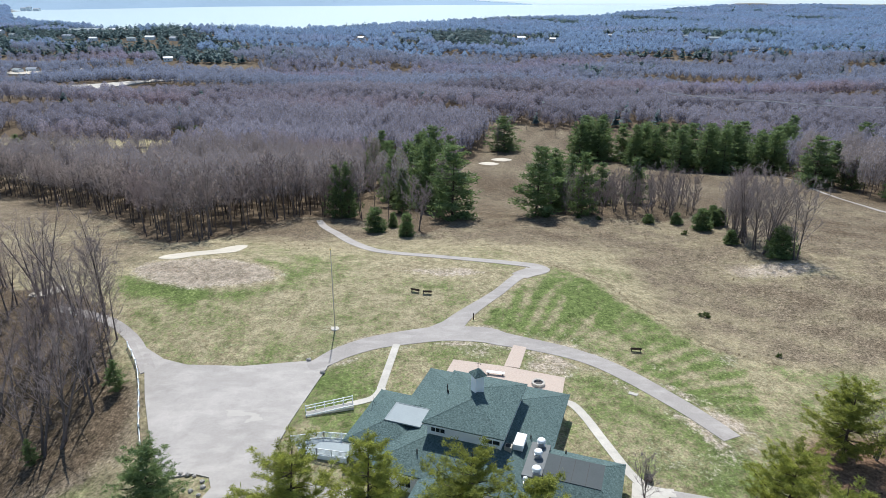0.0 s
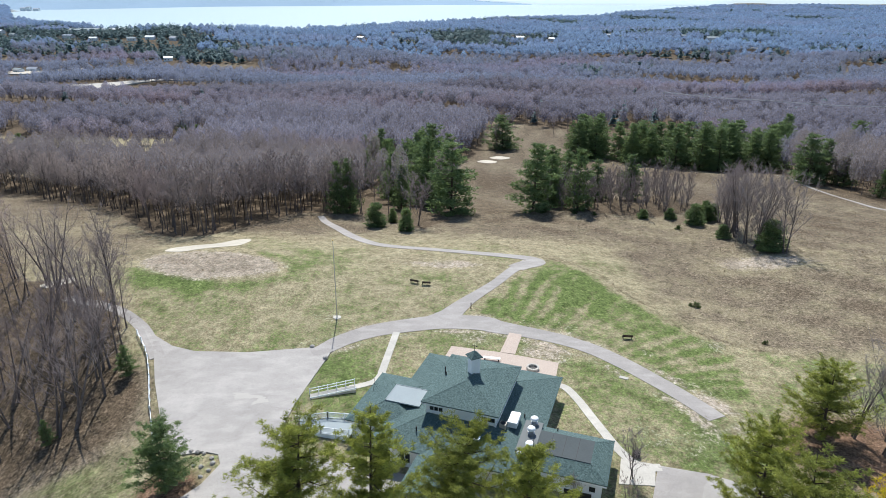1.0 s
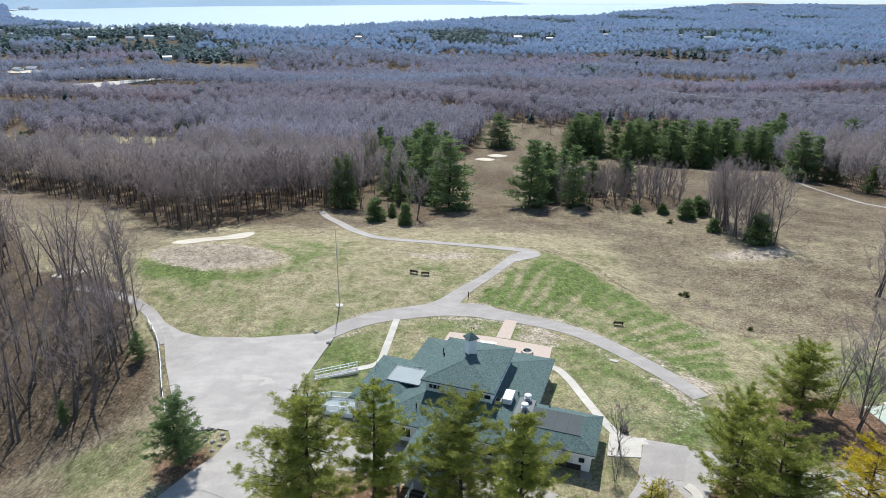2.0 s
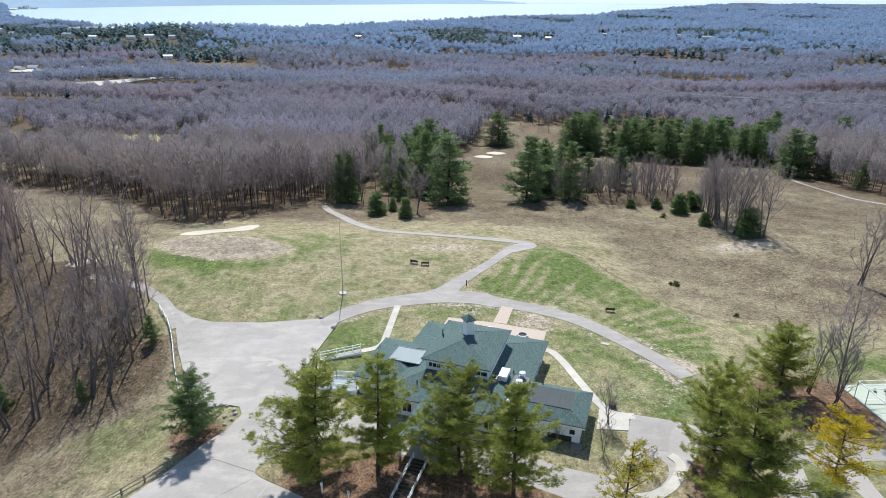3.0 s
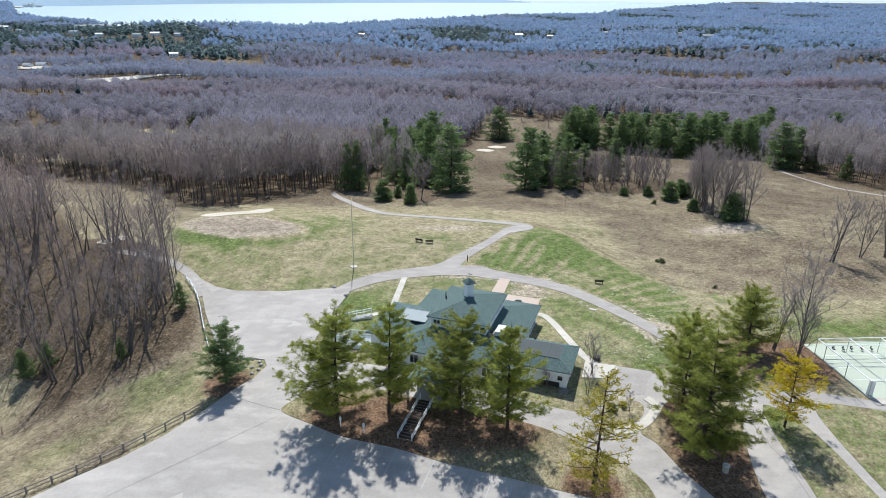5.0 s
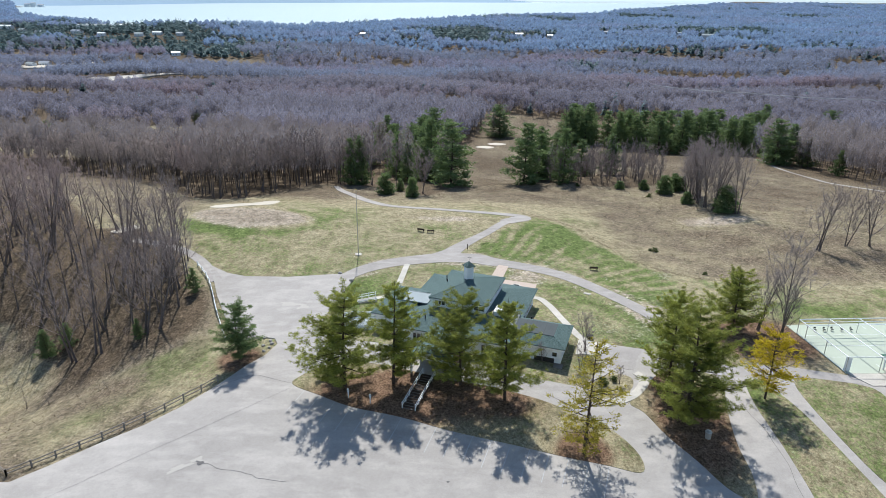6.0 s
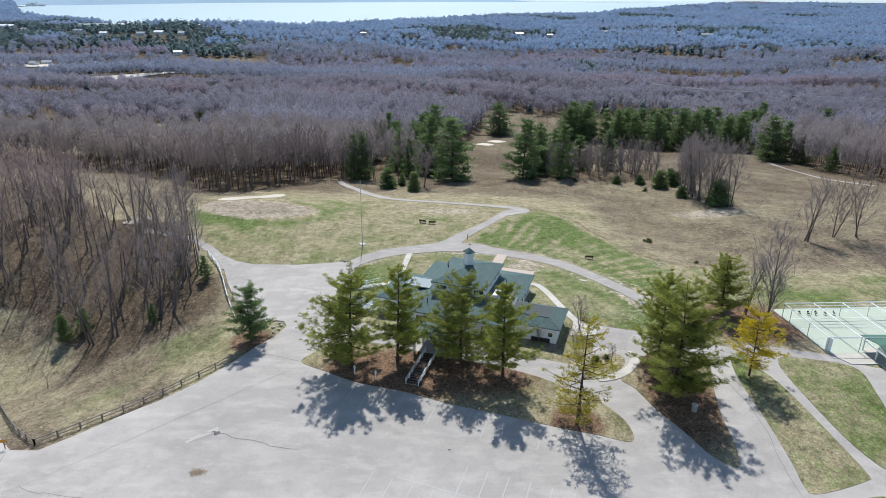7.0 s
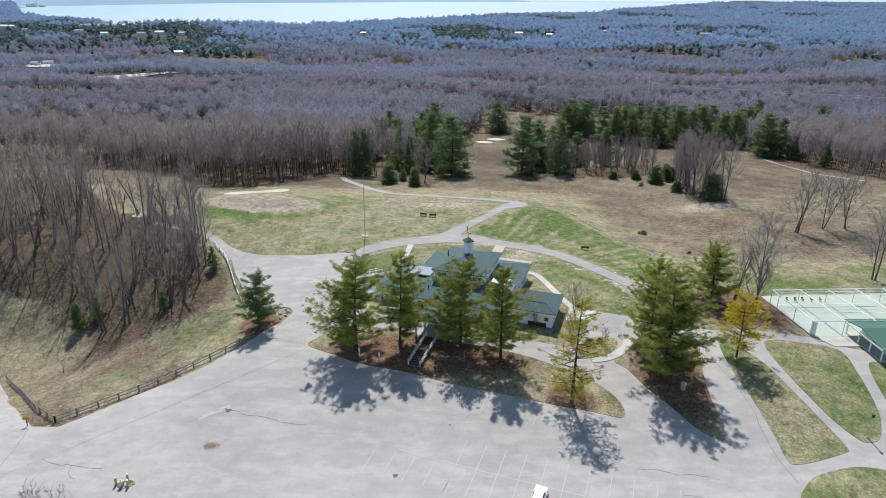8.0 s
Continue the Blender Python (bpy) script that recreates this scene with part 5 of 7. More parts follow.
def hip(u0, u1, v0, v1, z0, slope, top, thick=0.16):
    """A hipped roof cut off level at top: its four slopes as a shell, and the flat's corners."""
    run = (top - z0) / slope
    a, b, c, d = (u0, v0), (u1, v0), (u1, v1), (u0, v1)
    w = min(u1 - u0, v1 - v0) / 2
    run = min(run, w)
    zt = z0 + slope * run
    inner = [(u0 + run, v0 + run), (u1 - run, v0 + run), (u1 - run, v1 - run), (u0 + run, v1 - run)]
    g = Geo(-HZ)
    lo, hi = [(*p, z0) for p in (a, b, c, d)], [(*p, zt) for p in inner]
    lo2, hi2 = [(x, y, z - thick) for x, y, z in lo], [(x, y, z - thick) for x, y, z in hi]
    fs = []
    for i in range(4):
        j = (i + 1) % 4
        fs += [(i, j, 4 + j, 4 + i), (8 + j, 8 + i, 12 + i, 12 + j), (i, 8 + i, 8 + j, j)]
    fs += [(4, 5, 6, 7), (15, 14, 13, 12)]
    g.add(lo + hi + lo2 + hi2, fs)
    return g, [(x, y, zt) for x, y in inner]


def ridge_caps(u0, u1, v0, v1, z0, inner, parent):
    for c, i in zip(((u0, v0), (u1, v0), (u1, v1), (u0, v1)), inner):
        part("hip_cap", Geo(-HZ).beam((*c, z0 - 0.002), (i[0], i[1], i[2] - 0.002), 0.2, 0.02), SHINGLE, parent)
    if math.dist(inner[0], inner[3]) > 0.5:
        part("ridge_cap", Geo(-HZ).beam(inner[0], inner[3], 0.28, 0.08), SHINGLE, parent)


def fascia(u0, u1, v0, v1, z0, deep=0.3):
    """Boards set just under the overhanging shingles."""
    g, i, e = Geo(-HZ), 0.07, 0.05
    lo, hi = z0 - 0.16 - deep, z0 - 0.165
    g.box(u0 + i, u1 - i, v0 + i, v0 + i + e, lo, hi)
    g.box(u0 + i, u1 - i, v1 - i - e, v1 - i, lo, hi)
    g.box(u0 + i, u0 + i + e, v0 + i + e, v1 - i - e, lo, hi)
    g.box(u1 - i - e, u1 - i, v0 + i + e, v1 - i - e, lo, hi)
    return g


def siding_wall(u0, u1, v0, v1, z0, z1, mat, parent, label=""):
    """Walls of a block, with each course of clapboard a part of its own."""
    wall = part("wall", Geo(-HZ).box(u0, u1, v0, v1, z0, z1), mat, parent, label)
    z, e = z0, 0.03
    while z < z1 - 0.12:
        lo = [(u0 - e, v0 - e, z), (u1 + e, v0 - e, z), (u1 + e, v1 + e, z), (u0 - e, v1 + e, z)]
        hi = [(u0 - 0.005, v0 - 0.005, z + 0.24), (u1 + 0.005, v0 - 0.005, z + 0.24), (u1 + 0.005, v1 + 0.005, z + 0.24), (u0 - 0.005, v1 + 0.005, z + 0.24)]
        part("clapboard", Geo(-HZ).add(lo + hi, [(0, 1, 5, 4), (1, 2, 6, 5), (2, 3, 7, 6), (3, 0, 4, 7), (3, 2, 1, 0)]), mat, wall)
        z += 0.24
    return wall


def window_at(u, v, z, w, h, face, parent, panes=2):
    """A window of several panes; face is the outward way: s, n, e or w."""
    du, dv = {"s": (1, 0), "n": (1, 0), "e": (0, 1), "w": (0, 1)}[face]
    nu, nv = {"s": (0, -1), "n": (0, 1), "e": (1, 0), "w": (-1, 0)}[face]

    def slab(s0, s1, z0, z1, o0, o1):
        g = Geo(-HZ)
        us = sorted((u + du * s0 + nu * o0, u + du * s1 + nu * o1))
        vs = sorted((v + dv * s0 + nv * o0, v + dv * s1 + nv * o1))
        return g.box(us[0], us[1], vs[0], vs[1], z0, z1)
    fr = Geo()
    for s0, s1, z0, z1 in ((-w / 2 - 0.1, w / 2 + 0.1, z + h, z + h + 0.12), (-w / 2 - 0.1, w / 2 + 0.1, z - 0.1, z), (-w / 2 - 0.1, -w / 2, z, z + h), (w / 2, w / 2 + 0.1, z, z + h)):
        b = slab(s0, s1, z0, z1, 0.01, 0.09)
        fr.add(b.v, b.f)
    for k in range(1, panes):
        s = -w / 2 + w * k / panes
        b = slab(s - 0.04, s + 0.04, z, z + h, 0.01, 0.085)
        fr.add(b.v, b.f)
    first = part("window_frame", fr, WHITE, parent)
    for k in range(panes):
        s = -w / 2 + w * k / panes
        part("pane", slab(s + 0.03, s + w / panes - 0.03, z + 0.02, z + h - 0.02, 0.012, 0.045), GLASS, first, "dark glass")
    part("window_sill", slab(-w / 2 - 0.14, w / 2 + 0.14, z - 0.16, z - 0.1, 0.01, 0.16), WHITE, first)


# ground floor
siding_wall(-10.2, 10.5, -11.8, 11.3, 0.2, 4.15, SIDING, house, "pale clapboard ground floor")
siding_wall(-15.1, -10.2, -8.4, 3.1, -0.1, 4.15, SIDING, house)
siding_wall(10.5, 19.7, -9.9, -2.0, 0.2, 4.15, SIDING, house)
part("foundation", Geo(-HZ).box(-10.1, 10.4, -11.7, 11.2, -0.5, 0.2), CONCRETE, house)
part("foundation", Geo(-HZ).box(10.4, 19.6, -9.8, -2.1, -0.5, 0.2), CONCRETE, house)
part("foundation", Geo(-HZ).box(-15.0, -10.1, -8.3, 3.0, -1.0, -0.1), CONCRETE, house)
for u0, u1, v0, v1, z0, sl, top, lab in ((-10.9, 11.2, -12.5, 12.0, 4.2, 0.27, 6.5, "slate-green shingle slopes round the ground floor"), (-15.8, -5.4, -9.1, 3.8, 4.2, 0.31, 5.56, "shingled hip of the west wing"), (8.8, 20.4, -10.6, -1.4, 4.24, 0.42, 5.22, "shingled hip of the kitchen wing")):
    g, inner = hip(u0, u1, v0, v1, z0, sl, top)
    roof = part("roof", g, SHINGLE, house, lab)
    ridge_caps(u0, u1, v0, v1, z0, inner, roof)
    part("fascia", fascia(u0, u1, v0, v1, z0), WHITE, roof, "white fascia board")
part("flat_roof", Geo(-HZ).box(-11.45, -6.3, -4.75, -0.55, 5.5, 5.62).box(-11.5, -6.3, -4.8, -4.7, 5.5, 5.68).box(-11.5, -6.3, -0.6, -0.5, 5.5, 5.68).box(-11.52, -11.42, -4.8, -0.5, 5.5, 5.68), MEMBRANE, house, "pale flat roof deck")
part("flat_roof", Geo(-HZ).box(10.9, 18.0, -8.35, -3.75, 5.1, 5.262), MEMBRANE_DARK, house, "dark flat membrane roof")
part("flat_roof", Geo(-HZ).box(8.5, 10.9, -8.9, -2.2, 4.6, 5.30), paint("grey_roof_deck", (0.19, 0.205, 0.21), 0.8, 0.2, 0, 0.3, 0.7), house, "mid-grey equipment deck")
for k in range(3):
    part("roof_seam", Geo(-HZ).box(12.6 + k * 1.75, 12.66 + k * 1.75, -8.3, -3.8, 5.262, 5.272), DARK, house)
# upper floor
siding_wall(-4.75, 5.15, -6.0, 6.1, 4.8, 7.95, SIDING, house, "pale clapboard upper floor")
g, inner = hip(-5.3, 5.7, -6.7, 6.7, 8.02, 0.29, 10.9)
roof = part("roof", g, SHINGLE, house, "steep slate-green hipped main roof")
ridge_caps(-5.3, 5.7, -6.7, 6.7, 8.02, inner, roof)
part("fascia", fascia(-5.3, 5.7, -6.7, 6.7, 8.02), WHITE, roof, "white fascia board")
part("soffit", Geo(-HZ).box(-5.2, 5.6, -6.6, 6.6, 7.86, 7.93), WHITE, roof)
window_at(-3.3, -6.02, 6.5, 1.9, 1.15, "s", house, 3)
window_at(4.05, -6.02, 6.5, 1.9, 1.15, "s", house, 2)
for v in (-4, -1.5, 1.5, 4):
    window_at(5.17, v, 6.6, 1.2, 1.1, "e", house)
    window_at(10.52, v + 4.4, 1.6, 1.5, 1.5, "e", house)
for u in (18.6,):
    window_at(u, -9.92, 2.3, 0.8, 0.8, "s", house, 1)
for u in (-8.4, -5.6, 7.0):
    window_at(u, -11.82, 1.7, 1.4, 1.5, "s", house)
window_at(-15.12, -3.0, 1.5, 1.4, 1.5, "w", house)
# cupola
def turned(k, z, r=0.9):
    return [(r * math.cos(a), 0.7 + r * math.sin(a), z) for a in (k + math.pi / 2 * i for i in range(4))]


cup = part("cupola", Geo(-HZ).add(turned(0.0, 9.0) + turned(0.0, 12.0), [(0, 1, 5, 4), (1, 2, 6, 5), (2, 3, 7, 6), (3, 0, 4, 7), (4, 5, 6, 7)]), WHITE, house, "white boarded roof cupola")
for i in range(11):
    z = 9.4 + 0.23 * i
    part("clapboard", Geo(-HZ).add(turned(0.0, z, 0.94) + turned(0.0, z + 0.23, 0.91), [(0, 1, 5, 4), (1, 2, 6, 5), (2, 3, 7, 6), (3, 0, 4, 7), (3, 2, 1, 0)]), WHITE, cup)
part("cupola_roof", Geo(-HZ).add(turned(0.0, 12.0, 1.3) + turned(0.0, 12.1, 1.3) + [(0, 0.7, 12.95)], [(3, 2, 1, 0), (0, 1, 5, 4), (1, 2, 6, 5), (2, 3, 7, 6), (3, 0, 4, 7), (4, 5, 8), (5, 6, 8), (6, 7, 8), (7, 4, 8)]), SHINGLE, cup)
vane = Geo(-HZ).tube((0, 0.7, 12.75), (0, 0.7, 13.85), 0.025).beam((-0.35, 0.7, 13.65), (0.35, 0.7, 13.65), 0.04).add([(0.2, 0.7, 13.55), (0.42, 0.7, 13.55), (0.42, 0.7, 13.80), (0.2, 0.73, 13.55), (0.42, 0.73, 13.55), (0.42, 0.73, 13.80)], [(0, 1, 2), (5, 4, 3), (0, 3, 4, 1), (1, 4, 5, 2), (2, 5, 3, 0)])
part("weather_vane", vane, DARK, cup)
# roof furniture
for u, v, z, h in ((-4.3, 0.7, 8.5, 0.95), (-4.0, 0.2, 8.6, 0.35), (-4.95, -9.3, 5.0, 0.8), (12.9, -2.4, 4.6, 0.6), (8.1, -1.4, 4.9, 0.7)):
    part("vent_pipe", Geo(-HZ).tube((u, v, z - 0.2), (u, v, z + h), 0.09), DARK, house, "dark vent pipe")
sky_l = part("skylight", Geo(-HZ).box(2.75, 3.65, -8.85, -8.0, 5.0, 5.5), WHITE, house, "small white framed skylight")
part("glass", Geo(-HZ).box(2.95, 3.45, -8.65, -8.2, 5.5, 5.53), GLASS, sky_l)
# porch roof over the drive
g = Geo(-HZ)
for s in (-1, 1):
    x0, x1 = 0.05 + s * 3.6, 0.05
    g.slab([(x0, -20.7, 4.05), (x1, -20.7, 5.15), (x1, -11.0, 5.15), (x0, -11.0, 4.05)][::s], 0.14)
porch = part("porch_roof", g, SHINGLE, house, "gabled porch roof reaching over the drive")
part("gable", Geo(-HZ).slab([(-3.3, -20.5, 4.0), (3.4, -20.5, 4.0), (0.05, -20.5, 5.02)], 0.0).add([(-3.3, -20.45, 3.6), (3.4, -20.45, 3.6), (3.4, -20.45, 4.02), (0.05, -20.45, 5.05), (-3.3, -20.45, 4.02), (-3.3, -20.3, 3.6), (3.4, -20.3, 3.6), (3.4, -20.3, 4.02), (0.05, -20.3, 5.05), (-3.3, -20.3, 4.02)], [(0, 1, 2, 3, 4), (9, 8, 7, 6, 5), (0, 5, 6, 1)]), WHITE, porch)
part("beam", Geo(-HZ).box(-3.4, -3.15, -20.5, -12.0, 3.6, 3.9).box(3.25, 3.5, -20.5, -12.0, 3.6, 3.9), WHITE, porch)
for u in (-3.28, 3.38):
    for v in (-20.3, -16.0):
        part("post", Geo(-HZ).box(u - 0.16, u + 0.16, v - 0.16, v + 0.16, 0.0, 3.7), WHITE, house, "white porch post")
part("dock_door", Geo(-HZ).box(15.2, 18.6, -10.02, -9.93, 0.25, 1.9), DARK, house, "low dark panel on the kitchen wing wall")
part("dock_lattice", Geo(-HZ).box(18.7, 20.2, -11.4, -10.0, 0.0, 1.1), WOOD_GREY, house, "pale boxed-in bin store")
part("door", Geo(-HZ).box(-0.9, 1.0, -11.95, -11.83, 0.95, 3.1), GLASS, house, "dark glazed entrance door")


def railing(name, pts, h, mat, parent, gap=1.6, pickets=False, label=""):
    """Posts and rails along a line of points."""
    ob = thing(name, Matrix(), label, "railing") if parent is None else parent
    for (x0, y0, z0), (x1, y1, z1) in zip(pts, pts[1:]):
        a, b = Vector((x0, y0, z0)), Vector((x1, y1, z1))
        n = max(1, round((b - a).length / gap))
        for i in range(n + 1):
            p = a + (b - a) * i / n
            part("post", Geo().box(p.x - 0.06, p.x + 0.06, p.y - 0.06, p.y + 0.06, p.z - 0.05, p.z + h + 0.08).add([(p.x - 0.09, p.y - 0.09, p.z + h + 0.08), (p.x + 0.09, p.y - 0.09, p.z + h + 0.08), (p.x + 0.09, p.y + 0.09, p.z + h + 0.08), (p.x - 0.09, p.y + 0.09, p.z + h + 0.08), (p.x, p.y, p.z + h + 0.17)], [(0, 1, 4), (1, 2, 4), (2, 3, 4), (3, 0, 4), (3, 2, 1, 0)]), mat, ob)
        up = Vector((0, 0, 1))
        for k in (0.12, h) if pickets else (h * 0.5, h):
            part("rail", Geo().beam(a + up * k, b + up * k, 0.07, 0.1), mat, ob)
        if pickets:
            g, m = Geo(), int((b - a).length / 0.16)
            for i in range(1, m):
                p = a + (b - a) * i / m
                g.box(p.x - 0.03, p.x + 0.03, p.y - 0.025, p.y + 0.025, p.z + 0.12, p.z + h)
            part("pickets", g, mat, ob)
    return ob


def club(u, v, z):
    return (5.4 + 0.948 * u + 0.319 * v, -5.4 - 0.319 * u + 0.948 * v, z)


# entrance ramp on the west side
ramp = thing("entrance_ramp", Matrix(), "white-railed entrance ramp sloping down to the car park", "ramp")
rp = [club(-25.0, -7.2, 0.2), club(-20.4, -5.9, 1.1), club(-15.2, -5.2, 1.45)]
rq = [club(-22.6, -9.2, 0.2), club(-19.6, -9.4, 1.1), club(-15.2, -9.2, 1.45)]
g = Geo()
for i in range(2):
    g.slab([rq[i], rq[i + 1], rp[i + 1], rp[i]], 0.14)
part("deck", g, MEMBRANE, ramp, "pale painted deck boards")
g = Geo()
for a, b in ((rp[0], rp[1]), (rp[1], rp[2]), (rq[0], rq[1]), (rq[1], rq[2])):
    a0, b0 = (a[0], a[1], float(height(a[0], a[1])) - 0.1), (b[0], b[1], float(height(b[0], b[1])) - 0.1)
    g.add([a, b, b0, a0, (a[0] + 0.02, a[1] - 0.08, a[2] - 0.02), (b[0] + 0.02, b[1] - 0.08, b[2] - 0.02), (b0[0] + 0.02, b0[1] - 0.08, b0[2]), (a0[0] + 0.02, a0[1] - 0.08, a0[2])], [(0, 1, 2, 3), (7, 6, 5, 4), (0, 4, 5, 1), (2, 6, 7, 3)])
part("skirting", g, WHITE, ramp)
railing("railing", rp, 1.0, WHITE, ramp, 2.2, True)
railing("railing", rq, 1.0, WHITE, ramp, 2.2, True)

# steps from the car park to the west walk
ws = thing("garden_steps", Matrix(), "long shallow concrete steps with a white pipe rail", "steps")
a, b = np.array(club(-26.4, -0.7, 0)[:2]), np.array(club(-20.4, 3.2, 0)[:2])
d = (b - a) / np.linalg.norm(b - a)
s = np.array((-d[1], d[0]))
n = 9
for i in range(n):
    p, q = a + (b - a) * i / n, a + (b - a) * (i + 1) / n
    z = float(height(*q)) + 0.05 + 0.06 * i
    c = [(*(p - s * 0.7), z), (*(q - s * 0.7), z), (*(q + s * 0.7), z), (*(p + s * 0.7), z)]
    part("tread", Geo().slab(c, 0.5), CONCRETE, ws)
za, zb = float(height(*a)) + 0.05, float(height(*b)) + 0.6
for k in (0.75,):
    railing("railing", [(*(a + s * k), za), (*(b + s * k), zb)], 0.95, WHITE, ws, 1.4)
    railing("railing", [(*(a - s * k), za), (*(b - s * k), zb)], 0.25, WHITE, ws, 1.4)

# wooden stairs down the bank
st = thing("bank_stairs", Matrix(), "dark timber stairs with white railings down the pine bank", "stairs")
n = 14


def rung(v):
    """Height of the stairs, just clear of the bank."""
    x, y, z = club(-0.05, v, 0)
    return float(height(x, y)) + 0.26 + 0.12 * (v + 29.6) / 9


for i in range(n):
    v0 = -20.6 - 8.9 * i / n
    z = rung(v0)
    c = [club(-1.05, v0 - 0.5, z), club(0.95, v0 - 0.5, z), club(0.95, v0, z), club(-1.05, v0, z)]
    part("tread", Geo().slab(c, 0.1), WOOD_DARK, st)
    c = [club(-1.05, v0 - 0.56, z - 0.04), club(0.95, v0 - 0.56, z - 0.04), club(0.95, v0 - 0.5, z - 0.04), club(-1.05, v0 - 0.5, z - 0.04)]
    part("nosing", Geo().slab(c, 0.06), WOOD_GREY, st)
for u in (-1.12, 1.02):
    for v0, v1 in ((-20.5, -25.0), (-25.0, -29.6)):
        part("stringer", Geo().beam(club(u, v0, rung(v0) - 0.1), club(u, v1, rung(v1) - 0.1), 0.08, 0.3), WOOD_DARK, st)
    railing("railing", [club(u, v, rung(v)) for v in (-20.6, -25.0, -29.5)], 0.95, WHITE, st, 1.5)

# roof machines stand on the roofs
def roof_fan(u, v, z, r, label):
    x, y, z = club(u, v, z)
    ob = thing("exhaust_fan", pose(x, y, z), label, "roof fan", "roof exhaust fans")
    part("curb", Geo().box(-r * 0.8, r * 0.8, -r * 0.8, r * 0.8, 0, 0.25), GALV, ob)
    part("duct", Geo().tube((0, 0, 0.2), (0, 0, 0.75), r * 0.62, n=14), GALV, ob)
    part("hood", Geo().tube((0, 0, 0.7), (0, 0, 0.86), r * 1.05, r, 16).dome((0, 0, 0.86), r, 0.26, 16), WHITE, ob, "white domed hood")


roof_fan(9.7, -2.7, 5.3, 0.55, "white mushroom exhaust fan on the roof deck")
roof_fan(9.75, -5.0, 5.3, 0.55, "white mushroom exhaust fan on the roof deck")
roof_fan(10.2, -8.2, 5.3, 0.58, "galvanised exhaust fan on the roof deck")
roof_fan(9.2, -9.9, 4.85, 0.3, "small galvanised roof vent")
x, y, z = club(7.1, -3.6, 5.0)
ac = thing("air_handler", pose(x, y, z, 0, 0, -18.6), "long white rooftop air handler on dark legs", "air handler")
part("cabinet", Geo().box(-0.62, 0.62, -1.25, 1.25, 0.45, 1.25).box(-0.66, 0.66, -1.3, 1.3, 1.25, 1.32), SIDING, ac)
part("panel", Geo().box(-0.635, -0.62, -1.1, -0.1, 0.55, 1.15), GALV, ac)
for sx in (-0.55, 0.55):
    for sy in (-1.15, 1.15):
        part("leg", Geo().box(sx - 0.05, sx + 0.05, sy - 0.05, sy + 0.05, -0.4, 0.45), DARK, ac)
x, y, z = club(5.95, -5.2, 5.25)
cond = thing("condenser", pose(x, y, z, 0, 0, -18.6), "beige round-grilled air conditioner on the roof slope", "air conditioner")
part("case", Geo().box(-0.45, 0.45, -0.45, 0.45, 0.0, 0.95), paint("beige_metal", (0.46, 0.42, 0.35), 0.5), cond)
part("fan_grille", Geo().tube((0, 0, 0.95), (0, 0, 0.99), 0.38, n=14), DARK, cond)
# aerial on the west wing
x, y, z = club(-14.6, -1.6, 4.55)
an = thing("roof_aerial", pose(x, y, z), "thin dark tripod aerial on the west wing roof", "aerial")
for k in range(3):
    c = (math.cos(k * 2.094), math.sin(k * 2.094))
    part("leg", Geo().tube((c[0] * 0.55, c[1] * 0.55, -0.1 + 0.15 * c[0]), (0, 0, 1.3), 0.022, n=5), DARK, an)
part("mast", Geo().tube((0, 0, 1.1), (0, 0, 2.1), 0.02, n=5), DARK, an)

# ---- patio ----
x, y = 16.4, 11.0
fire = thing("fire_pit", pose(x, y, float(height(x, y)) + 0.08), "round pale stone fire pit with a charred centre", "fire pit")
for k in range(14):
    a0, a1 = k / 14 * 6.283 + 0.02, (k + 1) / 14 * 6.283 - 0.02
    pts = [(r * math.cos(a), r * math.sin(a), 0.5) for r, a in ((0.75, a0), (1.1, a0), (1.1, a1), (0.75, a1))]
    part("stone", Geo().slab(pts, 0.5), CONCRETE, fire)
part("ash_bed", Geo().tube((0, 0, 0), (0, 0, 0.2), 0.74, n=14), DARK, fire)
x, y = 9.6, 14.0
bench = thing("patio_bench", pose(x, y, float(height(x, y)) + 0.08, 0, 0, -12), "long white patio bench", "bench")
part("seat", Geo().box(-1.5, 1.5, -0.32, 0.32, 0.4, 0.5), WHITE, bench)
for sx in (-1.2, 1.2):
    part("leg", Geo().box(sx - 0.08, sx + 0.08, -0.28, 0.28, 0, 0.4), WOOD_DARK, bench)


def park_bench(x, y, turn, label):
    ob = thing("park_bench", pose(x, y, float(height(x, y)), 0, 0, turn), label, "bench", "benches on the course")
    for k in range(3):
        part("seat_slat", Geo().box(-0.95, 0.95, -0.25 + k * 0.17, -0.11 + k * 0.17, 0.43, 0.48), WOOD_DARK, ob)
        part("back_slat", Geo().beam((-0.95, 0.30 + k * 0.03, 0.58 + k * 0.16), (0.95, 0.30 + k * 0.03, 0.58 + k * 0.16), 0.04, 0.13), WOOD_DARK, ob)
    for sx in (-0.8, 0.8):
        part("end_frame", Geo().box(sx - 0.04, sx + 0.04, -0.25, 0.28, 0.38, 0.43).box(sx - 0.04, sx + 0.04, -0.25, -0.18, 0, 0.62).beam((sx, 0.26, 0), (sx, 0.38, 1.0), 0.08), DARK, ob)


park_bench(-5.5, 47.1, 160, "dark wooden bench facing the old green")
park_bench(-2.9, 46.2, 178, "dark wooden bench facing the old green")
park_bench(35.8, 23.9, 176, "dark wooden bench by the mown turf")

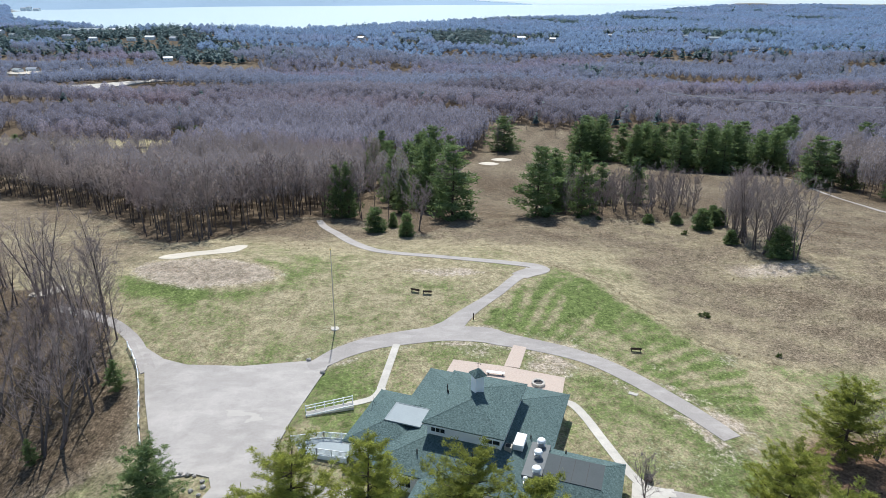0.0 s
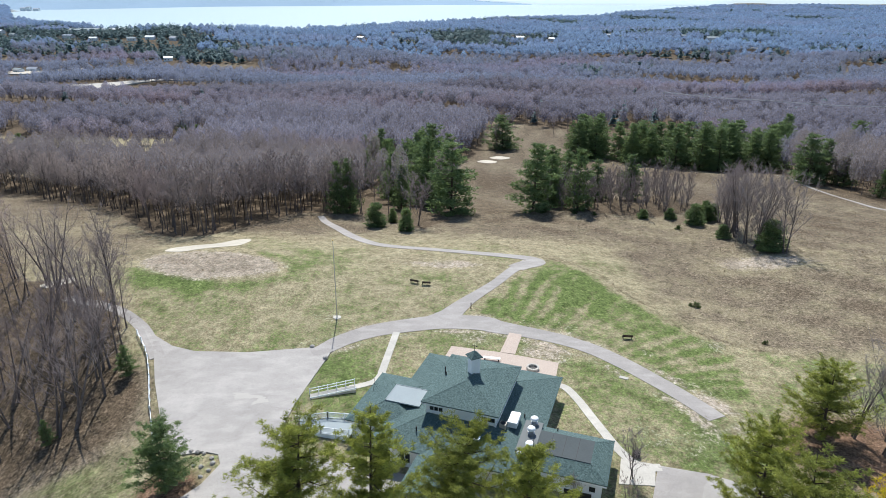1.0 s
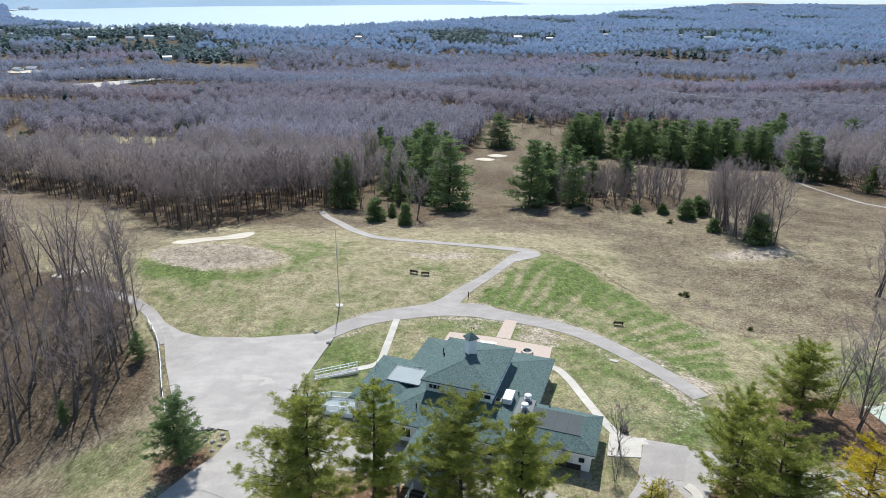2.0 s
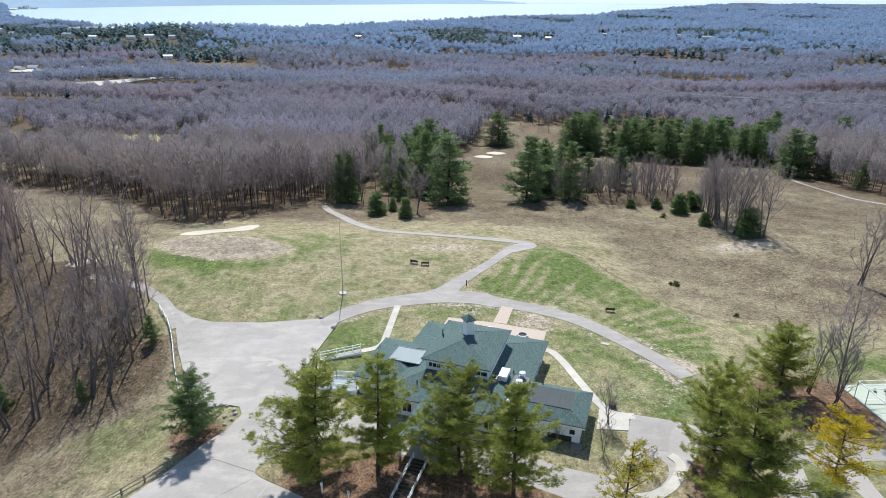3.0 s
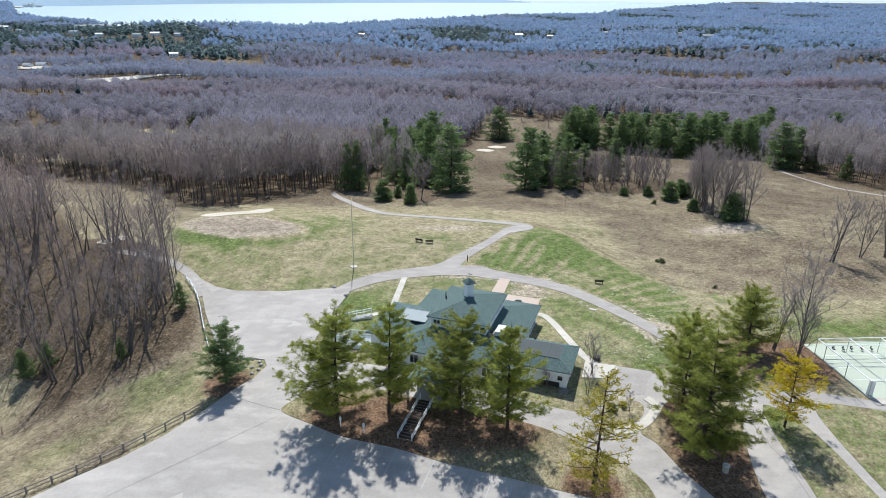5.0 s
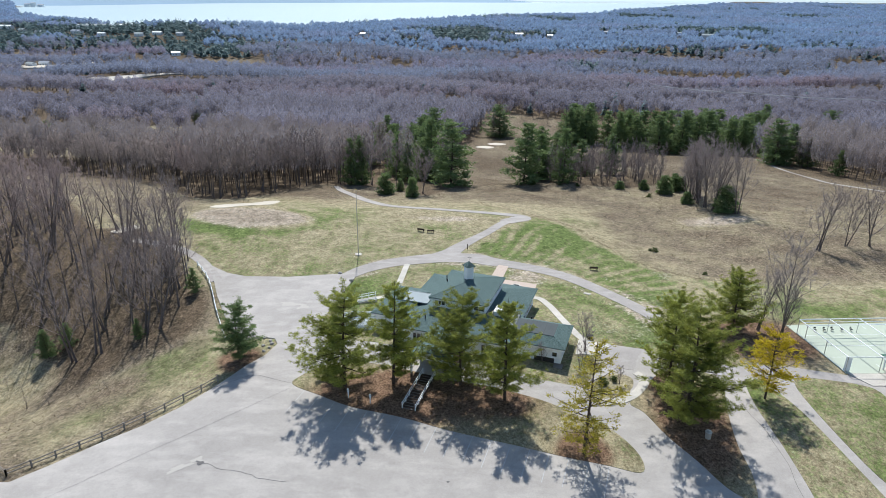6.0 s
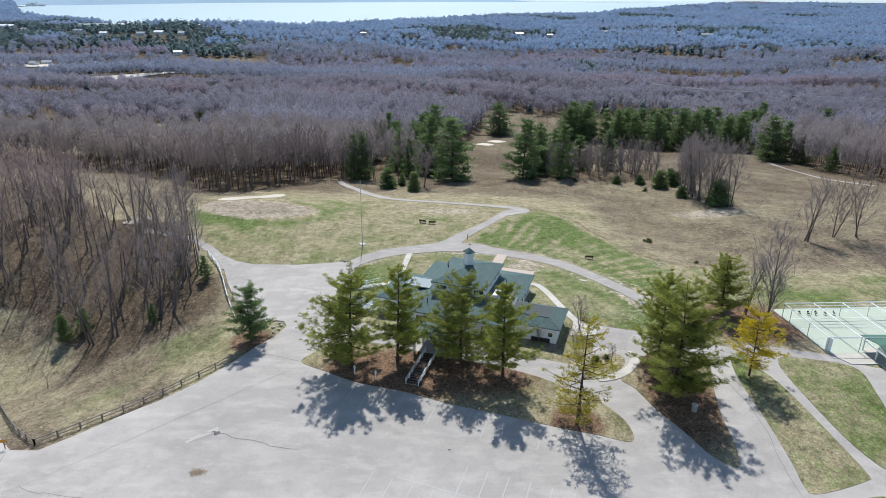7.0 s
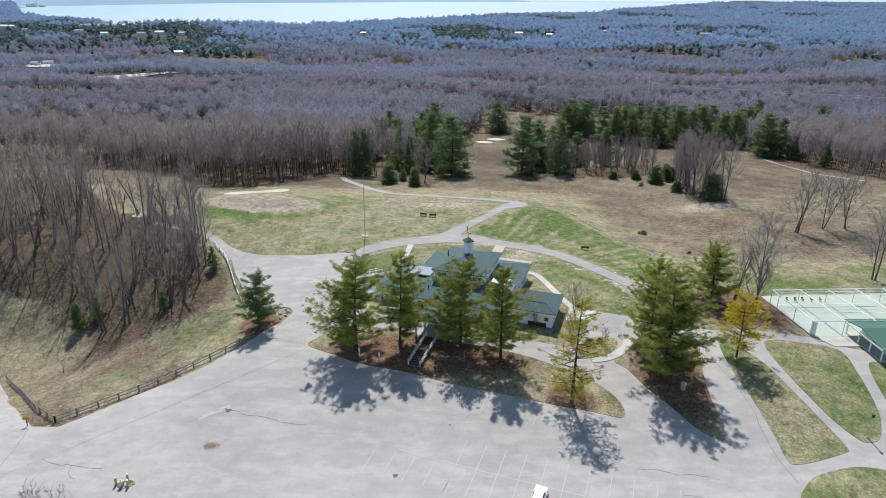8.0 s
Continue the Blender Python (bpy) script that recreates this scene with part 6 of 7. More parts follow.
# ---- flagpole, posts, stones ----
pole = thing("flagpole", pose(-20, 30, 0), "tall slim white flagpole in a round concrete base", "flagpole")
part("base", Geo().tube((0, 0, -0.2), (0, 0, 0.12), 0.85, 0.8, 18), CONCRETE, pole)
part("shaft", Geo().tube((0, 0, 0.1), (0, 0, 9), 0.11, 0.085, 10).tube((0, 0, 9), (0, 0, 16.2), 0.085, 0.05, 10), GALV, pole)
part("ball", Geo().dome((0, 0, 16.3), 0.16, 0.16, 10, 4).tube((0, 0, 16.2), (0, 0, 16.3), 0.06, 0.16, 10), paint("gold_ball", (0.6, 0.45, 0.15), 0.3, 0.05, 0.8), pole)


def boulder(x, y, r, seed, label, mat=STONE, group="boulders", lift=0.05):
    rr = np.random.default_rng(seed)
    bm = bmesh.new()
    bmesh.ops.create_icosphere(bm, subdivisions=2, radius=r)
    for v in bm.verts:
        n = noise.noise(v.co * (1.3 / r) + Vector((seed * 3.1, 0, 0)))
        v.co *= 1 + 0.35 * n
        v.co.z = max(v.co.z * 0.75, -0.3 * r)
    me = bpy.data.meshes.new("boulder")
    bm.to_mesh(me)
    bm.free()
    me.materials.append(mat)
    ob = new("boulder", me)
    ob.matrix_world = pose(x, y, float(height(x, y)) + lift + 0.1 * r, 0, 0, rr.uniform(0, 360))
    return tagged(ob, label, "boulder", group)


boulder(-22.7, 18.4, 0.5, 1, "pale boulder marking the edge of the car park")
boulder(-19.6, 14.4, 0.5, 2, "pale boulder marking the edge of the car park")
for i, (x, y) in enumerate(((-35.2, -10.4), (-34.3, -10.0), (-33.2, -10.3), (-32.2, -10.7), (-30.7, -11.9), (-30.2, -13.0), (-30.3, -14.4), (-31.0, -15.6), (-31.6, -13.6), (-32.8, -13.2))):
    boulder(x, y, 0.28 + 0.05 * (i % 3), 10 + i, "small field stone ringing the grass tip")
pm = thing("marker_post", pose(6.6, 34.6, float(height(6.6, 34.6))), "short dark post at the fork of the paths", "post")
part("shaft", Geo().box(-0.09, 0.09, -0.09, 0.09, -0.2, 1.35).add([(-0.11, -0.11, 1.35), (0.11, -0.11, 1.35), (0.11, 0.11, 1.35), (-0.11, 0.11, 1.35), (0, 0, 1.47)], [(0, 1, 4), (1, 2, 4), (2, 3, 4), (3, 0, 4)]), WOOD_DARK, pm)
for x, y in ((-13.7, -30.4), (-10.1, -31.8)):
    sg = thing("stall_sign", pose(x, y, float(height(x, y)) + 0.10), "small white sign on a post by the stalls", "sign", "signs by the stalls")
    part("post", Geo().box(-0.07, 0.07, -0.07, 0.07, -0.3, 1.7), WHITE, sg)
    part("plate", Geo().box(-0.17, 0.17, -0.1, -0.075, 1.15, 1.65), WHITE, sg)
    part("lettering", Geo().box(-0.11, 0.11, -0.106, -0.1, 1.45, 1.5).box(-0.11, 0.11, -0.106, -0.1, 1.32, 1.37), DARK, sg)
x, y = 39.8, -38.3
tb = thing("litter_bin", pose(x, y, float(height(x, y)) + 0.10), "pale round litter bin under the big pine", "bin")
part("body", Geo().tube((0, 0, 0), (0, 0, 1.05), 0.42, 0.46, 14), STONE, tb)
part("lid", Geo().tube((0, 0, 1.05), (0, 0, 1.1), 0.5, n=14).dome((0, 0, 1.1), 0.48, 0.2, 14), GALV, tb)
x, y = 27.6, -12.6
db = thing("wheeled_bin", pose(x, y, float(height(x, y)) + 0.08, 0, 0, -18), "dark low crate on the kitchen apron", "bin")
part("body", Geo().box(-0.5, 0.5, -0.45, 0.45, 0, 0.55), DARK, db)
part("lid", Geo().box(-0.54, 0.54, -0.49, 0.49, 0.55, 0.6), RUBBER, db)
x, y = 63.8, -48.6
lp = thing("lamp_post", pose(x, y, float(height(x, y)) + 0.10), "slim grey lamp post beside the path", "lamp post")
part("shaft", Geo().tube((0, 0, -0.2), (0, 0, 3.6), 0.09, 0.07, 8), GALV, lp)
part("base", Geo().tube((0, 0, -0.1), (0, 0, 0.2), 0.2, 0.16, 10), CONCRETE, lp)
part("head", Geo().tube((0, 0, 3.55), (0, 0, 3.95), 0.16, 0.2, 10).dome((0, 0, 3.95), 0.24, 0.14, 10), DARK, lp)
x, y = -41.6, -60.0
pl = thing("bollard_cluster", pose(x, y, float(height(x, y)) + 0.05), "yellow bollards round a grey pump in the car park", "bollards")
for dx, dy, h in ((-0.9, 0.2, 1.1), (0.5, 0.7, 1.3), (0.9, -0.2, 1.1)):
    b = part("bollard", Geo().tube((dx, dy, -0.1), (dx, dy, h), 0.16, n=10), paint("yellow_paint", (0.55, 0.45, 0.10), 0.6), pl)
    part("cap", Geo().dome((dx, dy, h), 0.17, 0.12, 10), WHITE, b)
part("pump", Geo().box(-0.25, 0.25, -0.45, 0.05, 0, 0.9).tube((0, -0.2, 0.9), (0, -0.2, 1.15), 0.1), GALV, pl)


# ---- split-rail fences ----
def rail_fence(pts, label, mat, h=1.15, gap=2.9, kind_rails=2):
    ob = thing("rail_fence", Matrix(), label, "fence")
    run = curve(pts, False, 6)
    d = np.cumsum([0] + [math.dist(a, b) for a, b in zip(run, run[1:])])
    n = max(2, int(d[-1] / gap))
    spots = [(float(np.interp(k * d[-1] / n, d, [p[0] for p in run])), float(np.interp(k * d[-1] / n, d, [p[1] for p in run]))) for k in range(n + 1)]
    tops = []
    for x, y in spots:
        z = float(height(x, y))
        tops.append((x, y, z))
        part("post", Geo().box(x - 0.1, x + 0.1, y - 0.1, y + 0.1, z - 0.3, z + h + random.uniform(0.02, 0.12)), mat, ob)
    for a, b in zip(tops, tops[1:]):
        for k in range(kind_rails):
            z = h * (0.42 + 0.45 * k)
            part("rail", Geo().beam((a[0], a[1], a[2] + z + random.uniform(-0.06, 0.06)), (b[0], b[1], b[2] + z + random.uniform(-0.06, 0.06)), 0.08, 0.13), mat, ob)


rail_fence([(-36.2, -24.8), (-38.6, -27.9), (-42.8, -32.3), (-47.0, -36.1), (-51.5, -39.5), (-56.3, -42.9), (-59.2, -45.0)], "weathered split-rail fence along the car park", WOOD_GREY)
rail_fence([(-59.2, -45.0), (-65.2, -40.2), (-71.5, -33.5), (-79.8, -24.0), (-88, -15.5)], "weathered split-rail fence along the entrance road", WOOD_GREY)
rail_fence([(-56.8, 23.4), (-52.6, 17.4), (-49.2, 10.6), (-46.6, 4.6), (-44.8, 0.6)], "sagging whitish rail fence beside the bare wood", WHITE)
rail_fence([(-44.8, 0.6), (-42.4, -4.4), (-40.0, -9.4)], "low whitish rail fence above the bank", WHITE, 0.7)

# ---- stall lines, cracks and patches of the car park ----
def strip(name, pts, w, mat, lift, label=""):
    fine = []
    for (x0, y0), (x1, y1) in zip(pts, pts[1:]):
        k = max(1, int(math.dist((x0, y0), (x1, y1)) / 1.5))
        fine += [(x0 + (x1 - x0) * i / k, y0 + (y1 - y0) * i / k) for i in range(k)]
    fine.append(pts[-1])
    o = ribbon(fine, (w, w))
    m = len(fine)
    z = height(np.array([p[0] for p in o]), np.array([p[1] for p in o])) + lift
    g = Geo().add([(p[0], p[1], float(c)) for p, c in zip(o, z)], [(i + 1, i, 2 * m - 1 - i, 2 * m - 2 - i) for i in range(m - 1)])
    part(name, g, mat, parking, label)


dx, dy = (32.8 - 7.4) / 9, (-59.5 + 51.1) / 9
for k in range(-1, 16):
    x, y = 7.4 + dx * k, -51.1 + dy * k
    strip("stall_line", [(x, y), (x - 1.75, y - 5.2)], 0.11, LINE, 0.058)
    strip("stall_line", [(x - 1.75, y - 5.2), (x - 3.4, y - 10.2)], 0.11, LINE, 0.058)
for k in range(-5, 0):
    x, y = 7.4 + dx * k, -51.1 + dy * k
    strip("stall_line", [(x - 1.75, y - 5.2), (x - 3.4, y - 10.2)], 0.10, LINE, 0.058)
strip("stall_line", [(-5.1, -52.3), (5.9, -56.2), (17.5, -60.2), (30, -64.2)], 0.11, LINE, 0.064)
edge_pts = ((-21.6, -28.2), (-13.1, -32.9), (-5.2, -35.2), (11.4, -40.6), (26.5, -45.0))
for k in range(18):
    x = -21.0 + 2.66 * k
    y = float(np.interp(x, [p[0] for p in edge_pts], [p[1] for p in edge_pts])) + 0.1
    strip("stall_line", [(x, y), (x - 1.7, y - 5.0)], 0.10, LINE, 0.058)
for pts in ([(-31.9, -44.0), (-29, -45.2), (-26.2, -45.7), (-23, -46.9), (-19.8, -47.2)], [(38.8, -57.5), (36, -56.6), (33.4, -56.6), (31, -55.7), (28.2, -55.5)], [(46.8, -27), (48, -32), (49.0, -37), (49.3, -43), (48.9, -48.4), (48.6, -53), (49.2, -58)], [(-60.8, -56.2), (-61.4, -52), (-62.0, -49), (-62.6, -46.3)], [(-56, -54), (-53.7, -55.3), (-50.6, -55.8), (-46.1, -56.6)], [(-50.6, -55.8), (-50.1, -57.6), (-48.6, -59)], [(-36.0, -26.6), (-32.5, -24.2), (-29.8, -23.7), (-23.6, -26.5)], [(33, -60.5), (38, -61.5), (44, -63)]):
    bend = [(x + 0.25 * wavy(x, y, 0.7, i), y + 0.2 * wavy(y, x, 0.6, i)) for i, (x, y) in enumerate(curve(pts, False, 4))]
    strip("asphalt_crack", bend, 0.05, TAR, 0.072, "dark sealed crack")
for x, y, r in ((-32.4, -43.7, 0.6), (-5.4, -57.5, 0.35), (2, -47, 0.2)):
    part("pothole", Geo().add([(x + r * (1 + 0.3 * math.sin(5 * a + x)) * math.cos(a), y + r * (1 + 0.3 * math.sin(3 * a)) * math.sin(a), float(height(x, y)) + 0.06) for a in (6.283 * i / 14 for i in range(14))], [tuple(range(14))]), TAR, parking, "ragged dark pothole")
lf = Geo()
rl = np.random.default_rng(5)
for i in range(150):
    x, y = -32.4 + rl.normal() * 0.6, -51.9 + rl.normal() * 0.38
    z, a = float(height(x, y)) + 0.07, rl.uniform(0, 6.28)
    c, s2 = math.cos(a) * 0.12, math.sin(a) * 0.12
    lf.add([(x - c, y - s2, z), (x + s2 * 0.6, y - c * 0.6, z + 0.03), (x + c, y + s2, z), (x - s2 * 0.6, y + c * 0.6, z + 0.02)], [(0, 1, 2, 3)])
tagged(new("leaf_drift", lf.mesh("leaf_drift", paint("dead_leaves", (0.34, 0.25, 0.17), 0.9, 0.3, 0, 0.2, 6))), "small drift of brown leaves on the asphalt", "leaves", "", "stuff")

SEAM = paint("asphalt_seam", (0.27, 0.262, 0.255), 0.9, 0.2)
strip("asphalt_seam", [(x + 0.08 * wavy(x, y, 0.9, 2.0), y + 0.08 * wavy(y, x, 0.8, 1.0)) for x, y in curve([(-23.5, -27.7), (-33.5, -36.0), (-40.5, -41.4), (-47.9, -47.4), (-54.4, -53.1), (-62, -60)], False, 6)], 0.045, SEAM, 0.07, "faint paving seam")
DUST = paint("pale_dust", (0.50, 0.475, 0.44), 0.95, 0.15, 0, 0.2, 1.5)
for x0, y0, a, b, turn in ((-35.0, -44.9, 1.7, 0.45, 0.55), (-33.0, -43.4, 0.8, 0.5, 0.3), (-30.2, 3.0, 2.6, 0.7, -0.2), (-27.5, 1.5, 1.2, 0.8, 0.4)):
    c, s2 = math.cos(turn), math.sin(turn)
    rim = []
    for i in range(22):
        t = 6.283 * i / 22
        k = 1 + 0.28 * math.sin(3 * t + x0) + 0.16 * math.sin(7 * t + y0)
        u, v = a * k * math.cos(t), b * k * math.sin(t)
        rim.append((x0 + u * c - v * s2, y0 + u * s2 + v * c))
    part("pale_stain", Geo().add([(x, y, float(height(x, y)) + 0.066) for x, y in rim], [tuple(range(22))]), DUST, parking, "pale dusty stain")
x, y = -63.5, -45.3
sn = thing("warning_sign", pose(x, y, float(height(x, y)), 0, 0, 20), "small orange board on a post by the road", "sign")
part("post", Geo().box(-0.05, 0.05, -0.05, 0.05, -0.3, 1.5), WOOD_DARK, sn)
part("board", Geo().box(-0.42, 0.42, -0.08, -0.05, 1.2, 1.7), paint("orange_board", (0.62, 0.30, 0.04), 0.6, 0.1), sn, "orange board")
for x, y, s2 in ((-74.4, -17.9, 0.17), (-69.5, -19.0, 0.10), (-57.7, -20.1, 0.10), (-79, -12, 0.16), (-84, -9, 0.18)):
    place_bare(gully_kinds, x, y, s2, "leafless sapling on the grassy bank")

rb = Geo()
for i in range(150):
    a, q = rl.uniform(0, 6.28), 1.15 * rl.uniform(0.2, 1.0) ** 0.6
    x, y = -41.6 + 0.2 + q * 1.15 * math.cos(a), -60.0 + 0.25 + q * 0.75 * math.sin(a)
    z, k, t = float(height(x, y)) + 0.05, rl.uniform(0.05, 0.13), rl.uniform(0, 3)
    rb.add([(x + k * math.cos(t), y + k * math.sin(t), z), (x + k * math.cos(t + 2.1), y + k * math.sin(t + 2.1), z), (x + k * math.cos(t + 4.2), y + k * math.sin(t + 4.2), z), (x, y, z + k * 0.9)], [(0, 1, 3), (1, 2, 3), (2, 0, 3)])
tagged(new("rubble", rb.mesh("rubble", paint("broken_concrete", (0.36, 0.31, 0.27), 0.9, 0.35, 0, 0.2, 5))), "broken rubble round the bollards on the asphalt", "rubble", "", "stuff")

# ---- the paddle court and its hut ----
court = [(69.1, -21.5), (67.2, -4.2), (96.5, -1.6), (98.5, -20.4)]
flat("court_slab", "pale green sports court slab", "court", [court[0], court[3], court[2], court[1]], 0.1, COURT, cell=2.0)
flat("court_apron", "concrete apron in front of the court", "pad", [(69.2, -21.6), (78.0, -21.3), (78.0, -24.8), (71.4, -25.2)], 0.16, CONCRETE)
flat("cart_path", "asphalt path leading to the court", "path", ribbon(curve([(54.5, -21.0), (60, -21.3), (66, -22.6), (70.4, -23.6)]), (3.2, 2.6, 2.4)), 0.076, ASPHALT_PATH)


def cp(s, t, h):
    """A spot of the court: s along, t inward, h above the slab."""
    a, b, c, d = (np.array(p) for p in (court[0], court[3], court[1], court[2]))
    p = (a * (1 - s) + b * s) * (1 - t) + (c * (1 - s) + d * s) * t
    return (float(p[0]), float(p[1]), float(height(*p)) + 0.1 + h)


cage = thing("court_cage", Matrix(), "white tubular cage frame standing over the court", "cage")
for i in range(6):
    for t in (0.02, 0.34, 0.66, 0.8):
        if t in (0.34, 0.66) and i > 0:
            continue
        part("post", Geo().tube(cp(i / 5, t, -0.1), cp(i / 5, t, 2.9), 0.07, n=8), GALV, cage)
    part("roof_bar", Geo().tube(cp(i / 5, 0.02, 2.9), cp(i / 5, 0.8, 2.9), 0.09, n=8), WHITE, cage)
for t, r in ((0.02, 0.08), (0.66, 0.06), (0.73, 0.06), (0.8, 0.09)):
    part("roof_bar", Geo().tube(cp(0, t, 2.93), cp(1, t, 2.93), r, n=8), WHITE, cage)
part("kick_rail", Geo().tube(cp(0, 0.02, 0.1), cp(0, 0.8, 0.1), 0.05, n=6), WHITE, cage)
part("door_panel", Geo().beam(cp(0.005, 0.06, 1.3), cp(0.03, 0.03, 1.3), 0.08, 2.6), WHITE, cage, "white padded gate panel")
for s in (0.25, 0.5, 0.75):
    a, b = cp(s, 0.1, 0.006), cp(s, 0.95, 0.006)
    part("court_line", Geo().beam(a, b, 0.07, 0.008), WHITE, cage)
for t in (0.3, 0.52, 0.75):
    part("court_line", Geo().beam(cp(0.03, t, 0.008), cp(0.97, t, 0.008), 0.07, 0.008), WHITE, cage)
for i, (s, t) in enumerate(((0.135, 0.84), (0.195, 0.835), (0.25, 0.84), (0.315, 0.835), (0.375, 0.83))):
    x, y, z = cp(s, t, 0)
    hb = thing("court_chair", pose(x, y, z, 0, 0, 10 + i * 7), "small dark folding chair on the court", "chair", "chairs on the court")
    part("seat", Geo().box(-0.22, 0.22, -0.22, 0.22, 0.4, 0.45), DARK, hb)
    part("backrest", Geo().box(-0.22, 0.22, 0.2, 0.24, 0.55, 0.85), DARK, hb)
    for sx in (-0.2, 0.2):
        part("leg", Geo().beam((sx, -0.2, 0), (sx, 0.22, 0.85), 0.03), DARK, hb)
        part("leg", Geo().beam((sx, 0.22, 0), (sx, -0.18, 0.42), 0.03), DARK, hb)
hut = thing("court_hut", pose(76.3, -19.6, float(height(80, -22)) + 0.12, 0, 0, 2), "white court hut under a green metal roof on posts", "hut")
part("wall", Geo().box(2.2, 14, -8.5, -1.2, 0, 2.3), WHITE, hut)
part("floor_slab", Geo().box(-0.2, 14.2, -10.6, 0.2, -0.4, 0.04), CONCRETE, hut)
part("roof", Geo().slab([(-0.6, -11.0, 2.35), (14.6, -11.0, 2.35), (14.6, -4.6, 3.4), (-0.6, -4.6, 3.4)], 0.12).slab([(-0.6, -4.6, 3.4), (14.6, -4.6, 3.4), (14.6, 0.4, 2.6), (-0.6, 0.4, 2.6)], 0.12), GREEN_ROOF, hut, "green sheet-metal roof")
part("gutter", Geo().box(-0.7, -0.6, -11.0, 0.4, 2.2, 2.42), WHITE, hut)
for v in (-10.4, -7.2, -4.0, -0.4):
    part("post", Geo().box(-0.2, 0.0, v - 0.1, v + 0.1, 0, 2.45), WHITE, hut)
part("door", Geo().box(2.16, 2.2, -5.6, -4.6, 0.04, 2.05), GALV, hut)

# ---- the parked car ----
car = thing("parked_car", pose(13.5, -62.1, float(height(13.5, -62.1)) + 0.05, 0, 0, 161), "white estate car parked on a marked stall", "car")


def loft(rings):
    """A body through cross rings, each of the same number of points."""
    g, n = Geo(), len(rings[0])
    vs = [p for r in rings for p in r]
    fs = [(i * n + j, i * n + (j + 1) % n, (i + 1) * n + (j + 1) % n, (i + 1) * n + j) for i in range(len(rings) - 1) for j in range(n)]
    return g.add(vs, fs + [tuple(range(n))[::-1], tuple((len(rings) - 1) * n + j for j in range(n))])


def ring(y, w, z0, z1, tuck=0.85):
    return [(-w * 0.92, y, z0), (w * 0.92, y, z0), (w, y, z0 + (z1 - z0) * 0.35), (w * 0.98, y, z0 + (z1 - z0) * 0.75), (w * tuck, y, z1), (-w * tuck, y, z1), (-w * 0.98, y, z0 + (z1 - z0) * 0.75), (-w, y, z0 + (z1 - z0) * 0.35)]


body = part("body", loft([ring(-2.3, 0.72, 0.42, 0.7), ring(-2.15, 0.84, 0.3, 0.82), ring(-1.2, 0.9, 0.25, 0.95), ring(-0.4, 0.91, 0.25, 0.98), ring(1.2, 0.91, 0.25, 1.0), ring(2.0, 0.88, 0.28, 1.02), ring(2.28, 0.8, 0.4, 0.95)]), CAR_PAINT, car, "white painted body")
part("cabin", loft([ring(-0.95, 0.76, 0.93, 0.98, 0.98), ring(-0.25, 0.74, 0.93, 1.46, 0.82), ring(0.9, 0.74, 0.93, 1.5, 0.82), ring(1.75, 0.72, 0.93, 1.42, 0.82), ring(2.15, 0.74, 0.93, 1.0, 0.95)]), GLASS, car, "dark tinted glasshouse")
part("roof", loft([[(-0.6, -0.3, 1.46), (0.6, -0.3, 1.46), (0.6, -0.3, 1.50), (-0.6, -0.3, 1.50)], [(-0.62, 0.9, 1.5), (0.62, 0.9, 1.5), (0.62, 0.9, 1.55), (-0.62, 0.9, 1.55)], [(-0.6, 1.8, 1.43), (0.6, 1.8, 1.43), (0.6, 1.8, 1.48), (-0.6, 1.8, 1.48)]]), CAR_PAINT, car)
for sx in (-1, 1):
    for y in (-1.4, 1.35):
        wh = part("wheel", Geo().tube((sx * 0.72, y, 0.33), (sx * 0.92, y, 0.33), 0.33, n=16), RUBBER, car)
        part("rim", Geo().tube((sx * 0.9, y, 0.33), (sx * 0.935, y, 0.33), 0.2, n=12), GALV, wh)
    part("headlight", Geo().box(sx * 0.66 - 0.14, sx * 0.66 + 0.14, -2.27, -2.15, 0.62, 0.76), GALV, car)
    part("tail_light", Geo().box(sx * 0.68 - 0.1, sx * 0.68 + 0.1, 2.2, 2.29, 0.7, 0.92), RED, car)
    part("mirror", Geo().box(sx * 0.97 - 0.1, sx * 0.97 + 0.1, -0.75, -0.62, 0.95, 1.08), CAR_PAINT, car)
part("bumper", Geo().box(-0.78, 0.78, -2.36, -2.2, 0.35, 0.52), CAR_PAINT, car)

# ---- far buildings and lines ----
for i, (x, y, w, d, h) in enumerate(HOUSES):
    hs = thing("far_house", pose(x, y, float(height(x, y)), 0, 0, (i * 37) % 50 - 25), "small pale-walled house far off among the trees", "house", "far houses")
    part("wall", Geo().box(-w / 2, w / 2, -d / 2, d / 2, -2, h), WHITE, hs)
    r = min(2.6, d * 0.22)
    part("roof", Geo().add([(-w / 2 - 0.5, -d / 2 - 0.5, h), (w / 2 + 0.5, -d / 2 - 0.5, h), (w / 2 + 0.5, d / 2 + 0.5, h), (-w / 2 - 0.5, d / 2 + 0.5, h), (-w / 2 - 0.5, 0, h + r), (w / 2 + 0.5, 0, h + r)], [(0, 1, 5, 4), (2, 3, 4, 5), (0, 4, 3), (1, 2, 5), (3, 2, 1, 0)]), MEMBRANE if i % 3 == 1 else (WHITE if i % 3 else GALV), hs)
    for k in range(max(2, int(w / 5))):
        part("window", Geo().box(-w / 2 + 2 + k * 4.6, -w / 2 + 3.4 + k * 4.6, -d / 2 - 0.06, -d / 2 + 0.02, 1.4, 3.0), GLASS, hs)
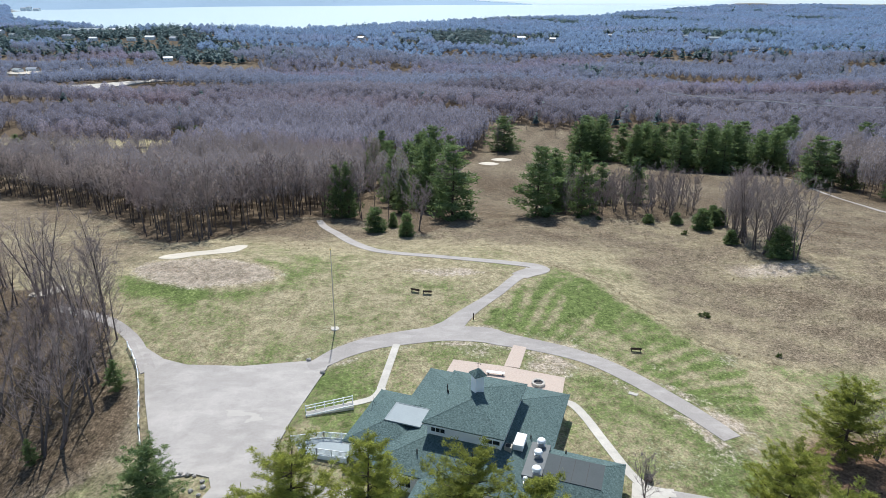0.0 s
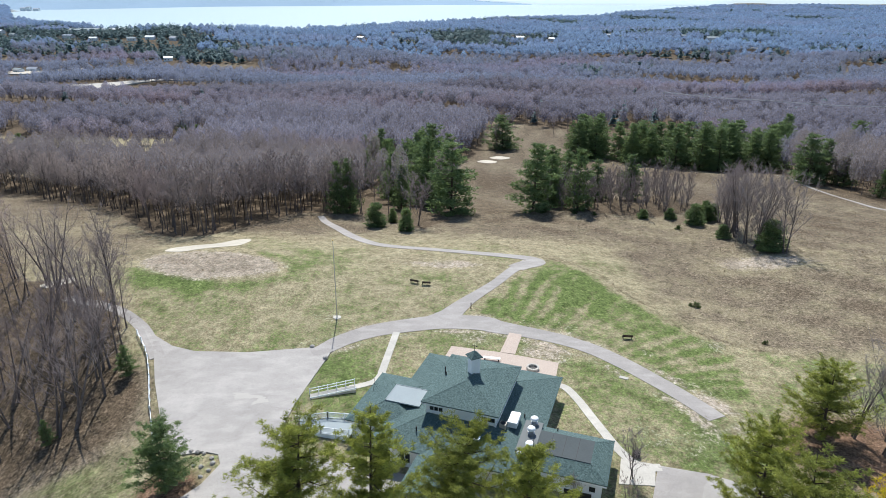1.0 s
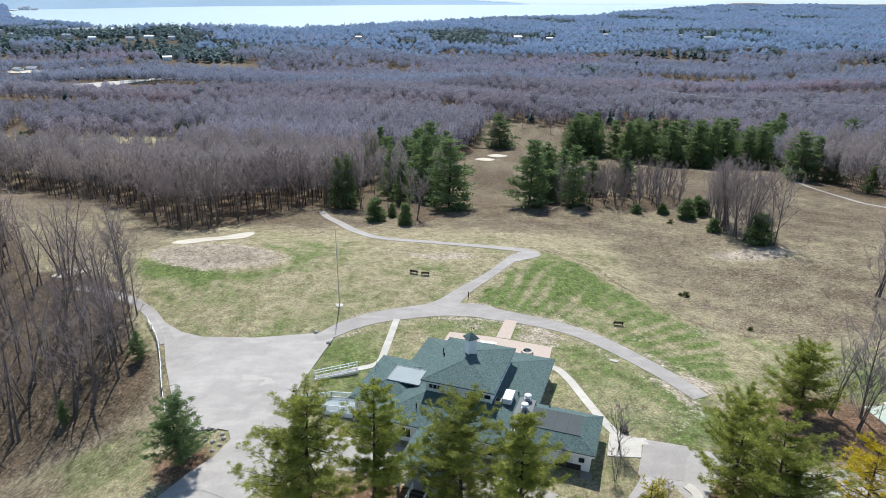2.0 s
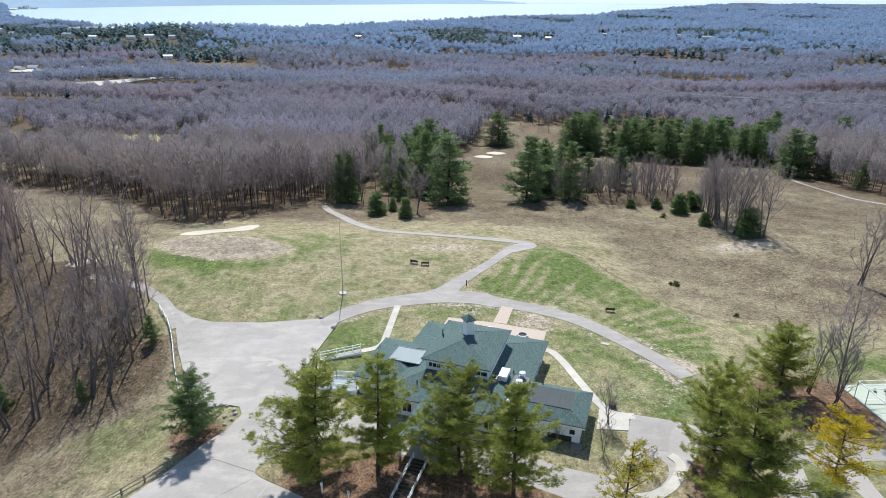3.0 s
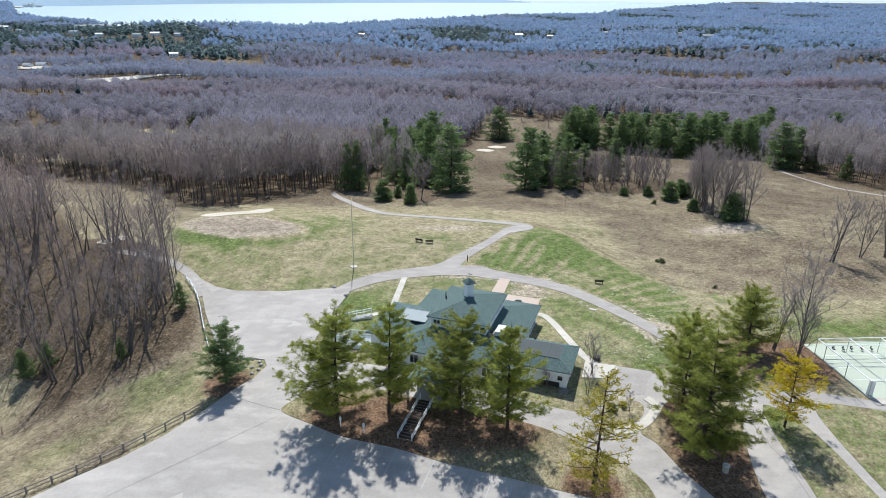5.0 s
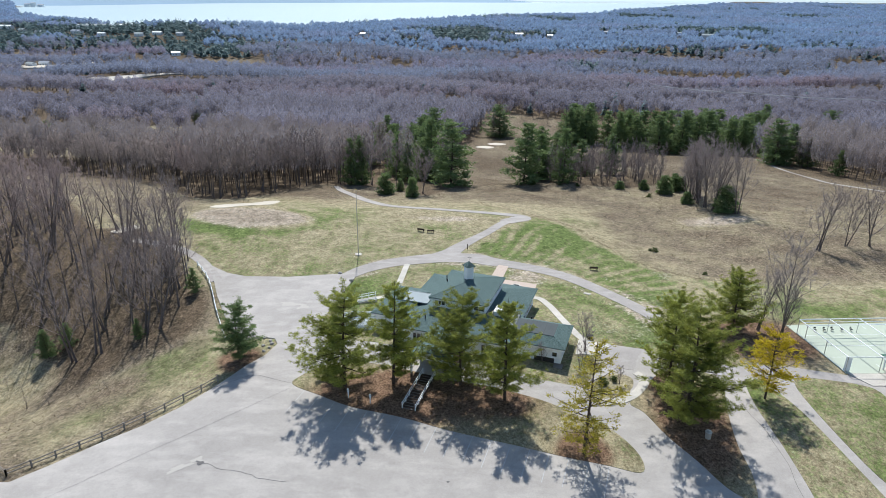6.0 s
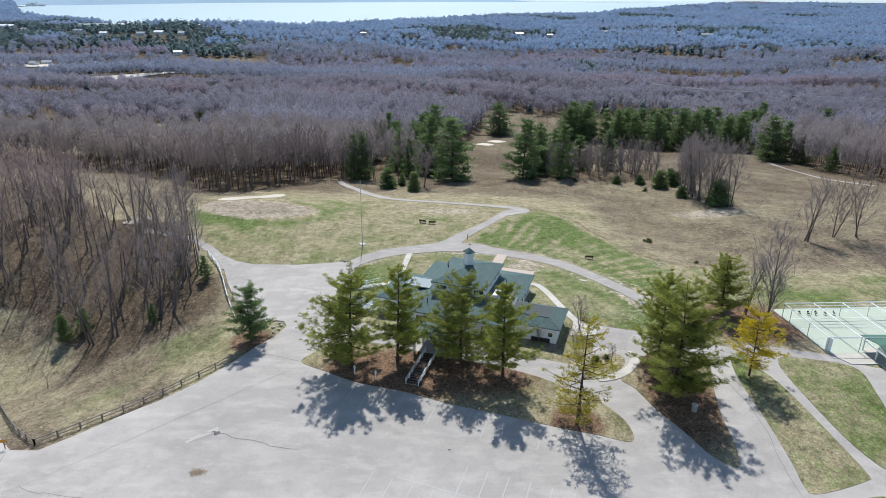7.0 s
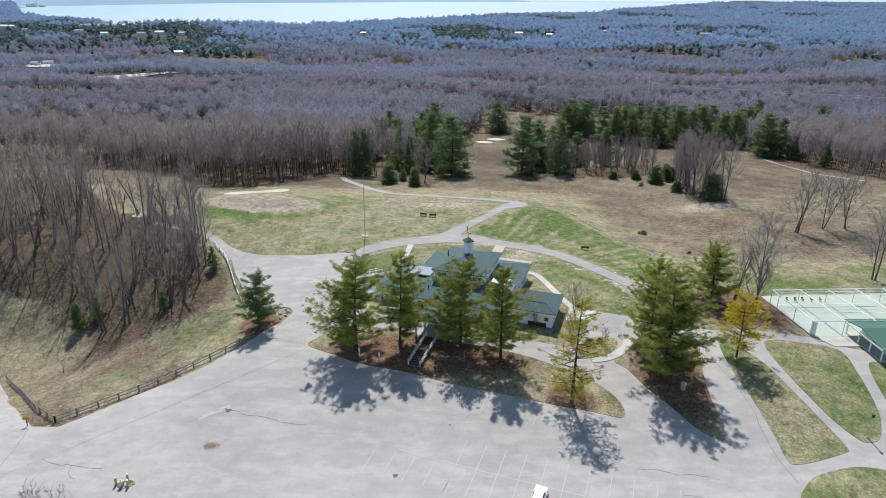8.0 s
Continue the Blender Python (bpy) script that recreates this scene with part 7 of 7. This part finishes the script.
for x, y, w, h in ((-1812, 2868, 22, 9), (-1790, 2872, 14, 13), (-1764, 2880, 24, 6)):
    hb = thing("harbour_building", pose(x, y, float(lake_level(y)) + 1), "white building at the head of the lake", "building", "harbour buildings")
    part("wall", Geo().box(-w / 2, w / 2, -8, 8, -3, h), WHITE, hb)
    part("roof", Geo().add([(-w / 2 - 1, -9, h), (w / 2 + 1, -9, h), (w / 2 + 1, 9, h), (-w / 2 - 1, 9, h), (-w / 2 - 1, 0, h + 3), (w / 2 + 1, 0, h + 3)], [(0, 1, 5, 4), (2, 3, 4, 5), (0, 4, 3), (1, 2, 5), (3, 2, 1, 0)]), GALV, hb)
flat("far_road", "pale far road between the trees", "road", ribbon(curve([(478, 1168), (505, 1186), (540, 1200), (590, 1206)]), (12, 14)), 1.6, CONCRETE, cell=10, skirt=4)
flat("far_field", "pale bare field in the far woods", "field", ribbon(curve([(-740, 735), (-580, 728), (-480, 722), (-395, 770), (-330, 850)]), (60, 56, 44, 20, 12)), 1.6, CONCRETE, cell=8, skirt=4)
flat("far_field", "pale bare field by the far farm", "field", ribbon(curve([(-720, 930), (-640, 915), (-560, 950)]), (36, 22)), 1.6, SAND, cell=10, skirt=4)
for i, (x, y) in enumerate(((187, 490), (254, 440), (326, 408), (420, 370))):
    up = thing("power_pole", pose(x, y, float(height(x, y))), "wooden power pole above the forest", "power pole", "power poles")
    part("pole", Geo().tube((0, 0, -1), (0, 0, 20), 0.2, 0.14, 8), WOOD_GREY, up)
    part("crossarm", Geo().beam((-1.6, -1.6, 19.3), (1.6, 1.6, 19.3), 0.2), WOOD_GREY, up)
ends = [(x, y, float(height(x, y)) + 19.5) for x, y in ((187, 490), (254, 440), (326, 408), (420, 370))]
for k in (-1.5, 0, 1.5):
    run = []
    for (x0, y0, z0), (x1, y1, z1) in zip(ends, ends[1:]):
        run += [(x0 + (x1 - x0) * t + k, y0 + (y1 - y0) * t + k, z0 + (z1 - z0) * t - 4 * t * (1 - t)) for t in (i / 8 for i in range(8))]
    run.append((ends[-1][0] + k, ends[-1][1] + k, ends[-1][2]))
    wire = Tri()
    wire.limb(run, [0.085] * len(run), 5)
    v, f = wire.done()
    tagged(new("power_line", arrays("power_line", v, f, LINE)), "thin power line sagging over the forest", "power line", "power lines")

for x, y, s in ((25.8, -17.2, 0.42), (24.0, -22.6, 0.3), (18.0, -20.5, 0.22), (29.6, -26.6, 0.2)):
    place_bare(spread_kinds, x, y, s, "small leafless shrub beside the kitchen wing")

# ---- rough growth ----
def tussocks(name, label, spots, size, mat, blades=5):
    r2 = np.random.default_rng(3)
    t = Tri()
    n = len(spots)
    base = np.repeat(np.column_stack((spots, height(spots[:, 0], spots[:, 1]))), blades, 0)
    d = r2.normal(size=(n * blades, 3)) * np.array((0.7, 0.7, 0.2)) + np.array((0, 0, 0.7))
    sz = np.repeat(r2.uniform(0.5, 1.3, n), blades)[:, None] * size
    t.blades(base, base + d * sz, (sz * 0.4).ravel(), r2)
    v, f = t.done()
    tagged(new(name, arrays(name, v, f, mat)), label, "grass", "", "stuff")


r3 = np.random.default_rng(9)
sp = np.column_stack((r3.uniform(-130, 175, 42000), r3.uniform(-45, 300, 42000)))
rough = wavy(sp[:, 0], sp[:, 1], 6.0, 2.0) + 0.5 * wavy(sp[:, 0], sp[:, 1], 2.1, 5.0) + 1.5 * (ease(sp[:, 1], 70, 95) + bell(sp[:, 0], sp[:, 1], -48, 55, 1, 10, 7) + bell(sp[:, 0], sp[:, 1], -68, -26, 1, 14, 12) + bell(sp[:, 0], sp[:, 1], 85, 60, 1.2, 26, 26) + bell(sp[:, 0], sp[:, 1], -90, 85, 1.2, 25, 25))
keep = (rough > 1.0) & ~inside(LOT, sp[:, 0], sp[:, 1]) & (near_line([(-40, 121), (-30, 99), (-18, 80), (-3, 74), (22, 67)], sp[:, 0], sp[:, 1]) > 2.5) & ~inside(MID_WOOD, sp[:, 0], sp[:, 1])
for _, pts in BUNKERS:
    keep &= ~inside(curve(pts, True, 5), sp[:, 0], sp[:, 1])
edge_line = [(24.8, 68.3), (30, 66), (36.8, 59.3), (39.7, 49.8), (43.6, 41.7), (46.4, 32.2), (50.7, 26.2), (56.1, 21.8), (66, 17)]
ep = np.concatenate([np.column_stack((np.linspace(a[0], b[0], 45), np.linspace(a[1], b[1], 45))) for a, b in zip(edge_line, edge_line[1:])])
ep = ep + r3.normal(size=ep.shape) * np.array((0.7, 0.7)) + np.array((1.2, 0.6))
sp, keep = np.concatenate((sp, ep)), np.concatenate((keep, np.ones(len(ep), bool)))
tussocks("rough_grass", "dry straw tussocks of the rough", sp[keep], 0.26, twig_material("dry_grass", (0.42, 0.35, 0.24), (0.25, 0.19, 0.13)))
